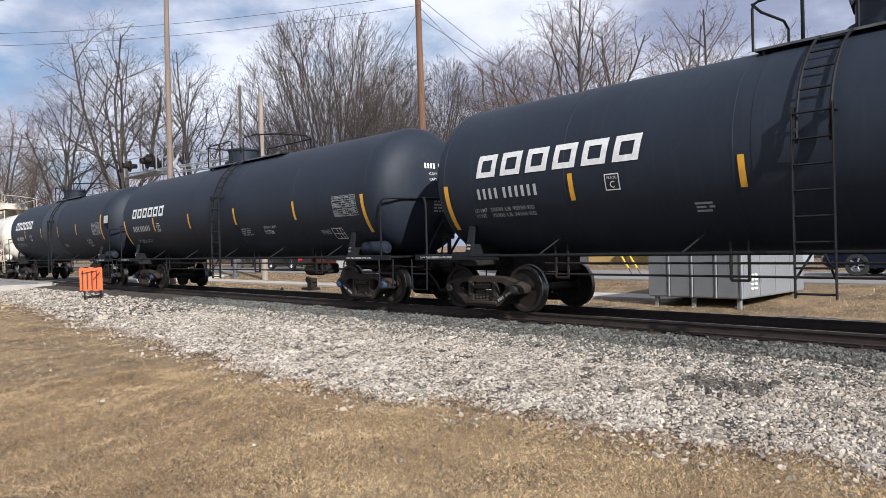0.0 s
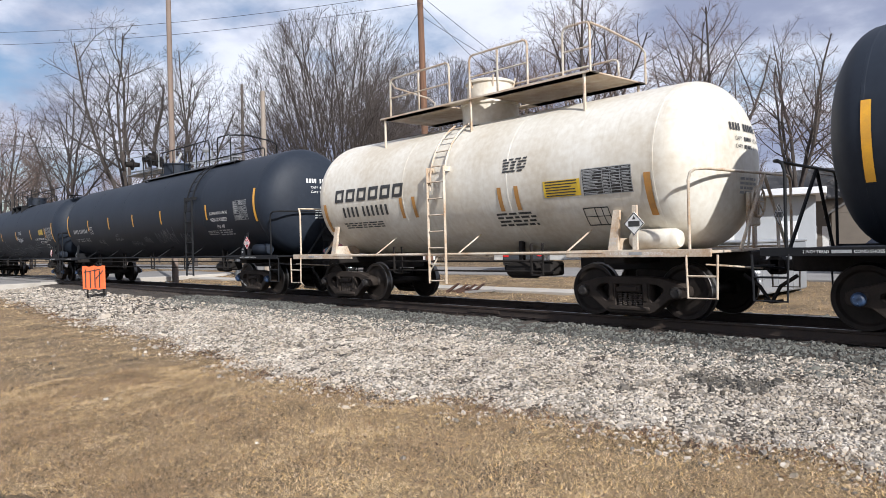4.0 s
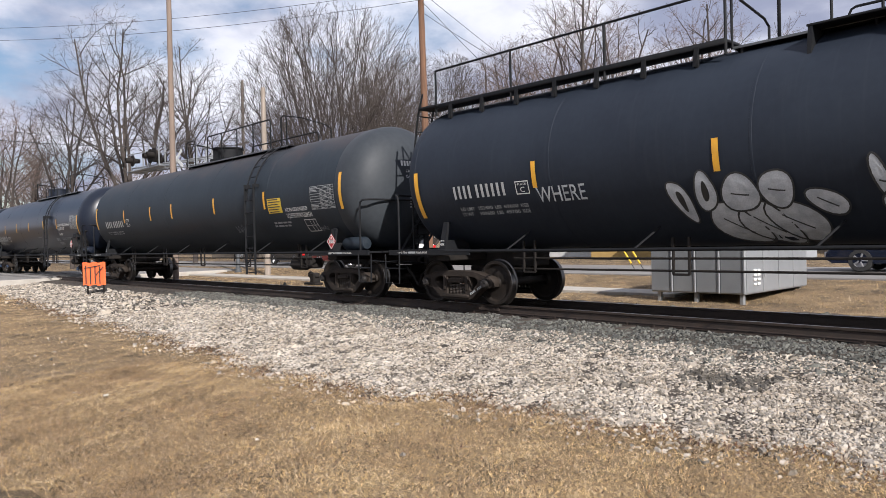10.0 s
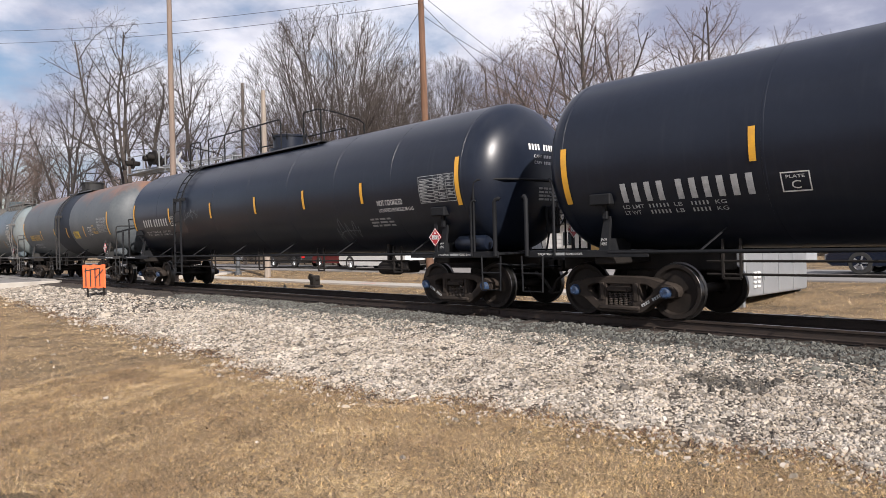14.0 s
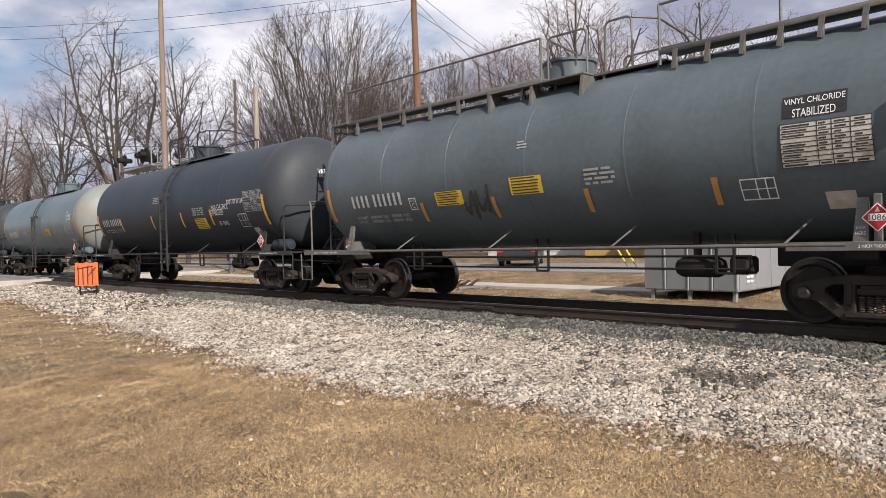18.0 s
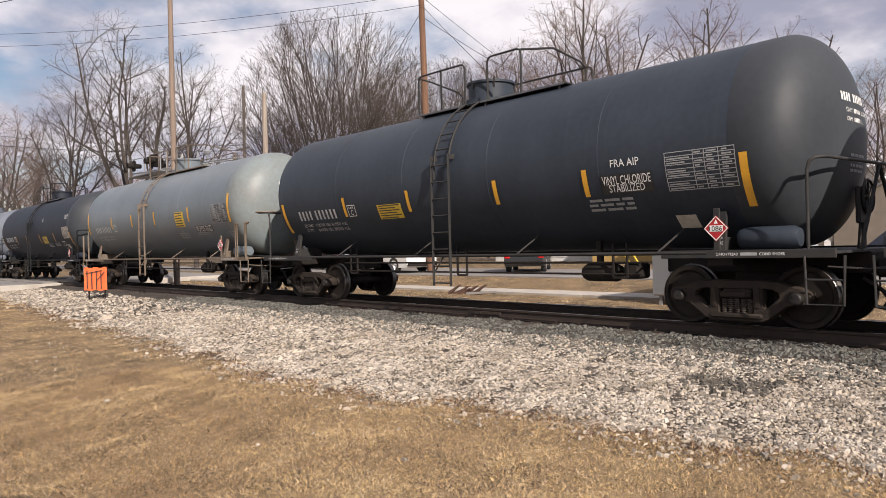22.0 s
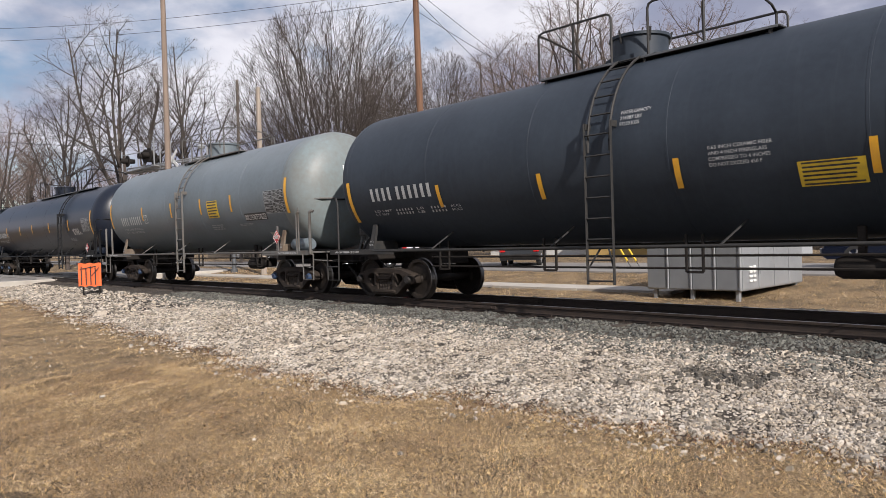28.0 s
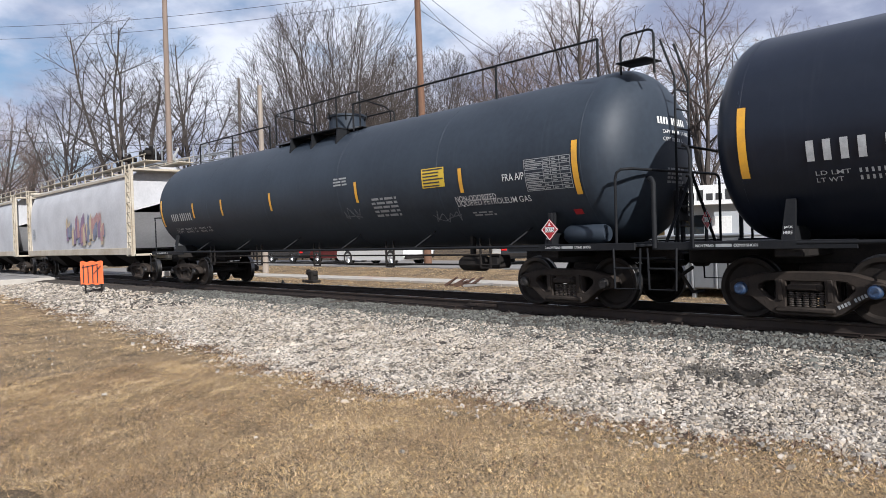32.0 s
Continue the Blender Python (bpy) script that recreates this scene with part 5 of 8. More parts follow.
tank_car("matt black tank car with a white mark and a grey patch", -39.54, 13.93, (-7.5, 7.81), 1.55, 2.67, "black", (1.97, 3.00), (2.25, 2.73), [-4.43, -1.31, 1.60, 4.42], dome=-0.85, plat=(-1.67, 2.51), lad=0.72, top="hut", cap="blue", band=(-1.05, 1.55), bandpaint="grey", cyl=False, seed=3,
         marks=[("logo", -6.42, -2.93, 2.99, 0.42, ""),
                ("num", -6.31, -4.81, 2.30, 0.20, ""),
                ("bars", -6.62, -4.83, 1.97, 0.21, "2"),
                ("plate", -3.58, -3.17, 2.29, 0.28, ""),
                ("table", 6.62, 7.67, 2.43, 0.49, ""),
                ("box", 5.50, 6.04, 1.86, 0.28, ""),
                ("bars", 1.94, 2.43, 1.81, 0.17, "3"),
                ("patch", 8.22, 8.71, 2.77, 0.30, "")])
tank_car("short stained white tank car with a railed dome platform", -55.00, 8.19, (-4.38, 4.77), 1.42, 2.55, "white", (1.71, 2.39), (1.93, 2.38), [-1.40, -0.97, 1.57, 2.00], dome=0.08, plat=(-2.68, 3.38), lad=-0.07, top="hut", plac=(4.52, 1.58, "pale"), trim="cream", box_dome=True, tape=ORANGE_TAPE, number=INK, seams=3, seed=4,
         marks=[("logob", -3.93, -1.24, 2.56, 0.30, ""),
                ("numb", -3.64, -1.82, 2.16, 0.24, ""),
                ("barsb", -3.77, -2.21, 1.84, 0.15, "3"),
                ("yel", 2.65, 3.46, 2.26, 0.29, ""),
                ("tableb", 3.51, 4.49, 2.32, 0.44, ""),
                ("boxb", 3.41, 3.93, 1.74, 0.31, ""),
                ("barsb", 1.67, 2.27, 2.78, 0.28, "5"),
                ("barsb", 1.33, 2.32, 1.77, 0.28, "4")])
tank_car("long black gas tank car with white lettering and scrawls", -72.02, 16.28, (-8.66, 9.23), 1.56, 2.70, "black", (2.13, 3.08), (2.30, 2.77), [-5.71, -3.08, -0.35, 2.39, 6.08], dome=0.24, plat=(-1.30, 6.62), lad=5.08, top="hut", plac=(8.48, 1.52, "1075"), cap="blue", cyl=False, seed=5,
         marks=[("num", -7.89, -5.91, 2.32, 0.17, ""),
                ("bars", -7.84, -5.99, 1.94, 0.18, "2"),
                ("plate", -5.59, -5.23, 2.32, 0.28, ""),
                ("text", 6.31, 7.53, 2.47, 0.10, "LIQUEFIED PETROLEUM GAS"),
                ("text", 6.33, 7.44, 2.28, 0.11, "NON-ODORIZED"),
                ("text", 6.65, 7.17, 2.07, 0.10, "FRA AIP"),
                ("bars", 5.79, 6.53, 1.89, 0.15, "3"),
                ("bars", 6.63, 7.56, 1.88, 0.19, "3"),
                ("table", 7.95, 8.78, 2.49, 0.56, ""),
                ("tag", 1.45, 2.55, 1.9, 0.78, ""),
                ("tag", -5.0, -4.28, 1.8, 0.4, ""),
                ("chalk", -2.72, -2.27, 2.02, 0.11, "HOT"),
                ("tag", -2.9, -2.0, 1.87, 0.13, ""),
                ("tag", -1.4, -0.3, 1.66, 0.26, ""),
                ("tag", 0.1, 0.8, 1.8, 0.3, ""),
                ("tag", 2.29, 3.15, 1.88, 0.60, ""),
                ("tag", 3.56, 4.32, 1.78, 0.48, "")])
tank_car("long black gas tank car with a chalk pulse line", -92.53, 16.76, (-8.90, 9.06), 1.56, 2.70, "black", (1.95, 2.91), (2.18, 2.66), [-6.73, -4.61, -1.72, 1.81, 4.95, 7.78], dome=0.12, plat=(-2.15, 1.97), top="full", plac=(8.38, 1.40, "1075"), end_lad=True, cap="blue", rail=(9.81, 2.35), seed=6,
         marks=[("num", -7.72, -5.59, 2.35, 0.27, ""),
                ("load", -7.72, -5.71, 1.93, 0.22, "154400 LBS 70050 KGS 108600 LBS 49250 KGS"),
                ("yel", 6.61, 7.40, 2.49, 0.28, ""),
                ("table", 7.87, 8.98, 2.39, 0.57, ""),
                ("text", 5.69, 7.65, 2.14, 0.11, "LIQUIFIED PETROLEUM GAS"),
                ("text", 6.48, 7.64, 1.98, 0.11, "NOT-ODORIZED"),
                ("text", 7.71, 8.39, 2.07, 0.11, "SR 13450"),
                ("bars", 2.45, 3.07, 2.56, 0.21, "3"),
                ("box", 7.15, 7.82, 1.69, 0.33, ""),
                ("tagw", 1.89, 3.2, 2.2, 0.34, ""),
                ("chalk", -1.85, -1.45, 1.46, 0.14, "ALL"),
                ("chalk", -0.78, -0.12, 1.47, 0.17, "LIES"),
                ("chalk", 0.12, 0.55, 1.5, 0.13, "ARE"),
                ("chalk", 0.92, 1.22, 1.56, 0.16, "KN"),
                ("tag", 5.25, 6.94, 1.94, 0.26, ""),
                ("wave", -4.15, 7.85, 1.71, 0.45, "")])
tank_car("long black gas tank car with silver bubble graffiti", -113.20, 16.69, (-8.93, 9.00), 1.56, 2.70, "black", (1.83, 2.78), (2.25, 2.73), [-5.70, -2.27, 0.66, 3.49, 6.20], dome=0.04, plat=(-2.38, 1.59), top="walk", plac=(8.38, 1.41, "1075"), end_lad=True, rail=(9.67, 2.37), gear=False, seed=7,
         marks=[("num", -7.83, -6.37, 2.29, 0.25, ""),
                ("load", -7.75, -5.97, 1.91, 0.21, "153400 LBS 69600 KGS 109600 LBS 49700 KGS"),
                ("plate", -6.17, -5.85, 2.28, 0.24, ""),
                ("yel", 1.35, 2.24, 1.92, 0.27, ""),
                ("text", 5.41, 7.32, 1.99, 0.11, "LIQUEFIED PETROLEUM GAS"),
                ("text", 5.85, 6.92, 1.83, 0.11, "NON-ODORIZED"),
                ("text", 6.72, 7.17, 2.47, 0.12, "FRA AIP"),
                ("table", 7.46, 8.57, 2.43, 0.59, ""),
                ("bars", 2.68, 3.19, 2.00, 0.14, "2"),
                ("bars", 3.41, 4.00, 2.02, 0.06, "1"),
                ("piece", -3.1, -0.6, 1.7, 0.9, "first"),
                ("piece", -0.2, 1.3, 1.7, 0.9, "second"),
                ("piece", 2.6, 5.8, 1.7, 0.9, "third"),
                ("text", -5.7, -4.63, 2.12, 0.27, "WHERE"),
                ("tag", 7.05, 7.62, 1.65, 0.34, ""),
                ("tag", 8.45, 9.02, 1.64, 0.31, ""),
                ("tag", 9.29, 9.58, 2.72, 0.40, "")])
tank_car("long weathered charcoal gas tank car with rust stains", -134.05, 16.83, (-8.96, 9.08), 1.56, 2.70, "rusty", (2.17, 3.06), (2.34, 2.83), [-5.70, -3.01, -1.08, 2.21, 5.37], dome=0.14, plat=(-1.59, 5.41), lad=4.78, top="hut", plac=(8.45, 1.39, "1075"), rail=(9.73, 2.35), head="pale_charcoal", seed=8,
         marks=[("num", -7.91, -5.83, 2.32, 0.25, ""),
                ("bars", -7.92, -6.15, 1.98, 0.16, "2"),
                ("plate", -5.55, -5.24, 2.34, 0.27, ""),
                ("yel", 5.54, 6.27, 2.41, 0.40, ""),
                ("text", 6.44, 7.52, 2.27, 0.10, "NON-ODORIZED"),
                ("text", 6.45, 7.68, 2.10, 0.14, "LIQUEFIED PETROLEUM GAS"),
                ("bars", 5.55, 6.51, 1.90, 0.17, "2"),
                ("table", 7.75, 8.81, 2.50, 0.57, ""),
                ("box", 7.18, 7.72, 1.83, 0.32, ""),
                ("tag", 3.26, 3.80, 1.85, 0.29, ""),
                ("tag", 7.71, 8.09, 1.75, 0.18, "")])
tank_car("long glossy black gas tank car with white lettering", -154.39, 15.90, (-8.62, 8.59), 1.56, 2.70, "gloss", (1.96, 2.91), (2.38, 2.87), [-5.34, -2.62, 0.06, 2.93, 5.31], dome=0.03, plat=(-1.42, 5.95), lad=3.90, top="hut", plac=(7.13, 1.62, "1075"), cap="blue", cyl=False, rail=(8.95, 2.44), holder=True, seed=9,
         marks=[("num", -7.55, -5.26, 2.08, 0.30, ""),
                ("bars", -7.59, -5.83, 1.81, 0.19, "2"),
                ("plate", -5.00, -4.61, 2.06, 0.27, ""),
                ("text", 5.45, 7.38, 2.54, 0.14, "LIQUEFIED PETROLEUM GAS"),
                ("text", 5.47, 6.50, 2.38, 0.14, "NON-ODORIZED"),
                ("text", 5.48, 6.02, 2.12, 0.11, "FRA-AIP"),
                ("bars", 4.58, 5.10, 1.88, 0.14, "3"),
                ("bars", 4.59, 5.37, 1.68, 0.12, "3"),
                ("bars", 5.50, 7.06, 1.90, 0.11, "2"),
                ("bars", 1.47, 2.28, 2.05, 0.05, "1"),
                ("table", 7.48, 8.53, 2.62, 0.61, "")])
tank_car("long glossy black gas tank car with small white tags", -174.81, 16.90, (-8.64, 9.12), 1.56, 2.70, "gloss", (2.10, 3.07), (2.31, 2.79), [-5.35, -2.09, 0.78, 3.36, 5.89], dome=0.19, plat=(-5.75, 3.02), lad=-4.30, top="hut", plac=(8.28, 1.47, "1075"), cap="blue", seams=8, cyl=False, rail=(9.48, 2.57), holder=True, seed=10,
         marks=[("num", -7.76, -5.50, 2.33, 0.26, ""),
                ("bars", -7.72, -5.57, 1.96, 0.19, "2"),
                ("plate", -5.33, -4.93, 2.34, 0.31, ""),
                ("table", 7.94, 9.04, 2.47, 0.55, ""),
                ("text", 6.44, 7.34, 2.28, 0.12, "NOT ODORIZED"),
                ("text", 6.45, 7.66, 2.11, 0.09, "LIQUEFIED PETROLEUM GAS"),
                ("bars", 5.95, 6.82, 1.86, 0.22, "3"),
                ("tag", -4.12, -2.99, 2.49, 0.51, ""),
                ("tag", 4.35, 5.38, 1.70, 0.63, "")])
tank_car("faded grey tank car with rust and a black middle band", -193.22, 12.16, (-6.80, 6.70), 1.58, 2.73, "utlx", (2.05, 2.99), (2.04, 2.50), [-3.53, -1.09, 0.97, 3.51], dome=-0.12, plat=(-1.40, 2.20), lad=0.08, top="hut", plac=(5.92, 1.51, "1086"), cap="black", band=(-0.95, 1.55), bandpaint="black", trim="charcoal", number=GOLD, seed=11,
         marks=[("numy", -5.73, -3.78, 2.15, 0.28, ""),
                ("bars", -5.76, -4.15, 1.73, 0.28, "2"),
                ("texty", 4.66, 4.96, 2.47, 0.10, "VINYL"),
                ("texty", 4.66, 5.17, 2.33, 0.10, "CHLORIDE"),
                ("texty", 4.66, 5.32, 2.18, 0.12, "STABILIZED"),
                ("table", 5.39, 6.49, 2.46, 0.59, ""),
                ("box", 4.07, 4.55, 2.26, 0.35, ""),
                ("yel", 1.88, 2.70, 2.14, 0.32, ""),
                ("patch", 5.34, 5.67, 1.59, 0.20, "")])
tank_car("weathered grey green tank car with a full roof walk", -209.15, 11.09, (-6.10, 6.26), 1.56, 2.70, "sage", (1.85, 2.62), (1.73, 2.13), [-2.82, -0.77, 1.38, 3.64], dome=0.03, plat=(0.07, 2.52), top="walk", plac=(5.75, 1.46, "1086"), end_lad=True, trim="grey", tape=ORANGE_TAPE, seams=6, rail=(7.04, 2.40), head="pale", seed=12,
         marks=[("num", -5.21, -3.34, 2.26, 0.27, ""),
                ("bars", -5.20, -3.32, 1.85, 0.20, "2"),
                ("plate", -3.19, -2.97, 2.12, 0.25, ""),
                ("yel", -2.35, -1.56, 2.17, 0.28, ""),
                ("yel", -0.28, 0.48, 2.28, 0.32, ""),
                ("dark", 4.67, 5.47, 2.97, 0.29, ""),
                ("text", 4.69, 5.45, 3.04, 0.08, "VINYL CHLORIDE"),
                ("text", 4.80, 5.34, 2.88, 0.11, "STABILIZED"),
                ("tablew", 4.63, 5.76, 2.45, 0.58, ""),
                ("box", 4.00, 4.50, 1.92, 0.30, ""),
                ("bars", -0.06, 0.18, 3.02, 0.16, "3"),
                ("bars", 1.39, 2.00, 2.32, 0.30, "4"),
                ("patch", 5.10, 5.47, 1.71, 0.23, ""),
                ("tagk", -1.63, -0.81, 1.97, 0.84, "")])
tank_car("faded charcoal vinyl chloride tank car", -225.07, 12.41, (-6.70, 6.69), 1.61, 2.78, "grey", (1.90, 2.72), (1.99, 2.47), [-4.26, -1.22, 1.26, 3.40], dome=0.15, plat=(-1.43, 2.92), lad=0.22, top="hut", plac=(6.20, 1.45, "1086"), trim="charcoal", rail=(7.54, 2.38), head="pale_charcoal", seed=13,
         marks=[("num", -6.23, -4.23, 2.37, 0.26, ""),
                ("bars", -6.14, -4.29, 2.05, 0.15, "2"),
                ("text", 3.49, 4.63, 2.51, 0.16, "VINYL CHLORIDE"),
                ("text", 3.46, 4.26, 2.36, 0.17, "STABILIZED"),
                ("text", 4.61, 5.57, 2.63, 0.14, "DOT-SP 21134"),
                ("text", 3.76, 4.38, 2.03, 0.12, "SR 13450"),
                ("bars", -0.96, -0.37, 2.98, 0.24, "4"),
                ("bars", 2.13, 2.94, 2.45, 0.26, "4"),
                ("yel", 2.18, 3.00, 2.07, 0.33, ""),
                ("table", 5.58, 6.63, 2.58, 0.57, ""),
                ("box", 5.10, 5.60, 2.07, 0.38, ""),
                ("patch", 5.63, 5.95, 1.74, 0.20, "")])
tank_car("grey blue vinyl chloride tank car with rust streaks", -241.50, 11.61, (-6.23, 6.45), 1.58, 2.73, "blue", (2.06, 3.02), (2.19, 2.65), [-3.50, -1.27, 1.36, 3.31], dome=0.42, plat=(-1.63, 3.58), lad=0.24, top="hut", plac=(5.80, 1.47, "1086"), trim="charcoal", seams=6, tape=ORANGE_TAPE, rail=(7.29, 2.38), head="cream", seed=14,
         marks=[("num", -5.30, -3.57, 2.27, 0.31, ""),
                ("bars", -5.53, -3.50, 1.86, 0.20, "2"),
                ("bars", -2.37, -1.77, 2.27, 0.28, "4"),
                ("text", 5.29, 5.62, 3.05, 0.11, "VINYL"),
                ("text", 5.27, 5.94, 2.91, 0.10, "CHLORIDE"),
                ("text", 5.28, 5.94, 2.76, 0.12, "STABILIZED"),
                ("lines", 1.32, 1.74, 2.87, 0.27, "WATER WEIGHT/204413 LBS/92721 KGS"),
                ("yel", 1.55, 2.36, 2.23, 0.33, ""),
                ("table", 4.80, 5.92, 2.37, 0.56, ""),
                ("patch", 5.16, 5.59, 1.72, 0.24, "")])
tank_car("faded charcoal vinyl chloride tank car with yellow notice", -257.22, 11.80, (-6.22, 6.38), 1.61, 2.78, "grey", (1.78, 2.54), (2.09, 2.54), [-3.42, -1.03, 1.57, 3.65], dome=0.06, plat=(-1.52, 2.65), lad=0.22, top="hut", plac=(5.87, 1.48, "1086"), trim="charcoal", rail=(7.18, 2.38), head="pale_charcoal", seed=15,
         marks=[("num", -5.51, -3.75, 2.19, 0.23, ""),
                ("load", -5.45, -3.55, 1.88, 0.24, "178700 LBS 81050 KGS 84300 LBS 38250 KGS"),
                ("plate", -3.31, -3.00, 2.22, 0.27, ""),
                ("yel", -2.16, -1.31, 2.13, 0.32, ""),
                ("text", 4.19, 4.72, 2.59, 0.12, "FRA AIP"),
                ("dark", 3.96, 4.91, 2.26, 0.31, ""),
                ("text", 3.99, 4.89, 2.32, 0.14, "VINYL CHLORIDE"),
                ("text", 4.10, 4.76, 2.19, 0.12, "STABILIZED"),
                ("bars", 3.60, 4.49, 1.94, 0.23, "3"),
                ("table", 5.16, 6.27, 2.36, 0.57, ""),
                ("patch", 5.11, 5.45, 1.61, 0.20, "")])
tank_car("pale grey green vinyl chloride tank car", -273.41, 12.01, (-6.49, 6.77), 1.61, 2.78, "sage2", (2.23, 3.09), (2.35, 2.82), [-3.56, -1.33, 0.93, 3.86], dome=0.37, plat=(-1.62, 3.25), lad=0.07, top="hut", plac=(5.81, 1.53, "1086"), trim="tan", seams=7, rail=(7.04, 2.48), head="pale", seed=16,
         marks=[("num", -5.62, -3.70, 2.34, 0.23, ""),
                ("load", -5.55, -3.78, 2.0, 0.22, "179800 LB 81550 KG 83200 LB 37750 KG"),
                ("plate", -3.45, -3.12, 2.38, 0.29, ""),
                ("yel", 2.76, 3.47, 2.45, 0.51, ""),
                ("dark", 4.15, 5.41, 2.09, 0.21, ""),
                ("text", 4.18, 5.36, 2.09, 0.18, "VINYL CHLORIDE STABILIZED"),
                ("bars", 2.73, 3.45, 1.91, 0.20, "3"),
                ("bars", 4.15, 5.00, 1.94, 0.11, "2"),
                ("tableb", 5.57, 6.62, 2.51, 0.57, ""),
                ("bars", 6.37, 6.72, 1.86, 0.20, "3")])
tank_car("matt black vinyl chloride tank car with a pale table", -289.75, 12.30, (-6.57, 6.79), 1.61, 2.78, "black", (1.66, 2.44), (2.01, 2.47), [-3.43, -1.22, 1.51, 4.12], dome=-0.02, plat=(-1.59, 2.41), lad=0.08, top="hut", plac=(6.16, 1.45, "1086"), tape=ORANGE_TAPE, rail=(7.59, 2.48), head="pale_charcoal", seed=17,
         marks=[("num", -5.79, -4.11, 2.32, 0.25, ""),
                ("bars", -5.83, -3.98, 1.94, 0.26, "2"),
                ("plate", -3.83, -3.51, 2.33, 0.28, ""),
                ("yel", 1.98, 2.79, 2.16, 0.35, ""),
                ("bars", 2.12, 2.46, 3.18, 0.20, "4"),
                ("text", 6.02, 6.67, 3.22, 0.09, "VINYL CHLORIDE"),
                ("text", 6.11, 6.56, 3.12, 0.09, "STABILIZED"),
                ("tablew", 5.65, 6.73, 2.42, 0.55, ""),
                ("box", 5.02, 5.56, 1.85, 0.34, ""),
                ("patch", 5.59, 5.96, 1.77, 0.20, ""),
                ("bars", 2.55, 3.30, 1.88, 0.19, "3"),
                ("bars", 3.77, 4.69, 1.91, 0.17, "3")])
tank_car("mid grey tank car with yellow lettering", -305.90, 11.83, (-6.52, 6.57), 1.61, 2.78, "grey2", (1.92, 2.96), (2.01, 2.49), [-3.62, -1.40, 0.91, 3.30], dome=-0.07, plat=(-2.46, 2.07), lad=0.05, top="hut", plac=(5.66, 1.47, "1086"), trim="charcoal", number=GOLD, seed=18,
         marks=[("numy", -5.77, -3.74, 2.18, 0.25, ""),
                ("yel", 1.90, 2.77, 2.12, 0.34, ""),
                ("numy", 3.34, 4.00, 2.10, 0.26, ""),
                ("table", 5.28, 6.44, 2.34, 0.56, ""),
                ("patch", 4.83, 5.25, 1.67, 0.19, "")])
tank_car("faded charcoal vinyl chloride tank car with a black panel", -322.43, 12.64, (-6.87, 6.79), 1.61, 2.78, "grey", (1.80, 2.72), (2.00, 2.45), [-3.83, -1.16, 1.50, 4.17], dome=-0.02, plat=(-1.76, 2.74), lad=0.22, top="hut", plac=(6.19, 1.43, "1086"), trim="charcoal", rail=(7.54, 2.40), head="pale_charcoal", seed=19,
         marks=[("num", -6.06, -3.95, 2.38, 0.28, ""),
                ("bars", -6.09, -3.29, 1.98, 0.15, "2"),
                ("dark", 4.34, 5.56, 2.65, 0.82, ""),
                ("text", 4.47, 5.25, 2.64, 0.16, "VINYL CHLORIDE"),
                ("text", 4.58, 5.09, 2.50, 0.15, "STABILIZED"),
                ("text", 4.48, 5.03, 2.32, 0.12, "FRA AIP"),
                ("lines", 2.02, 2.95, 2.42, 0.33, "0.65 INCH CERAMIC FIBER/AND 4 INCH FIBERGLASS/COMPRESSED TO 4 INCHES/DO NOT EXCEED 450 F"),
                ("lines", 0.55, 1.1, 3.18, 0.28, "WATER CAPACITY/214387 LBS/97250 KGS"),
                ("yel", 3.23, 4.06, 2.06, 0.33, ""),
                ("table", 5.57, 6.69, 2.51, 0.57, ""),
                ("box", 5.14, 5.65, 2.06, 0.37, ""),
                ("patch", 5.40, 5.84, 1.69, 0.22, "")])
tank_car("pale grey green vinyl chloride tank car with yellow notice", -338.79, 11.95, (-6.63, 6.65), 1.61, 2.78, "sage2", (2.17, 3.10), (2.35, 2.84), [-3.39, -0.81, 1.48, 3.53], dome=-0.01, plat=(-1.73, 2.60), lad=0.19, top="hut", plac=(5.80, 1.54, "1086"), trim="grey", cap="blue", rail=(7.01, 2.50), head="pale", seed=20,
         marks=[("num", -5.56, -3.53, 2.38, 0.30, ""),
                ("load", -5.5, -3.72, 2.02, 0.23, "179900 LB 81600 KG 83100 LB 37700 KG"),
                ("plate", -3.27, -2.98, 2.40, 0.29, ""),
                ("yel", 1.94, 2.66, 2.48, 0.52, ""),
                ("dark", 4.20, 5.46, 2.15, 0.21, ""),
                ("text", 4.23, 5.43, 2.14, 0.15, "VINYL CHLORIDE STABILIZED"),
                ("bars", 1.85, 2.65, 1.93, 0.18, "3"),
                ("bars", 3.68, 4.51, 1.95, 0.07, "2"),
                ("tableb", 5.49, 6.55, 2.50, 0.61, ""),
                ("patch", 5.08, 5.43, 1.58, 0.22, "")])
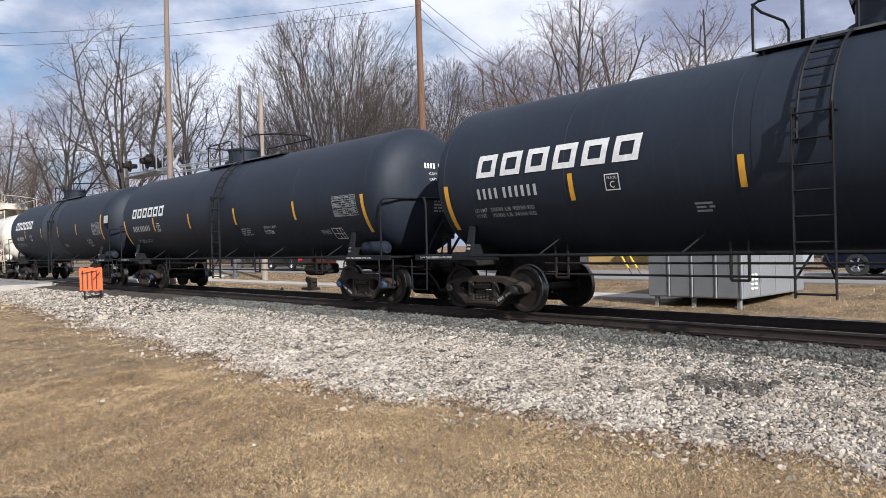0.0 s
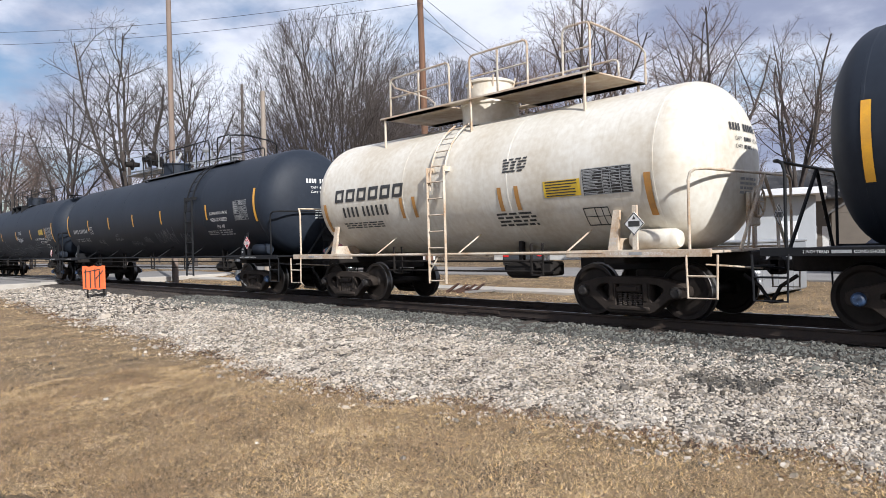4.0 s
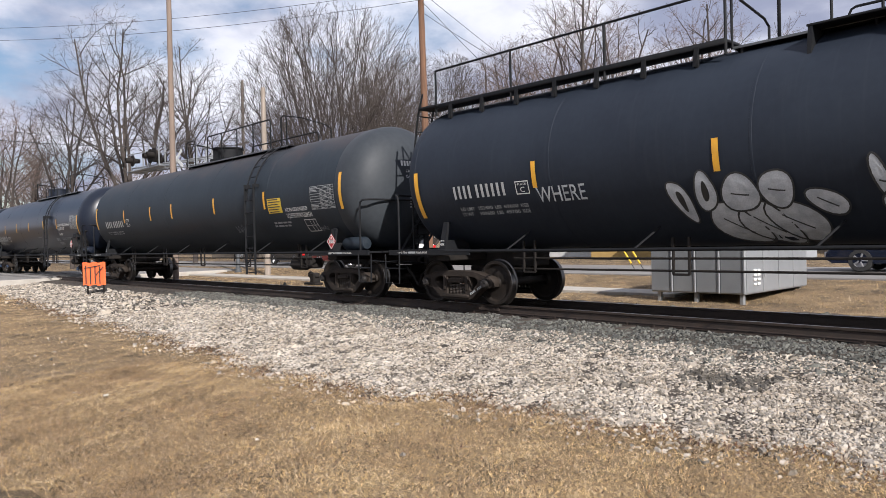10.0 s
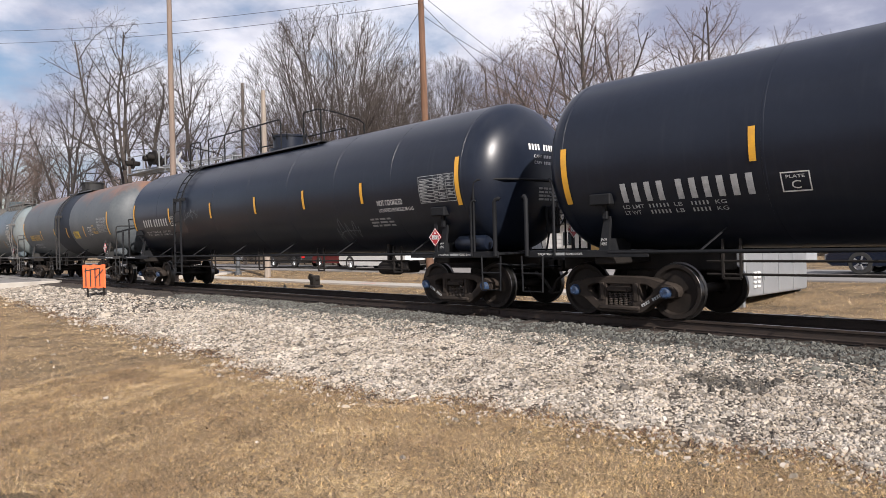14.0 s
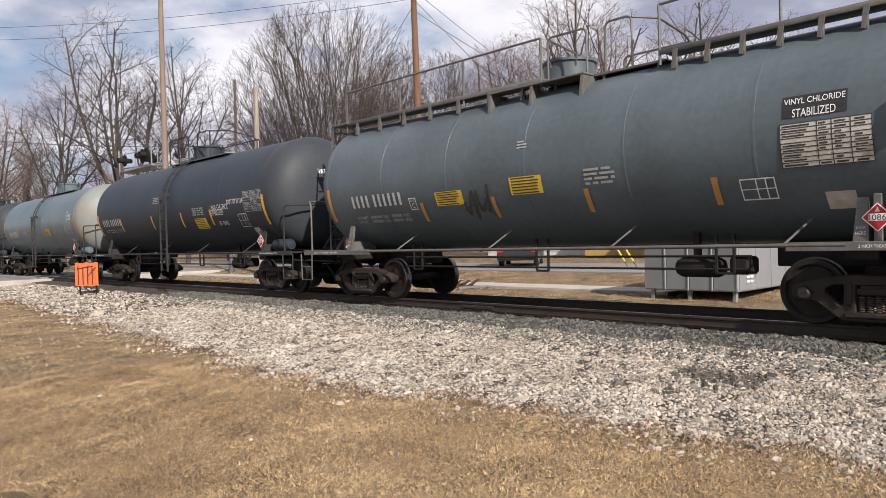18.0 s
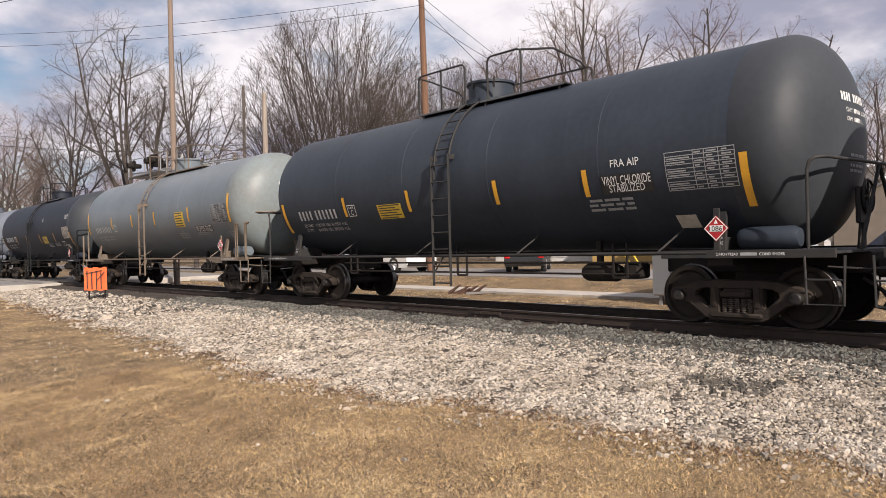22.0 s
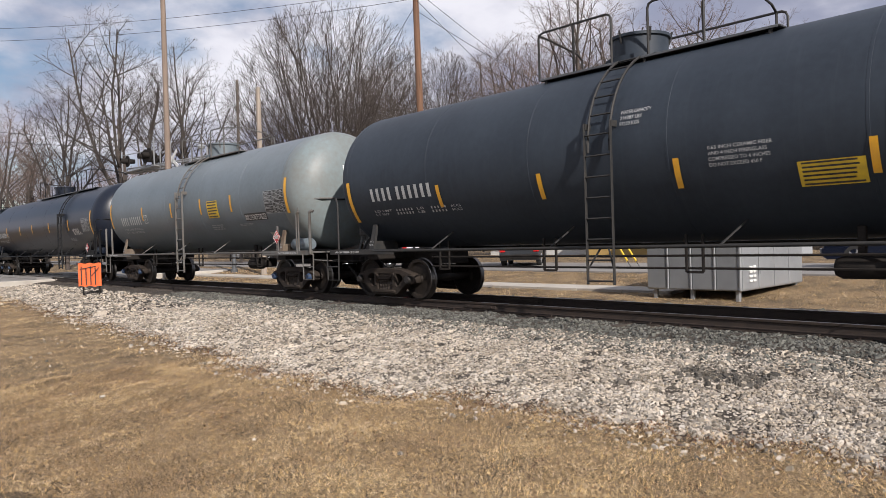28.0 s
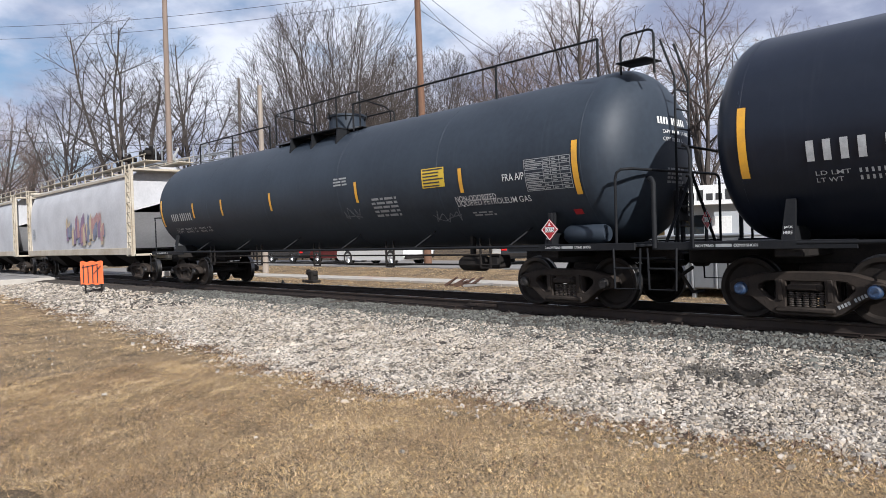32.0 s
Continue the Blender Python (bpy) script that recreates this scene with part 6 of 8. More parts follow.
tank_car("long glossy black gas tank car with yellow stripes", -357.39, 16.40, (-8.74, 9.2), 1.56, 2.70, "gloss", (2.04, 3.03), (2.27, 2.75), [-5.65, -2.68, -0.18, 2.9, 6.03], dome=0.34, plat=(-1.6, 7.4), lad=5.2, top="hut", plac=(8.22, 1.46, "1075"), cap="blue", cyl=False, rail=(9.58, 2.63), seed=21,
         marks=[("num", -7.89, -5.70, 2.33, 0.27, ""),
                ("bars", -7.81, -5.86, 1.99, 0.18, "2"),
                ("plate", -5.73, -5.43, 2.32, 0.26, ""),
                ("table", 7.95, 9.0, 2.45, 0.56, ""),
                ("text", 6.58, 7.46, 2.26, 0.13, "NOT ODORIZED"),
                ("text", 6.62, 7.79, 2.11, 0.14, "LIQUEFIED PETROLEUM GAS"),
                ("bars", 5.73, 6.61, 1.87, 0.15, "3"),
                ("chalk", 3.72, 4.08, 2.02, 0.12, "FTG"),
                ("chalk", 3.67, 4.22, 1.85, 0.11, "SIEGE")])
tank_car("long black gas tank car with a railed roof walk", -377.98, 16.45, (-8.84, 8.96), 1.56, 2.70, "grey", (2.01, 2.93), (2.22, 2.70), [-6.30, -4.28, -1.34, 2.65, 6.16], dome=0.24, plat=(-2.30, 1.80), top="full", plac=(8.27, 1.42, "1075"), end_lad=True, seed=22,
         marks=[("num", -8.09, -6.45, 2.29, 0.24, ""),
                ("bars", -8.08, -5.44, 1.85, 0.19, "2"),
                ("yel", 5.01, 5.70, 2.58, 0.40, ""),
                ("text", 7.28, 7.81, 2.42, 0.13, "FRA AIP"),
                ("text", 5.91, 7.03, 2.10, 0.11, "NON-ODORIZED"),
                ("text", 5.92, 7.86, 2.00, 0.13, "LIQUIFIED PETROLEUM GAS"),
                ("bars", 1.75, 2.32, 2.75, 0.22, "3"),
                ("bars", 3.14, 4.08, 2.07, 0.46, "5"),
                ("bars", 6.24, 6.86, 1.79, 0.10, "2"),
                ("table", 7.83, 8.87, 2.41, 0.56, ""),
                ("tag", 1.96, 2.63, 1.99, 0.31, ""),
                ("tag", 5.06, 5.92, 1.80, 0.28, ""),
                ("patchr", 8.69, 8.87, 1.72, 0.09, "")])
hopper_car(-397.30, True, 61)
hopper_car(-415.20, False, 62)

# ---------- ground ----------
def gravel_edge(x):
    """Where the turf meets the stone on the near side."""
    y = np.interp(x, [-45, -36, -23, -15, -10.9, -7.9, -5.9, -4, 0, 12], [7.6, 7.0, 5.9, 5.6, 5.25, 4.95, 5.45, 5.75, 5.85, 6.0])
    return y + 0.13 * np.sin(x * 2.1) + 0.09 * np.sin(x * 5.3 + 1)


def ground_height(x, y):
    """Turf level on both sides, the stone bed sloping up to the ties."""
    return np.interp(y, [-60, 4.6, 6, 8.6, 10.1, 13.1, 14.4, 16, 19, 22, 60], [-0.42, -0.40, -0.39, -0.36, -0.215, -0.215, -0.34, -0.36, -0.24, -0.04, -0.04])


def sheet(name, xs, ys, hfun, material, label, kind="structure", keep=None):
    X, Y = np.meshgrid(xs, ys, indexing="ij")
    Z = hfun(X, Y)
    n, m = X.shape
    v = np.stack([X.ravel(), Y.ravel(), Z.ravel()], 1)
    i = np.arange((n - 1) * m).reshape(n - 1, m)[:, :-1].ravel()
    f = np.stack([i, i + m, i + m + 1, i + 1], 1)
    if keep is not None:
        c = v[f].mean(1)
        f = f[keep(c[:, 0], c[:, 1])]
    me = bpy.data.meshes.new(name)
    me.from_pydata(v.tolist(), [], f.tolist())
    me.materials.append(material)
    me.polygons.foreach_set("use_smooth", [True] * len(f))
    ob = new(name, me)
    return tagged(ob, label, "", "", kind)


def wob(x, y, s=1.0):
    return 0.012 * np.sin(3.1 * x * s + 1.3 * y) + 0.01 * np.sin(5.7 * y * s - 2.2 * x) + 0.008 * np.sin(11 * x + 7 * y)


XS = np.concatenate([[-3000, -1200, -500, -250, -150], np.arange(-110, -45, 2.5), np.arange(-45, -14, 0.4), np.arange(-14, 6, 0.16), np.arange(6, 40, 2), [60, 120, 300, 1000, 3000]])
YS = np.concatenate([[-3000, -900, -300, -100, -40, -15], np.arange(-8, 1, 1), np.arange(1, 16, 0.16), np.arange(16, 36, 0.6), np.arange(36, 80, 4), [90, 150, 300, 900, 3000]])
sheet("ground", XS, YS, lambda x, y: ground_height(x, y) - 0.02 + wob(x, y), GRASS, "dry tan winter turf reaching to the horizon")
def bed_height(x, y):
    """The stone bed: it feathers out under the turf at its edge."""
    k = np.clip((y - gravel_edge(x)) / 0.9, -1, 1)
    return ground_height(x, y) - 0.02 + wob(x, y) + 0.03 * k + 0.006 * np.sin(9 * x + 4 * y)


GX, GY = np.arange(-60, 30.01, 0.3), np.concatenate([np.arange(4.6, 9, 0.14), np.arange(9, 16.6, 0.2)])
# dark sheet whose colour gives the shade between the loose chips
sheet("ballast", GX, GY, lambda x, y: bed_height(x, y), GAP_GROUND, "stone bed beside the track, coloured dark as the shade between chips", keep=lambda x, y: (y > gravel_edge(x) - 0.5) & (y < 15.6 + 0.3 * np.sin(x)))


def stones(name, label, n, xr, yfun, size, material, seed, sink=0.35):
    """Loose angular stones, each its own small hull."""
    rng = np.random.default_rng(seed)
    base = np.array([(0.62, 0.5, 0.55), (-0.62, 0.5, 0.6), (-0.6, -0.5, 0.5), (0.6, -0.5, 0.62), (1, 0.8, -0.4), (-1, 0.8, -0.4), (-1, -0.8, -0.4), (1, -0.8, -0.4)])
    fac = np.array([(0, 1, 2, 3), (0, 4, 5, 1), (1, 5, 6, 2), (2, 6, 7, 3), (3, 7, 4, 0)])
    x = rng.uniform(*xr, n)
    # denser towards the camera's part of the track
    y = yfun(x, rng)
    s = size * np.exp(rng.normal(0, 0.33, n))
    a = rng.uniform(0, 6.28, n)
    v = base[None] * (1 + rng.uniform(-0.4, 0.4, (n, len(base), 3)))
    v = v * (s[:, None, None] * rng.uniform(0.6, 1.15, (n, 1, 3)) * np.array([1, 0.85, 1.0]))
    c, q = np.cos(a)[:, None], np.sin(a)[:, None]
    vx, vy = v[..., 0] * c - v[..., 1] * q, v[..., 0] * q + v[..., 1] * c
    z = np.where(y > gravel_edge(x), bed_height(x, y), ground_height(x, y) - 0.02 + wob(x, y)) + s * (0.55 - sink)
    tilt = rng.uniform(-0.5, 0.5, (n, 1))
    v = np.stack([vx + x[:, None], vy + y[:, None], v[..., 2] + tilt * vx + z[:, None]], -1).reshape(-1, 3)
    f = (fac[None] + (np.arange(n) * len(base))[:, None, None]).reshape(-1, 4)
    me = bpy.data.meshes.new(name)
    me.from_pydata(v.tolist(), [], f.tolist())
    me.materials.append(material)
    return tagged(new(name, me), label, "gravel", "", "stuff")


def near_band(x, rng):
    e = gravel_edge(x)
    return e + (9.6 - e) * rng.random(len(x)) ** 1.1 - 0.35 * np.abs(rng.normal(0, 1, len(x))) * (rng.random(len(x)) < 0.3)


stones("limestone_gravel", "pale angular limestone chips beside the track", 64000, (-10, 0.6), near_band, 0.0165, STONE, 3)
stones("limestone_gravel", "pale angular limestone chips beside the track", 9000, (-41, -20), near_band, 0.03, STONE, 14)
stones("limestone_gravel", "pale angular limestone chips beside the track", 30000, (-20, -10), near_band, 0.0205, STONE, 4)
stones("track_ballast", "grey green track ballast stones along the rail", 24000, (-24, 1), lambda x, r: 10.65 - 1.9 * r.random(len(x)) ** 1.15, 0.02, STONE_G, 5)
stones("track_ballast", "grey ballast stones beyond the far rail", 4500, (-40, 0), lambda x, r: 12.6 + 2.6 * r.random(len(x)), 0.045, STONE_G, 6)
stones("stray_stones", "single pale stones lying in the turf", 110, (-16, 1), lambda x, r: gravel_edge(x) - 2.6 * r.random(len(x)) ** 2.6, 0.02, STONE, 7, 0.1)


OILY = mat("oily dark stones", (0.05, 0.045, 0.038), 0.7, 0, (0.1, 0.088, 0.07), 5, 60, each=0.7)
stones("dark_stones", "patch of dark oily stones in the gravel", 520, (-4.5, -3.4), lambda x, r: 8.05 + 0.22 * r.normal(0, 1, len(x)), 0.021, OILY, 8, -0.1)


def blades(name, label, n, xr, yfun, length, seed, material=None, wide=0.075):
    """Bent dry grass blades."""
    rng = np.random.default_rng(seed)
    x = rng.uniform(*xr, n)
    y = yfun(x, rng)
    keep = y > -5
    x, y = x[keep], y[keep]
    n = len(x)
    h, a, w = length * np.exp(rng.normal(0, 0.4, n)), rng.uniform(0, 6.28, n), wide * length * np.exp(rng.normal(0, 0.3, n))
    rise = 0.15 + 0.72 * rng.random(n) ** 1.5
    z = ground_height(x, y) - 0.02 + wob(x, y)
    dx, dy = np.cos(a), np.sin(a)
    p = []
    lift = 0.012 * rng.random(n)
    for out, s in ((0, -1), (0, 1), (1, 0)):
        p.append(np.stack([x + dx * out * h - dy * w * s, y + dy * out * h + dx * w * s, z + lift + out * rise * h], 1))
    v = np.stack(p, 1).reshape(-1, 3)
    f = np.arange(3 * n).reshape(-1, 3)
    me = bpy.data.meshes.new(name)
    me.from_pydata(v.tolist(), [], f.tolist())
    me.materials.append(material or BLADE)
    return tagged(new(name, me), label, "grass", "", "stuff")


blades("dry_grass", "dry straw coloured grass blades", 600000, (-11, 0.0), lambda x, r: gravel_edge(x) + 0.3 - 4.6 * r.random(len(x)) ** 0.9, 0.02, 11)
blades("dry_grass", "dry straw coloured grass blades", 210000, (-42, -11), lambda x, r: gravel_edge(x) + 0.25 - 7.5 * r.random(len(x)), 0.036, 12)
blades("dry_grass", "dry straw coloured grass blades", 60000, (-14, 9), lambda x, r: np.minimum(gravel_edge(x), 5.5) - 9.5 * r.random(len(x)), 0.026, 15)
blades("dry_grass", "dry straw coloured grass blades beyond the track", 100000, (-40, 2), lambda x, r: 15.6 + 6.6 * r.random(len(x)), 0.05, 13)

LITTER = mat("red brown leaf litter", (0.16, 0.085, 0.05), 0.9, 0, (0.08, 0.045, 0.03), 3, 30, 0.5, each=0.6)
blades("leaf_litter", "red brown leaf litter along the edge of the stones", 26000, (-30, 0.5), lambda x, r: gravel_edge(x) + 0.02 + 0.22 * r.normal(0, 1, len(x)), 0.028, 16, LITTER, 0.3)
blades("leaf_litter", "red brown leaf litter in the turf", 9000, (-11, 0), lambda x, r: gravel_edge(x) - 1.6 - 0.9 * r.normal(0, 1, len(x)), 0.02, 17, LITTER, 0.3)

# ---------- track ----------
RAIL = [(-0.076, -0.185), (0.076, -0.185), (0.076, -0.172), (0.02, -0.155), (0.009, -0.14), (0.009, -0.05), (0.034, -0.038), (0.037, -0.006), (0.03, 0.0), (-0.03, 0.0), (-0.037, -0.006), (-0.034, -0.038), (-0.009, -0.05), (-0.009, -0.14), (-0.02, -0.155), (-0.076, -0.172)]
for y in (TRACK_Y - 0.755, TRACK_Y + 0.755):
    b = Build()
    n = len(RAIL)
    b.add([(x, y + q[0], q[1]) for x in (-400, 60) for q in RAIL], [(i, (i + 1) % n, n + (i + 1) % n, n + i) for i in range(n)])
    b.mi[8] = 1
    rail = thing("rail", "rust brown steel rail with a polished head", "rail", (0, 0, 0), 0, "running rails", b, [RAILSIDE, RAILTOP])
    tagged(rail, kind="structure")
    for x in (-10.55, -34.0):
        j = Build().box(x - 0.45, x + 0.45, y - 0.03, y + 0.03, -0.135, -0.055, 0.01)
        for k in range(4):
            j.rod([(x - 0.33 + 0.22 * k, y - 0.05, -0.095), (x - 0.33 + 0.22 * k, y + 0.05, -0.095)], 0.016, 6)
        part("joint_bar", j, RAILSIDE, rail)
tie_b = Build().box(-0.115, 0.115, -1.3, 1.3, -0.37, -0.192, 0.012)
tie_m = tie_b.mesh("tie", TIE)
plate_m = Build().box(-0.1, 0.1, -0.19, 0.19, -0.196, -0.183, 0.003).mesh("tie_plate", RAILSIDE)
spike_m = Build().box(-0.012, 0.012, -0.012, 0.012, -0.19, -0.15, 0.003).box(-0.02, 0.02, -0.03, 0.012, -0.16, -0.145, 0.003).mesh("spike", RAILSIDE)
rt = random.Random(2)
for i in range(84):
    x = 1.5 - 0.53 * i
    t = thing("tie", "weathered timber railway tie under the rails", "railway tie", (x, TRACK_Y + rt.uniform(-0.06, 0.06), rt.uniform(-0.008, 0.0)), rt.uniform(-1, 1), "ties of the track")
    t2 = part("timber", tie_m, None, t)
    for s in (-1, 1):
        p = part("tie_plate", plate_m, None, t)
        p.location = (0, s * 0.755, 0)
        for k in (-1, 1):
            sp = part("spike", spike_m, None, t)
            sp.matrix_basis = pose(0.05 * k, s * 0.755 + k * 0.1, 0, 0, 0, 0 if k > 0 else 180)

# ---------- roads and walks ----------
b = Build().box(-54, -41.5, -70, 22.4, -0.4, -0.10, 0.03)
tagged(new("road_crossing", b.mesh("road_crossing", ASPHALT)), "worn grey asphalt road crossing the rails", "", "", "structure")
b = Build()
for y0, y1 in ((TRACK_Y - 1.6, TRACK_Y - 0.83), (TRACK_Y - 0.67, TRACK_Y + 0.67), (TRACK_Y + 0.83, TRACK_Y + 1.6)):
    b.box(-54, -41.5, y0, y1, -0.3, -0.015, 0.02)
tagged(new("crossing_panels", b.mesh("crossing_panels", ASPHALT)), "dark crossing panels between the rails", "", "", "structure")
b = Build().box(-41.5, -41.0, -70, 20, -0.45, -0.085, 0.03)
tagged(new("kerb", b.mesh("kerb", CONCRETE)), "pale concrete kerb beside the crossing road", "", "", "structure")
b = Build().box(-160, 120, 22.4, 29.2, -0.4, 0.0, 0.02)
tagged(new("road", b.mesh("road", ASPHALT)), "grey asphalt street running beside the railway", "", "", "structure")
b = Build()
for i in range(20):
    b.box(-41 + 1.55 * i, -41 + 1.55 * i + 1.53, 17.6, 18.9, -0.45, -0.235, 0.01)
tagged(new("pavement", b.mesh("pavement", CONCRETE)), "pale concrete footway slabs beyond the track", "", "", "structure")

DEADWOOD = mat("rotten red brown wood", (0.12, 0.065, 0.045), 0.9, 0, (0.06, 0.035, 0.028), 6, 50)
MARKRED = mat("faded red marking paint", (0.52, 0.17, 0.13), 0.9, 0, (0.5, 0.38, 0.32), 3, 30, 0.6)
YELPIPE = mat("yellow plastic sleeve", (0.75, 0.5, 0.03), 0.5, 0, (0.65, 0.42, 0.04), 5, 40)

# ---------- trackside things ----------
def orange_sign():
    s = thing("work_sign", "orange cloth roadwork sign on two dark posts, seen crumpled", "sign", (-28.7, 8.7, -0.36), 34)
    b = Build()
    n, w, h = 12, 0.98, 0.86
    v = []
    for i in range(n + 1):
        u = -w / 2 + w * i / n
        for z in (0.36, 0.36 + h):
            v.append((u, 0.02 * math.sin(i * 2.1) - 0.01, z + 0.02 * math.sin(i * 1.3)))
    for i in range(n + 1):
        u = -w / 2 + w * i / n
        for z in (0.36, 0.36 + h):
            v.append((u, 0.02 * math.sin(i * 2.1) + 0.002, z + 0.02 * math.sin(i * 1.3)))
    o = 2 * (n + 1)
    b.add(v, [(2 * i, 2 * i + 2, 2 * i + 3, 2 * i + 1) for i in range(n)] + [(o + 2 * i, o + 2 * i + 1, o + 2 * i + 3, o + 2 * i + 2) for i in range(n)])
    part("cloth", b, ORANGE, s, smooth=1.2)
    for x in (-0.32, 0.38):
        part("post", Build().box(x - 0.03, x + 0.03, 0.01, 0.05, -0.15, 1.2, 0.006), IRON, s)
    b = Build()
    for i in range(4):
        x = -0.36 + 0.2 * i
        b.box(x, x + 0.045, -0.036, -0.03, 0.42, 1.1 - 0.05 * (i % 2), 0.001)
    b.beam((-0.4, 1.0), (0.3, 1.1), 0.03, 0.03, -0.036, -0.03)
    b.beam((0.1, 0.75), (0.42, 1.05), 0.03, 0.03, -0.036, -0.03)
    part("sign_bars", b, INK, s)


orange_sign()


def cabinet():
    c = thing("equipment_cabinet", "long grey aluminium signal cabinet on short legs", "cabinet", (-10.2, 16.75, -0.36), 0)
    w, d, z0, z1 = 2.5, 3.6, 0.25, 1.52
    part("body", Build().box(0, w, 0, d, z0, z1, 0.015), ALU, c)
    part("roof", Build().box(-0.04, w + 0.04, -0.04, d + 0.04, z1, z1 + 0.06, 0.015), ALU, c)
    for i in range(4):
        x = w * i / 4
        part("door", Build().box(x + 0.02, x + w / 4 - 0.05, -0.022, 0, z0 + 0.03, z1 - 0.03, 0.008), ALU, c)
        part("seam_strip", Build().box(x + w / 4 - 0.055, x + w / 4 - 0.0, -0.045, 0, z0 + 0.01, z1, 0.012), ALU, c)
    for i in range(4):
        part("side_panel", Build().box(w, w + 0.018, 0.03 + d * i / 4, d * (i + 1) / 4 - 0.01, z0 + 0.03, z1 - 0.03, 0.006), ALU, c)
    for i in range(2):
        for k in range(4):
            part("louvre", Build().box(w + 0.018, w + 0.05, 0.36 + 0.2 * i, 0.5 + 0.2 * i, 0.45 + 0.11 * k, 0.51 + 0.11 * k, 0.01), WHITE, c)
    part("handle", Build().rod([(w + 0.02, 0.85, 0.72), (w + 0.08, 0.85, 0.72), (w + 0.08, 0.85, 0.62)], 0.02, 6), ALU, c)
    for x in (0.18, 1.2, w - 0.14):
        for y in (0.12, d - 0.15):
            part("leg", Build().box(x - 0.05, x + 0.05, y - 0.05, y + 0.05, -0.05, z0, 0.01), ALU, c)


cabinet()


def switch_motor():
    c = thing("switch_lamp", "small black track lamp and box beyond the rails", "signal", (-25.9, 16.5, -0.36), 0)
    part("base", Build().box(-0.5, 0.35, -0.2, 0.2, 0.0, 0.1, 0.02), IRON, c)
    part("box", Build().box(-0.12, 0.22, -0.16, 0.16, 0.08, 0.5, 0.04), IRON, c)
    part("lamp", Build().lathe([(0, 0), (0, 0.13), (0.06, 0.15), (0.12, 0.12), (0.12, 0)], 18, "y", (-0.25, -0.06, 0.42)).rod([(-0.25, 0, 0.05), (-0.25, 0, 0.35)], 0.03), IRON, c, smooth=0.6)
    part("plug", Build().box(0.16, 0.28, -0.1, 0.1, 0.3, 0.42, 0.03), IRON, c)


switch_motor()
b = Build()
rr = random.Random(5)
for i in range(9):
    x, y = rr.uniform(-0.5, 0.5), rr.uniform(-0.2, 0.2)
    b.beam((x - 0.25, 0.02), (x + 0.2, 0.05 + rr.random() * 0.28), 0.1, 0.04, y - 0.06, y + 0.06)
thing("brush_debris", "dark heap of broken timber in the grass", "debris", (-17.65, 17.3, -0.34), 20, "", b, DEADWOOD)
thing("brush_debris", "grey splintered plank lying in the grass", "debris", (-16.9, 17.2, -0.33), 35, "", Build().beam((-0.5, 0.04), (0.5, 0.09), 0.07, 0.05, -0.1, 0.12), ASPHALT)
# faded utility marks sprayed on the footway
b = Build()
for x, y, w in ((-24.6, 17.8, 0.9), (-23.9, 18.2, 0.7), (-25.1, 18.5, 0.6)):
    b.add([(x, y, -0.231), (x + w, y + 0.1, -0.231), (x + w - 0.1, y + 0.35, -0.231), (x - 0.1, y + 0.2, -0.231)], [(0, 1, 2, 3)])
thing("utility_mark", "faded red spray paint marks on the footway", "paint mark", (0, 0, 0), 0, "", b, MARKRED)


# ---------- trees ----------
class Crown:
    """An egg-shaped bound for a crown, with bark that thins from limb to twig."""

    def __init__(self, rng, mid, rx, rz, low, wood, twig):
        self.rng, self.mid, self.rx, self.rz, self.low, self.wood, self.twig = rng, Vector(mid), rx, rz, low, wood, twig

    def reach(self, p, d):
        """How far it is from p along d to the bound."""
        q, e = p - self.mid, (self.rx, self.rx, self.rz)
        a = sum((d[i] / e[i]) ** 2 for i in range(3))
        b = 2 * sum(d[i] * q[i] / e[i] ** 2 for i in range(3))
        c = sum((q[i] / e[i]) ** 2 for i in range(3)) - 1
        k = b * b - 4 * a * c
        return (-b + math.sqrt(k)) / (2 * a) if k > 0 and c < 0 else 0.0

    def limb(self, p, d, length, r, level, plan):
        """A bent limb and all that grows from it; plan gives for each level children, angle, share of length, rise."""
        rng = self.rng
        n = (6, 4, 3, 2, 1)[min(level, 4)] if level < plan["levels"] else 1
        rise, bend = plan["rise"][min(level, 3)], plan["bend"][min(level, 3)]
        pts, q = [p], p
        for i in range(n):
            d = (d + Vector((rng.gauss(0, bend), rng.gauss(0, bend), rng.gauss(0, bend) * 0.6 + rise))).normalized()
            q = q + d * (length / n)
            pts.append(q)
        last = level == plan["levels"]
        (self.twig if level >= 2 else self.wood).rod(pts, r, (6, 4, 3, 3, 3)[min(level, 4)], False, r * (0.35 if last else 0.3), not last)
        if last:
            return
        k = plan["kids"][level]
        ang = plan["angle"][min(level, 3)]
        turn = rng.uniform(0, 6.283)
        for i in range(k):
            t = plan["from"][level] + (1 - plan["from"][level]) * (i + 0.2 + 0.8 * rng.random()) / k
            t = min(t, 0.995)
            j = int(t * n)
            base = pts[j] + (pts[j + 1] - pts[j]) * (t * n - j)
            ax = (pts[j + 1] - pts[j]).normalized()
            side = ax.orthogonal().normalized()
            turn += 2.4 + rng.gauss(0, 0.35)
            side.rotate(Matrix.Rotation(turn, 3, ax))
            w = radians(rng.gauss(ang, 8))
            nd = (ax * math.cos(w) + side * math.sin(w)).normalized()
            free = self.reach(base, nd)
            ln = min(length * plan["share"][level] * (1.15 - 0.65 * t) * rng.uniform(0.65, 1.2), free * rng.uniform(0.85, 1.05) + 0.12)
            if ln > 0.18:
                self.limb(base, nd, ln, max(r * (1 - 0.6 * t) * plan["thin"], plan["least"]), level + 1, plan)


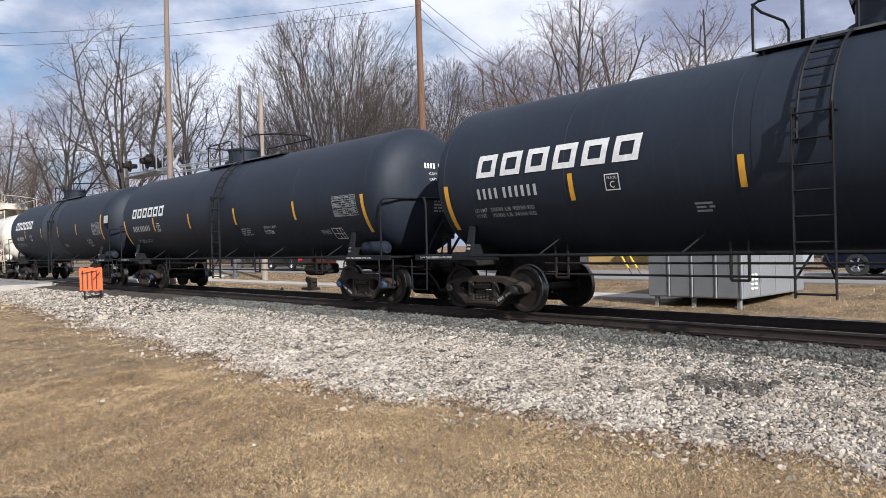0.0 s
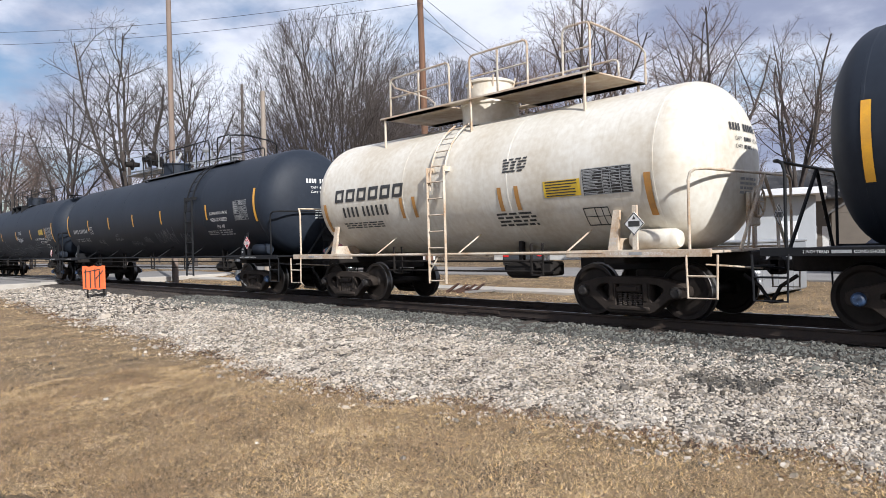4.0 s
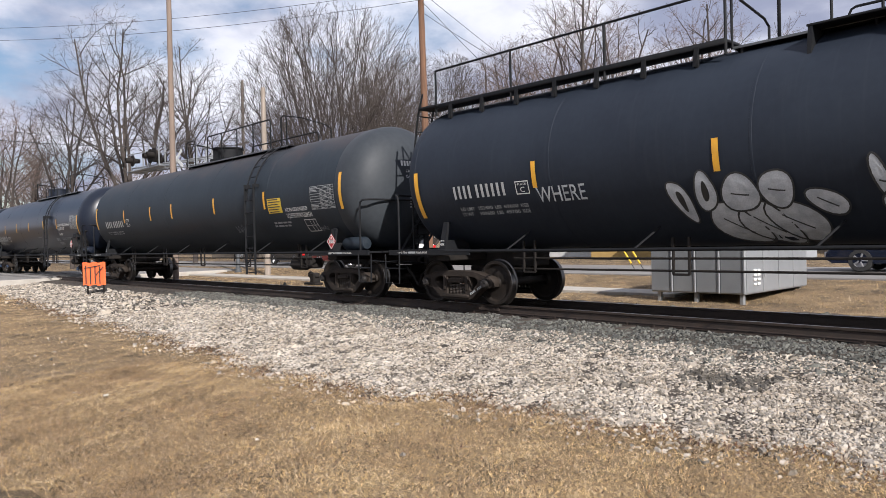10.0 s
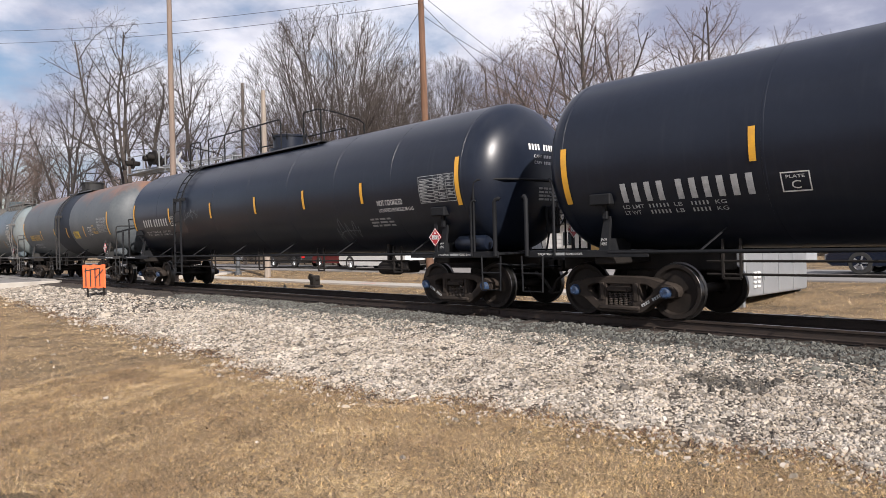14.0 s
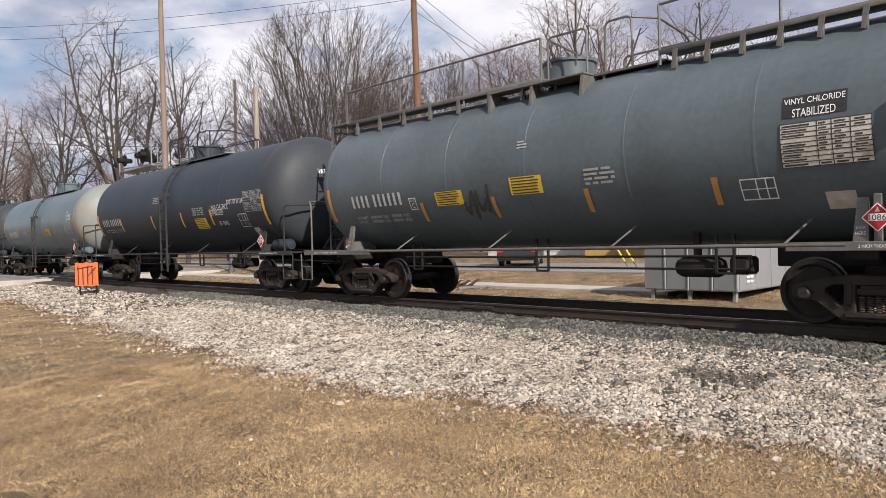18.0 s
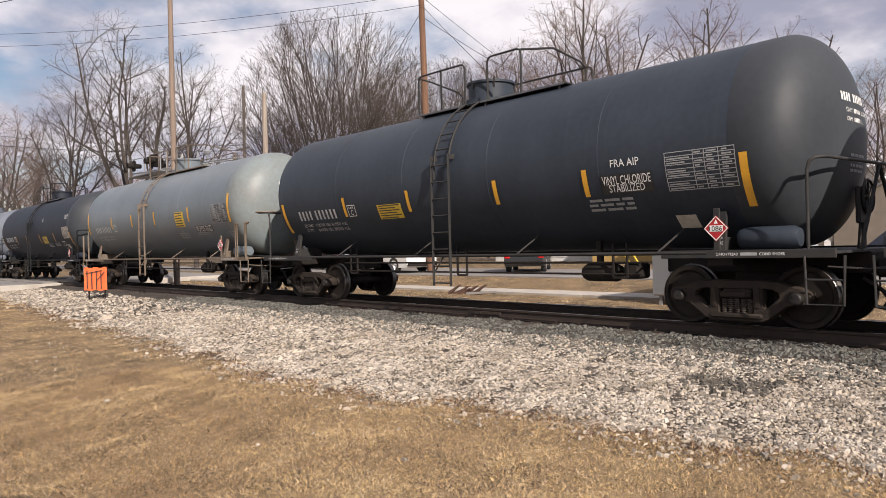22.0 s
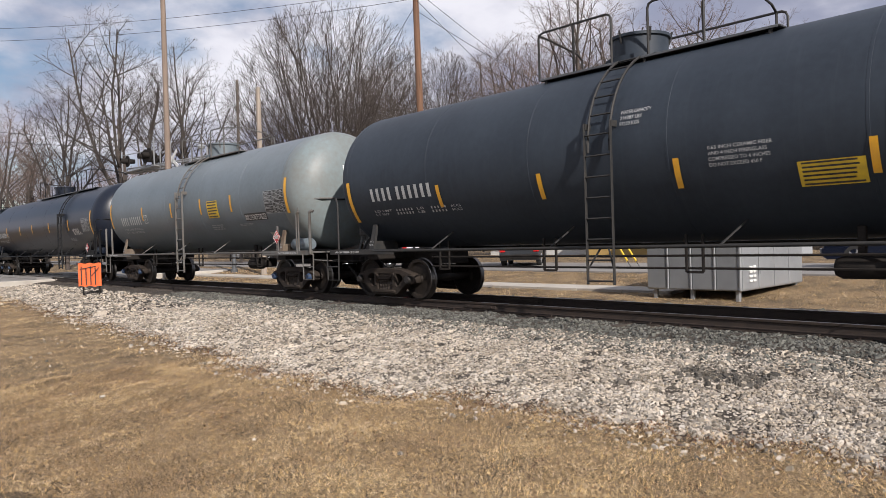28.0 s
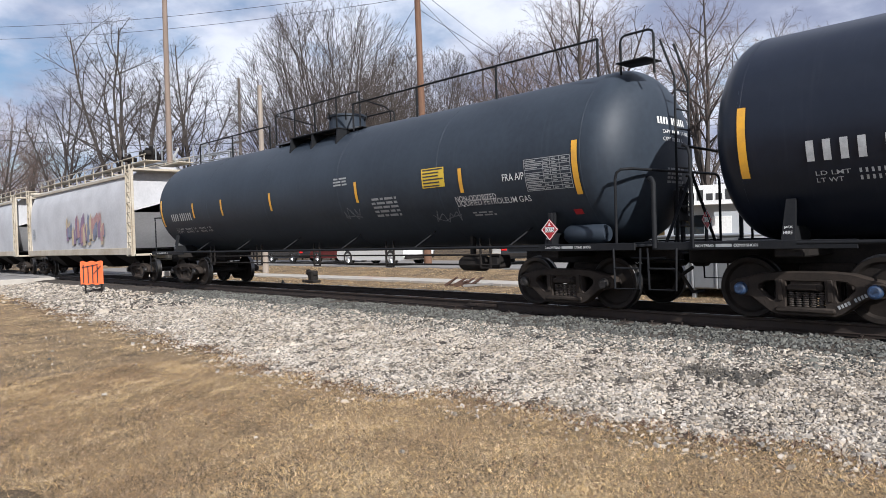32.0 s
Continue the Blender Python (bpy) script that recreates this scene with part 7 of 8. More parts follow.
PLANS = {
    "tall": dict(levels=4, kids=(10, 7, 5, 3), angle=(42, 44, 40, 38), share=(0.56, 0.58, 0.55, 0.6), rise=(0.05, 0.03, 0.02, 0.02), bend=(0.1, 0.13, 0.13, 0.12), thin=0.55, least=0.0085),
    "bush": dict(levels=4, kids=(9, 6, 5, 3), angle=(24, 27, 28, 28), share=(0.6, 0.6, 0.55, 0.6), rise=(0.075, 0.06, 0.05, 0.04), bend=(0.05, 0.07, 0.08, 0.08), thin=0.6, least=0.0085),
    "far": dict(levels=3, kids=(9, 7, 6), angle=(40, 40, 38, 38), share=(0.55, 0.6, 0.6), rise=(0.05, 0.03, 0.02, 0.02), bend=(0.09, 0.12, 0.12, 0.12), thin=0.55, least=0.014),
}
for plan in PLANS.values():
    plan["from"] = (0.22, 0.2, 0.15, 0.15)


def tree(label, at, height, rx, seed, style="tall", material=None, twigs=None, leaders=4, fork=0.22, lean=(0, 0)):
    """A bare tree: trunk, main limbs and a crown of fine twigs within a rounded outline."""
    rng = random.Random(seed)
    t = thing("tree", label, "tree", at, 0, "bare trees")
    trunk, wood, twig = Build(), Build(), Build()
    zf, r0 = height * fork, height * (0.0125 if style != "bush" else 0.024)
    mid = (lean[0], lean[1], height * (0.6 if style != "bush" else 0.52))
    rz = height - mid[2]
    cr = Crown(rng, mid, rx, rz if style == "bush" else rz * 1.0, zf, wood, twig)
    trunk.rod([(0, 0, -0.3), (0.03, 0.02, 0.3), (0.05, -0.04, zf * 0.5), (0.06, 0.03, zf)], r0, 9, False, r0 * 0.75)
    wide = {"tall": 0.85, "bush": 1.05, "far": 0.75}[style]
    for i in range(leaders):
        w = i * 2.4 + rng.uniform(-0.3, 0.3)
        o = wide * math.sqrt((i + 0.35) / leaders) * (rx / (0.42 * height)) * rng.uniform(0.85, 1.1)
        d = Vector((math.cos(w) * o, math.sin(w) * o, 1.0)).normalized()
        p = Vector((0.05 + 0.1 * math.cos(w), 0.1 * math.sin(w), zf * rng.uniform(0.78, 1.0) if style != "bush" else zf * rng.uniform(0.4, 1.0)))
        start = p if cr.reach(p, d) > 0 else p + d * max(0.0, (mid[2] - rz) - p.z + 0.6)
        free = cr.reach(start, d) + (start - p).length
        cr.limb(p, d, max(free, height * 0.35) * rng.uniform(0.84, 0.98), r0 * (0.7 if style != "bush" else 0.22) * rng.uniform(0.8, 1.1), 0, PLANS[style])
    part("trunk", trunk, material or BARK, t, smooth=0.9)
    part("branchwork", wood, material or BARK, t)
    part("crown", twig, twigs or TWIG, t)
    return t


def ray_at(px, dist):
    """The spot on the ground at an angle from the line of sight, px from -1 (left) to 1 (right), and a distance."""
    a = radians(180 - 42.65) - math.atan(px * 0.6125)
    return (dist * math.cos(a), dist * math.sin(a), -0.1)


tall1 = tree("tall bare tree with forked trunk and an open crown", ray_at(-0.70, 62), 20.6, 5.8, 21, leaders=6, lean=(-0.6, -0.6))
tall2 = tree("tall bare tree with a spreading open crown", ray_at(-0.56, 66), 19.6, 4.8, 24, leaders=5)
bush1 = tree("dense many-stemmed bare tree beyond the street", ray_at(-0.228, 50), 17.6, 7.9, 31, "bush", leaders=34, fork=0.1)
wide1 = tree("wide bare tree with pale reddish twigs", ray_at(0.34, 52), 19.0, 7.6, 41, "tall", BARK, TWIG_R, 9)
wide2 = tree("slender bare tree with pale reddish twigs", ray_at(0.60, 56), 19.6, 4.4, 43, "tall", BARK, TWIG_R, 6, 0.25)
far1 = tree("distant bare tree beyond the street", ray_at(-0.99, 76), 15.6, 4.6, 51, "far", BARK, TWIG_R, 5)
far2 = tree("distant bare tree beyond the street", ray_at(-0.42, 82), 13.0, 4.4, 52, "far", BARK, TWIG_R, 6, 0.16)


def again(src, px, dist, turn, scale=1.0):
    x, y, z = ray_at(px, dist)
    ob = copy_thing(src, pose(x, y, z, 0, 0, turn))
    ob.scale = (scale,) * 3
    return ob


again(wide1, 0.17, 60, 77, 0.96)
again(tall2, -0.837, 70, 200, 0.86)
again(bush1, -0.03, 57, 140, 0.93)
again(far1, -0.93, 90, 90, 0.95)
again(far2, -0.88, 92, 30, 1.0)
again(far1, -0.73, 95, 210, 0.85)
again(far2, -0.64, 98, 120, 0.9)
again(far1, -0.50, 92, 310, 0.75)
again(far2, -0.28, 96, 170, 0.8)
again(far1, 0.02, 85, 10, 0.85)
again(far2, 0.10, 76, 250, 0.9)
again(far1, 0.40, 90, 60, 0.9)
again(wide2, 0.80, 63, 40, 0.95)
again(far2, 0.70, 85, 20, 0.85)
again(wide1, 0.97, 68, 100, 0.82)
again(far1, 1.06, 88, 140, 1.0)
again(far2, 1.12, 80, 240, 1.0)
for i in range(20):
    again((far1, far2)[i % 2], -1.15 + 0.11 * i, 130 + 12 * math.sin(i * 2.2), 47 * i, 1.0 + 0.12 * math.sin(i * 1.7))

# ---------- poles and wires ----------
def pole(label, px, dist, height, r, material, lean=(0, 0), arms=()):
    x, y, z = ray_at(px, dist)
    p = thing("utility_pole", label, "utility pole", (x, y, z), 0)
    b = Build().rod([(lean[0] * k, lean[1] * k, height * k - (0.4 if k == 0 else 0)) for k in (0, 0.33, 0.66, 1.0)], r, 12, False, r * 0.72)
    part("shaft", b, material, p, smooth=0.8)
    for zz in arms:
        part("crossarm", Build().box(-1.1, 1.1, -0.06, 0.06, zz - 0.06, zz + 0.06, 0.01), material, p)
        for k in (-1.0, -0.4, 0.4, 1.0):
            part("insulator", Build().lathe([(zz + 0.05, 0.03), (zz + 0.1, 0.05), (zz + 0.16, 0.06), (zz + 0.2, 0.03), (zz + 0.2, 0)], 8, "z", (k, 0, 0)), ALU, p)
    return Vector((x, y, z))


pA = pole("tan timber utility pole", -0.605, 38, 16, 0.155, POLE_T, (-0.12, 0.1))
pB = pole("weathered brown timber utility pole", -0.030, 36.5, 15, 0.2, POLE_B, (-0.35, 0.1))
pC = pole("thin grey timber utility pole", -0.447, 60, 14.6, 0.15, POLE_G, (0.3, 0), (9.6,))
pD = pole("short pale timber post", -0.397, 40, 9.9, 0.17, POLE_W)
pE = pole("thin grey timber utility pole", -0.712, 70, 13, 0.15, POLE_G)


def wire(a, c, sag, r=0.013):
    a, c = Vector(a), Vector(c)
    pts = [a.lerp(c, i / 14) - Vector((0, 0, sag * 4 * (i / 14) * (1 - i / 14))) for i in range(15)]
    thing("overhead_wire", "thin dark overhead cable between poles", "cable", (0, 0, 0), 0, "overhead cables", Build().rod(pts, r, 4), CABLE)


up = lambda p, z: p + Vector((0, 0, z))
westA, westB = Vector(ray_at(-1.3, 60)), Vector(ray_at(-1.25, 48))
wire(up(westB, 15.2), up(pA, 15.3), 0.5, 0.018)
wire(up(westB, 14.0), up(pA, 15.8), 0.3, 0.018)
wire(up(westA, 16.2), up(pB, 14.2), 0.8, 0.012)
wire(up(westA, 15.4), up(pB, 13.6), 0.8, 0.012)
wire(up(westA, 9.8), up(pC, 9.5), 0.6, 0.03)
wire(up(westA, 10.6), up(pC, 9.9), 0.6, 0.018)
wire(up(pC, 9.5), up(Vector(ray_at(1.2, 62)), 9.8), 0.8, 0.02)
wire(up(pB, 12.9), up(Vector(ray_at(0.5, 30)), 5.0), 0.3, 0.013)
wire(up(pB, 13.4), up(Vector(ray_at(0.35, 60)), 7.0), 0.3, 0.013)
wire(up(pB, 13.5), up(Vector(ray_at(-0.25, 62)), 9.5), 0.2, 0.014)
wire(up(pB, 13.9), up(Vector(ray_at(0.45, 62)), 8.0), 0.3, 0.013)

# ---------- crossing signal ----------
def crossing_signal():
    """Mast, a long two-chord arm over the road, lamp frames and a crossbuck on the arm."""
    s = thing("crossing_signal", "silver cantilever level crossing signal with dark lamps and a white crossbuck", "crossing signal", (-39.6, 20.0, -0.3), 0)
    G = ALU
    part("mast", Build().lathe([(0, 0.2), (0.3, 0.2), (0.32, 0.13), (7.3, 0.12), (7.32, 0)], 16), GALV, s, smooth=0.6)
    b = Build()
    for y in (-0.28, 0.28):
        b.rod([(0.3, y, 7.1), (-15.9, y, 7.62)], 0.05, 6)
        b.rod([(0.3, y, 6.7), (-15.9, y, 7.34)], 0.035, 6)
    for i in range(14):
        x = 0.2 - 1.24 * i
        z = 7.1 - 0.0321 * (x - 0.3)
        b.rod([(x, -0.28, z), (x, 0.28, z)], 0.03, 5)
        b.rod([(x, -0.28, z - 0.38), (x, -0.28, z)], 0.03, 5)
        b.rod([(x, 0.28, z - 0.38), (x, 0.28, z)], 0.03, 5)
    part("arm", b, G, s)
    # walkway frame round the lamps
    b = Build()
    b.box(-16.2, -9.9, -0.6, 0.6, 7.28, 7.36, 0.02)
    for x in (-16.0, -11.8, -9.95):
        for y in (-0.58, 0.58):
            b.rod([(x, y, 7.3), (x, y, 9.1 if x > -15 else 8.9)], 0.05, 6)
    for y in (-0.58, 0.58):
        b.rod([(-16.0, y, 8.6), (-9.95, y, 8.4)], 0.035, 6)
    part("walkway", b, G, s)
    for x, y, r in ((-14.6, -0.7, 0.42), (-12.9, 0.6, 0.42), (-11.2, -0.7, 0.5), (-10.4, -0.75, 0.5)):
        lamp = part("lamp", Build().lathe([(-0.03, 0), (-0.03, r), (0.03, r), (0.06, 0.2), (0.5, 0.16), (0.52, 0)], 20, "y", (x, y, 8.05)), IRON, s, smooth=0.6)
        part("lens", Build().lathe([(-0.07, 0.0), (-0.065, 0.1), (-0.04, 0.16)], 14, "y", (x, y, 8.05)), REDLENS, lamp)
        part("visor", Build().lathe([(-0.5, 0.19), (-0.03, 0.2), (-0.03, 0.18), (-0.5, 0.17)], 16, "y", (x, y, 8.05)), IRON, lamp)
    for k in (-1, 1):
        part("crossbuck_blade", Build().beam((-7.4 - 0.85 * k, 6.95), (-7.4 + 0.85 * k, 8.0), 0.24, 0.24, -0.42 - 0.02 * k, -0.4 - 0.02 * k), WHITE, s)
    for x in (-4.6, -3.2, -2.4):
        part("arm_post", Build().rod([(x, -0.3, 6.9), (x, -0.3, 8.0 - 0.3 * (x > -3))], 0.06, 6), G, s)
    part("bell", Build().lathe([(7.7, 0.0), (7.72, 0.2), (7.85, 0.24), (8.0, 0.12), (8.02, 0.0)], 16, "z", (-3.2, -0.3, 0)), ALU, s, smooth=0.6)


crossing_signal()


def guy_marker(x):
    g = thing("guy_wire", "slanting guy cable in a bright yellow sleeve", "guy wire", (x, 25.0, -0.05), 0, "guy cables")
    part("cable", Build().rod([(0, 0, 0), (-9.9, 6.8, 8.0)], 0.015, 5), CABLE, g)
    part("sleeve", Build().rod([(-0.37, 0.255, 0.3), (-2.97, 2.04, 2.4)], 0.04, 8), YELPIPE, g, smooth=0.8)


guy_marker(-15.9)
guy_marker(-15.5)

# ---------- street beyond the track ----------
def paintcar(n, c):
    return mat(n, c, 0.25, 0.1, tuple(0.85 * k for k in c), 2, 40, 0.3, coat=0.6)


RUBBER = mat("tyre rubber", (0.02, 0.02, 0.02), 0.8, 0, (0.035, 0.034, 0.033), 8, 50)
RIM = mat("silver wheel rim", (0.5, 0.5, 0.52), 0.3, 0.8, None, 8, 50)


def vehicle(name, label, at, turn, paint, length, width, body_h, roof_h, wb, r=0.36, rear=0.92, tail=False):
    """A road vehicle with a rounded body, glazed cabin, four wheels and lamps; it points along x."""
    c = thing(name, label, "car", at, turn, "parked vehicles")
    hl, w = length / 2, width / 2
    side = [(-hl, 0.45), (-hl + 0.04, body_h - 0.1), (-hl + 0.12, body_h), (hl * 0.45, body_h), (hl - 0.25, body_h - 0.14), (hl - 0.03, body_h - 0.38), (hl, 0.42), (hl - 0.2, 0.28), (-hl + 0.2, 0.28)]
    b = Build()
    for k, y in enumerate((-w, -w + 0.08, w - 0.08, w)):
        q = 0.05 if k in (0, 3) else 0.0
        b.v += [(x * (1 - q * 0.4), y, z - (q if z > 0.8 else 0)) for x, z in side]
    n = len(side)
    for k in range(3):
        b.f += [(k * n + i, k * n + (i + 1) % n, (k + 1) * n + (i + 1) % n, (k + 1) * n + i) for i in range(n)]
    b.f += [tuple(range(n)), tuple(range(4 * n - 1, 3 * n - 1, -1))]
    b.mi = [0] * len(b.f)
    part("body", b, paint, c, smooth=0.5)
    cab = [(-hl * rear, body_h - 0.02), (-hl * rear + 0.18, roof_h), (hl * 0.22, roof_h), (hl * 0.52, body_h - 0.02)]
    b = Build()
    for y, q in ((-w + 0.06, 0), (-w + 0.2, 1), (w - 0.2, 1), (w - 0.06, 0)):
        b.v += [(x, y if z < roof_h else y * (1 if q else 0.88), z) for x, z in cab]
    for k in range(3):
        b.f += [(k * 4 + i, k * 4 + (i + 1) % 4, (k + 1) * 4 + (i + 1) % 4, (k + 1) * 4 + i) for i in range(4)]
    b.f += [(0, 1, 2, 3), (15, 14, 13, 12)]
    b.mi = [0] * len(b.f)
    part("cabin", b, paint, c)
    for y in (-1, 1):
        for x0, x1 in ((-hl * rear + 0.28, -hl * 0.38), (-hl * 0.34, hl * 0.02), (hl * 0.06, hl * 0.3)):
            z0, z1 = body_h + 0.02, roof_h - 0.1
            g = Build().add([(x0, y * (w - 0.05), z0), (x1 + 0.1, y * (w - 0.05), z0), (x1, y * (w - 0.11), z1), (x0 + 0.05, y * (w - 0.11), z1)], [(0, 1, 2, 3)])
            part("window", g, DARKGLASS, c)
    g = Build().add([(-hl * rear - 0.012, -w + 0.25, body_h + 0.04), (-hl * rear - 0.012, w - 0.25, body_h + 0.04), (-hl * rear + 0.15, w - 0.3, roof_h - 0.06), (-hl * rear + 0.15, -w + 0.3, roof_h - 0.06)], [(0, 1, 2, 3)])
    part("rear_window", g, DARKGLASS, c)
    for y in (-1, 1):
        part("tail_lamp", Build().box(-hl - 0.012, -hl + 0.05, *sorted((y * (w - 0.28), y * (w - 0.02))), body_h - 0.34, body_h - 0.06, 0.02), REDLENS, c)
        part("head_lamp", Build().box(hl - 0.08, hl + 0.01, *sorted((y * (w - 0.4), y * (w - 0.05))), body_h - 0.5, body_h - 0.34, 0.02), RIM, c)
    part("bumper", Build().box(-hl - 0.05, -hl + 0.1, -w + 0.05, w - 0.05, 0.35, 0.55, 0.03), IRON, c)
    for x in (-wb / 2, wb / 2):
        for y in (-1, 1):
            tyre = part("wheel", Build().lathe([(-0.11, r * 0.62), (-0.11, r * 0.93), (-0.07, r), (0.07, r), (0.11, r * 0.93), (0.11, r * 0.62)], 24, "y"), RUBBER, c, smooth=0.7)
            tyre.location = (x, y * (w - 0.1), r)
            g = Build().lathe([(-0.1, r * 0.63), (-0.06, r * 0.55), (-0.06, 0.0)], 20, "y")
            for k in range(5):
                a = k * 1.2566
                g.rod([(0.05 * math.cos(a), -0.09, 0.05 * math.sin(a)), (r * 0.6 * math.cos(a), -0.1, r * 0.6 * math.sin(a))], 0.035, 5)
            rim = part("rim", g, RIM, tyre)
            rim.matrix_basis = pose(0, 0, 0, 0, 0, 0 if y < 0 else 180)
    return c


vehicle("van", "long white passenger van parked by the street", (-30.5, 23.9, 0.0), 180, paintcar("white van paint", (0.75, 0.75, 0.73)), 5.9, 2.0, 1.2, 2.15, 3.7, 0.41)
vehicle("suv", "dark grey utility vehicle with red tail lamps", (-23.2, 27.0, 0.0), 125, paintcar("dark grey car paint", (0.03, 0.033, 0.037)), 4.6, 1.85, 1.0, 1.7, 2.7)
vehicle("car", "dark blue estate car parked at the kerb", (-6.6, 26.8, 0.0), 180, paintcar("dark blue car paint", (0.006, 0.01, 0.024)), 5.2, 1.9, 1.0, 1.65, 3.0, 0.38)
vehicle("car", "dark red car parked behind the van", (-38.2, 26.5, 0.0), 180, paintcar("dark red car paint", (0.13, 0.02, 0.018)), 4.6, 1.8, 0.95, 1.5, 2.7)
vehicle("car", "black car parked along the street", (-43.5, 26.2, 0.0), 180, paintcar("black car paint", (0.02, 0.02, 0.022)), 4.6, 1.8, 0.95, 1.5, 2.7)

SIDING_W = mat("white clapboard", (0.72, 0.72, 0.70), 0.7, 0, (0.6, 0.6, 0.58), 1.5, 30, 0.4)
SIDING_G = mat("grey metal cladding", (0.40, 0.42, 0.44), 0.6, 0, (0.32, 0.34, 0.36), 1.2, 30, 0.4)
SIDING_T = mat("tan clapboard", (0.14, 0.118, 0.095), 0.8, 0, (0.1, 0.085, 0.07), 1.5, 30, 0.4)
SIDING_Y = mat("yellow ochre wall paint", (0.55, 0.38, 0.14), 0.8, 0, (0.45, 0.3, 0.11), 1.5, 30, 0.4)
SHINGLE = mat("grey roof shingles", (0.12, 0.115, 0.11), 0.9, 0, (0.08, 0.077, 0.075), 2, 30, 0.5, 0.4, 20)
ROOF_W = mat("white metal roof", (0.68, 0.69, 0.70), 0.5, 0, (0.6, 0.61, 0.62), 2, 30)


def house(name, label, at, turn, w, d, h, roof_h, wall, roof, boards=9, windows=3, over=0.35, door=True):
    """A gabled house: boarded walls, roof slabs, windows and a door on the street side (-y)."""
    c = thing(name, label, "building", at, turn)
    part("wall", Build().box(-w / 2, w / 2, 0, d, -0.3, h, 0.02), wall, c)
    for i in range(boards):
        z = h * i / boards
        part("board", Build().add([(-w / 2, -0.03, z), (w / 2, -0.03, z), (w / 2, -0.008, z + h / boards), (-w / 2, -0.008, z + h / boards), (w / 2, 0.0, z), (-w / 2, 0.0, z)], [(0, 1, 2, 3), (0, 5, 4, 1)]), wall, c)
    if roof_h > 0.4:
        b = Build()
        for s in (-1, 1):
            y0, y1 = (-over, d / 2) if s < 0 else (d + over, d / 2)
            z0 = h - over * roof_h / (d / 2)
            b.add([(-w / 2 - over, y0, z0), (w / 2 + over, y0, z0), (w / 2 + over, y1, h + roof_h), (-w / 2 - over, y1, h + roof_h),
                   (-w / 2 - over, y0, z0 + 0.15), (w / 2 + over, y0, z0 + 0.15), (w / 2 + over, y1, h + roof_h + 0.15), (-w / 2 - over, y1, h + roof_h + 0.15)],
                  [(0, 1, 2, 3), (7, 6, 5, 4), (0, 4, 5, 1), (1, 5, 6, 2), (2, 6, 7, 3), (3, 7, 4, 0)])
        part("roof", b, roof, c)
        for s in (-1, 1):
            x = s * w / 2
            part("gable", Build().add([(x, 0, h), (x, d, h), (x, d / 2, h + roof_h), (x - s * 0.1, 0, h), (x - s * 0.1, d, h), (x - s * 0.1, d / 2, h + roof_h)], [(0, 1, 2), (5, 4, 3), (0, 3, 4, 1), (1, 4, 5, 2), (2, 5, 3, 0)]), wall, c)
    else:
        part("roof", Build().box(-w / 2 - over, w / 2 + over, -over * 2.2, d + over, h, h + 0.35, 0.03), roof, c)
    for i in range(windows):
        x = -w / 2 + w * (i + 0.5) / windows
        wd = part("window", Build().box(x - 0.5, x + 0.5, -0.06, 0.0, 0.95, 2.1, 0.01), WHITE, c)
        for k in (-1, 1):
            part("pane", Build().box(x + k * 0.23 - 0.2, x + k * 0.23 + 0.2, -0.07, -0.058, 1.03, 2.02, 0.004), DARKGLASS, wd)
    if door:
        part("door", Build().box(w * 0.1, w * 0.1 + 0.95, -0.05, 0.0, 0, 2.05, 0.01), WHITE, c)
    return c


shop = house("shop", "grey flat-roofed shop with a white sign board over its front", (-17.68, 37.73, -0.05), 20, 7.4, 8, 3.4, 0.0, SIDING_G, ROOF_W, 1, 0, 0.5, False)
part("sign_board", Build().box(-3.5, 0.3, -1.22, -1.12, 2.7, 3.75, 0.02), WHITE, shop)
b = Build()
for i in range(7):
    b.box(-3.2 + 0.47 * i, -3.2 + 0.47 * i + 0.33, -1.235, -1.222, 2.95, 3.3 if i % 3 else 3.5, 0.003)
part("sign_bars", b, INK, shop)
part("door", Build().box(-1.2, -0.2, -0.05, 0.0, 0, 2.1, 0.01), WHITE, shop)
part("shop_window", Build().box(-3.2, -1.6, -0.05, 0.0, 0.7, 2.2, 0.01), DARKGLASS, shop)
part("door", Build().box(1.9, 2.85, -0.06, -0.03, 0.0, 2.1, 0.01), ROOF_W, shop)
part("front_panel", Build().box(0.9, 3.66, -0.035, 0.0, 0.0, 3.35, 0.01), SIDING_G, shop)
house("bungalow", "long white clapboard bungalow", (-33, 43, -0.05), 0, 15, 7, 2.7, 1.4, SIDING_W, SHINGLE, 9, 5)
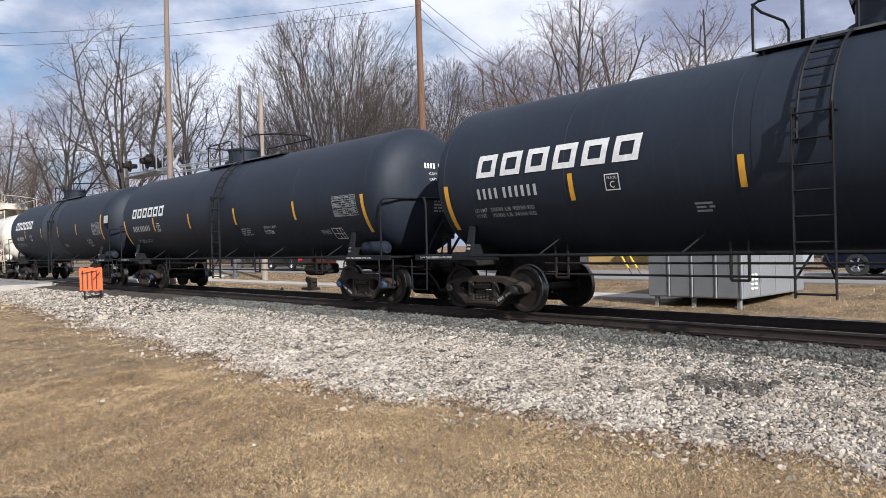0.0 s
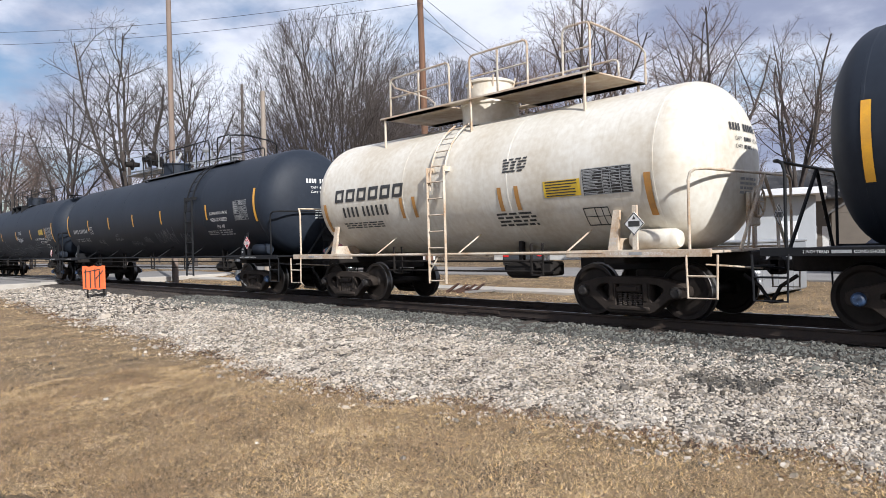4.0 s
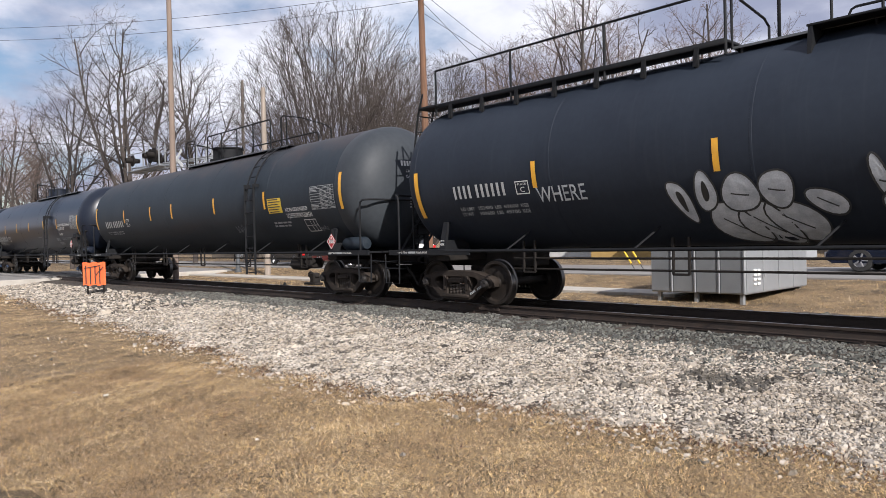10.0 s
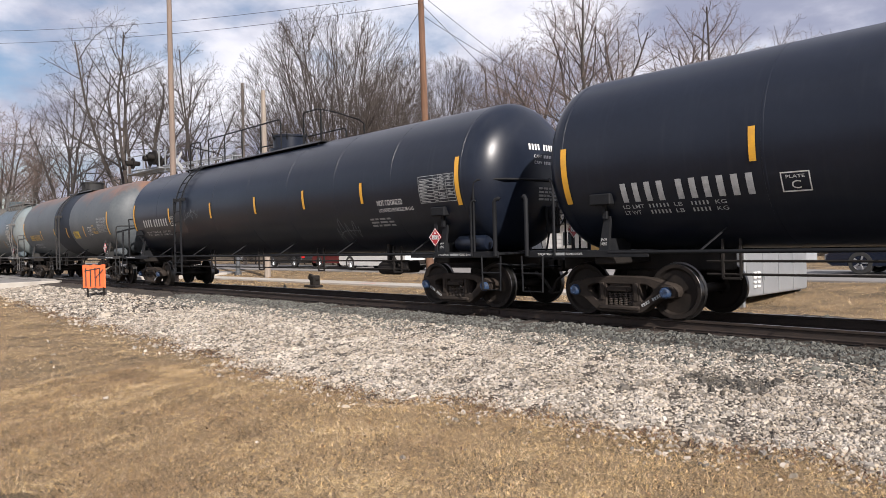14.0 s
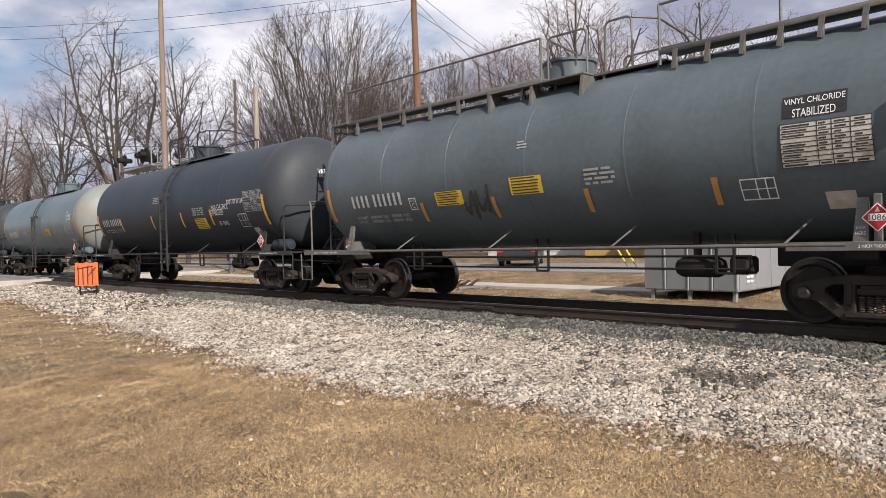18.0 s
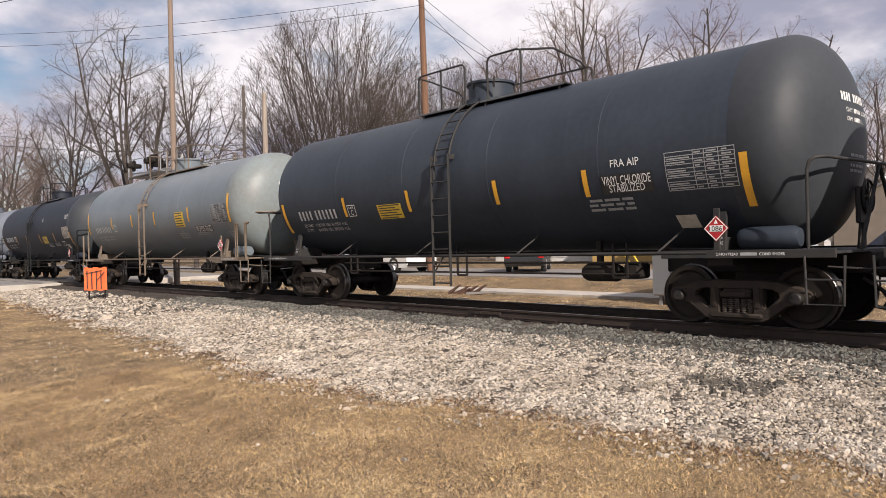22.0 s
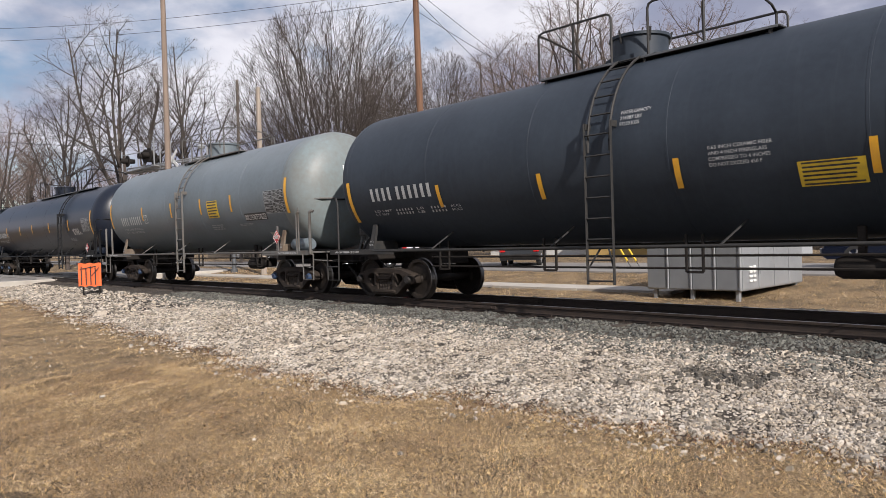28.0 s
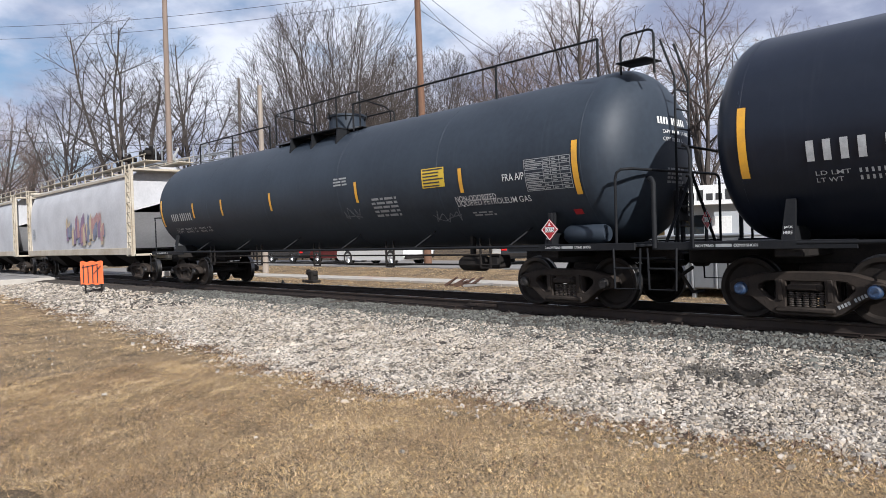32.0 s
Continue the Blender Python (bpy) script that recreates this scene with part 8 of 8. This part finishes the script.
house("house", "tan clapboard house with a low shingle gable", (-18.4, 53, -0.05), -70, 9, 7, 2.7, 2.3, SIDING_T, SHINGLE, 9, 3)
house("house", "tan clapboard house under bare trees", (-24.5, 66, -0.05), 10, 9, 8, 4.6, 2.6, SIDING_T, SHINGLE, 14, 3)
house("garage", "yellow ochre garage wall by the street", (-27.0, 42, -0.05), 0, 6.5, 6, 1.75, 0.0, SIDING_Y, SHINGLE, 1, 0, 0.3, False)
house("house", "white clapboard house far down the street", (-62, 44, -0.05), 0, 9, 8, 4.0, 2.2, SIDING_W, SHINGLE, 12, 3)
house("house", "tan clapboard house far down the street", (-80, 40, -0.05), 10, 9, 8, 3.4, 2.2, SIDING_T, SHINGLE, 12, 3)


def fence():
    f = thing("metal_fence", "black metal railing fence along the street", "fence", (-62, 31.0, -0.05), 0)
    for i in range(14):
        part("post", Build().box(2 * i - 0.04, 2 * i + 0.04, -0.04, 0.04, 0, 1.3, 0.006), IRON, f)
    for z in (0.2, 1.15):
        part("bar", Build().box(0, 26, -0.02, 0.02, z, z + 0.05, 0.006), IRON, f)
    b = Build()
    for i in range(180):
        b.box(0.14 * i, 0.14 * i + 0.02, -0.01, 0.01, 0.2, 1.15, 0.002)
    tagged(part("picket", b, IRON, f), kind="stuff")


fence()


# ---------- motions ----------
def run(t):
    """How far the train has come at t seconds."""
    k = t / 32
    return POLY[0] * k + POLY[1] * k ** 2 + POLY[2] * k ** 3 + POLY[3] * k ** 4


def motions():
    for car, x0 in CARS:
        walk(car, [(t, pose(x0 + run(t), TRACK_Y, 0)) for t in range(0, 33)])
    # the wheels roll with the train while their car is near
    for w, u, x0 in WHEELS:
        seen = [i for i in range(0, 961) if -75 < x0 + run(i / 30) < 14] or [0, 1]
        steps = sorted({0, 960, *range(max(0, seen[0] - 1), min(960, seen[-1] + 1) + 1)})
        a0 = run(steps[1] / 30)
        a1 = run(steps[-2] / 30)
        turn = lambda i: math.degrees((min(max(run(i / 30), a0), a1) - a0) / WR)
        walk(w, [(i / 30, pose(u, 0, WR, 0, turn(i) % 360, 0)) for i in steps])


motions()
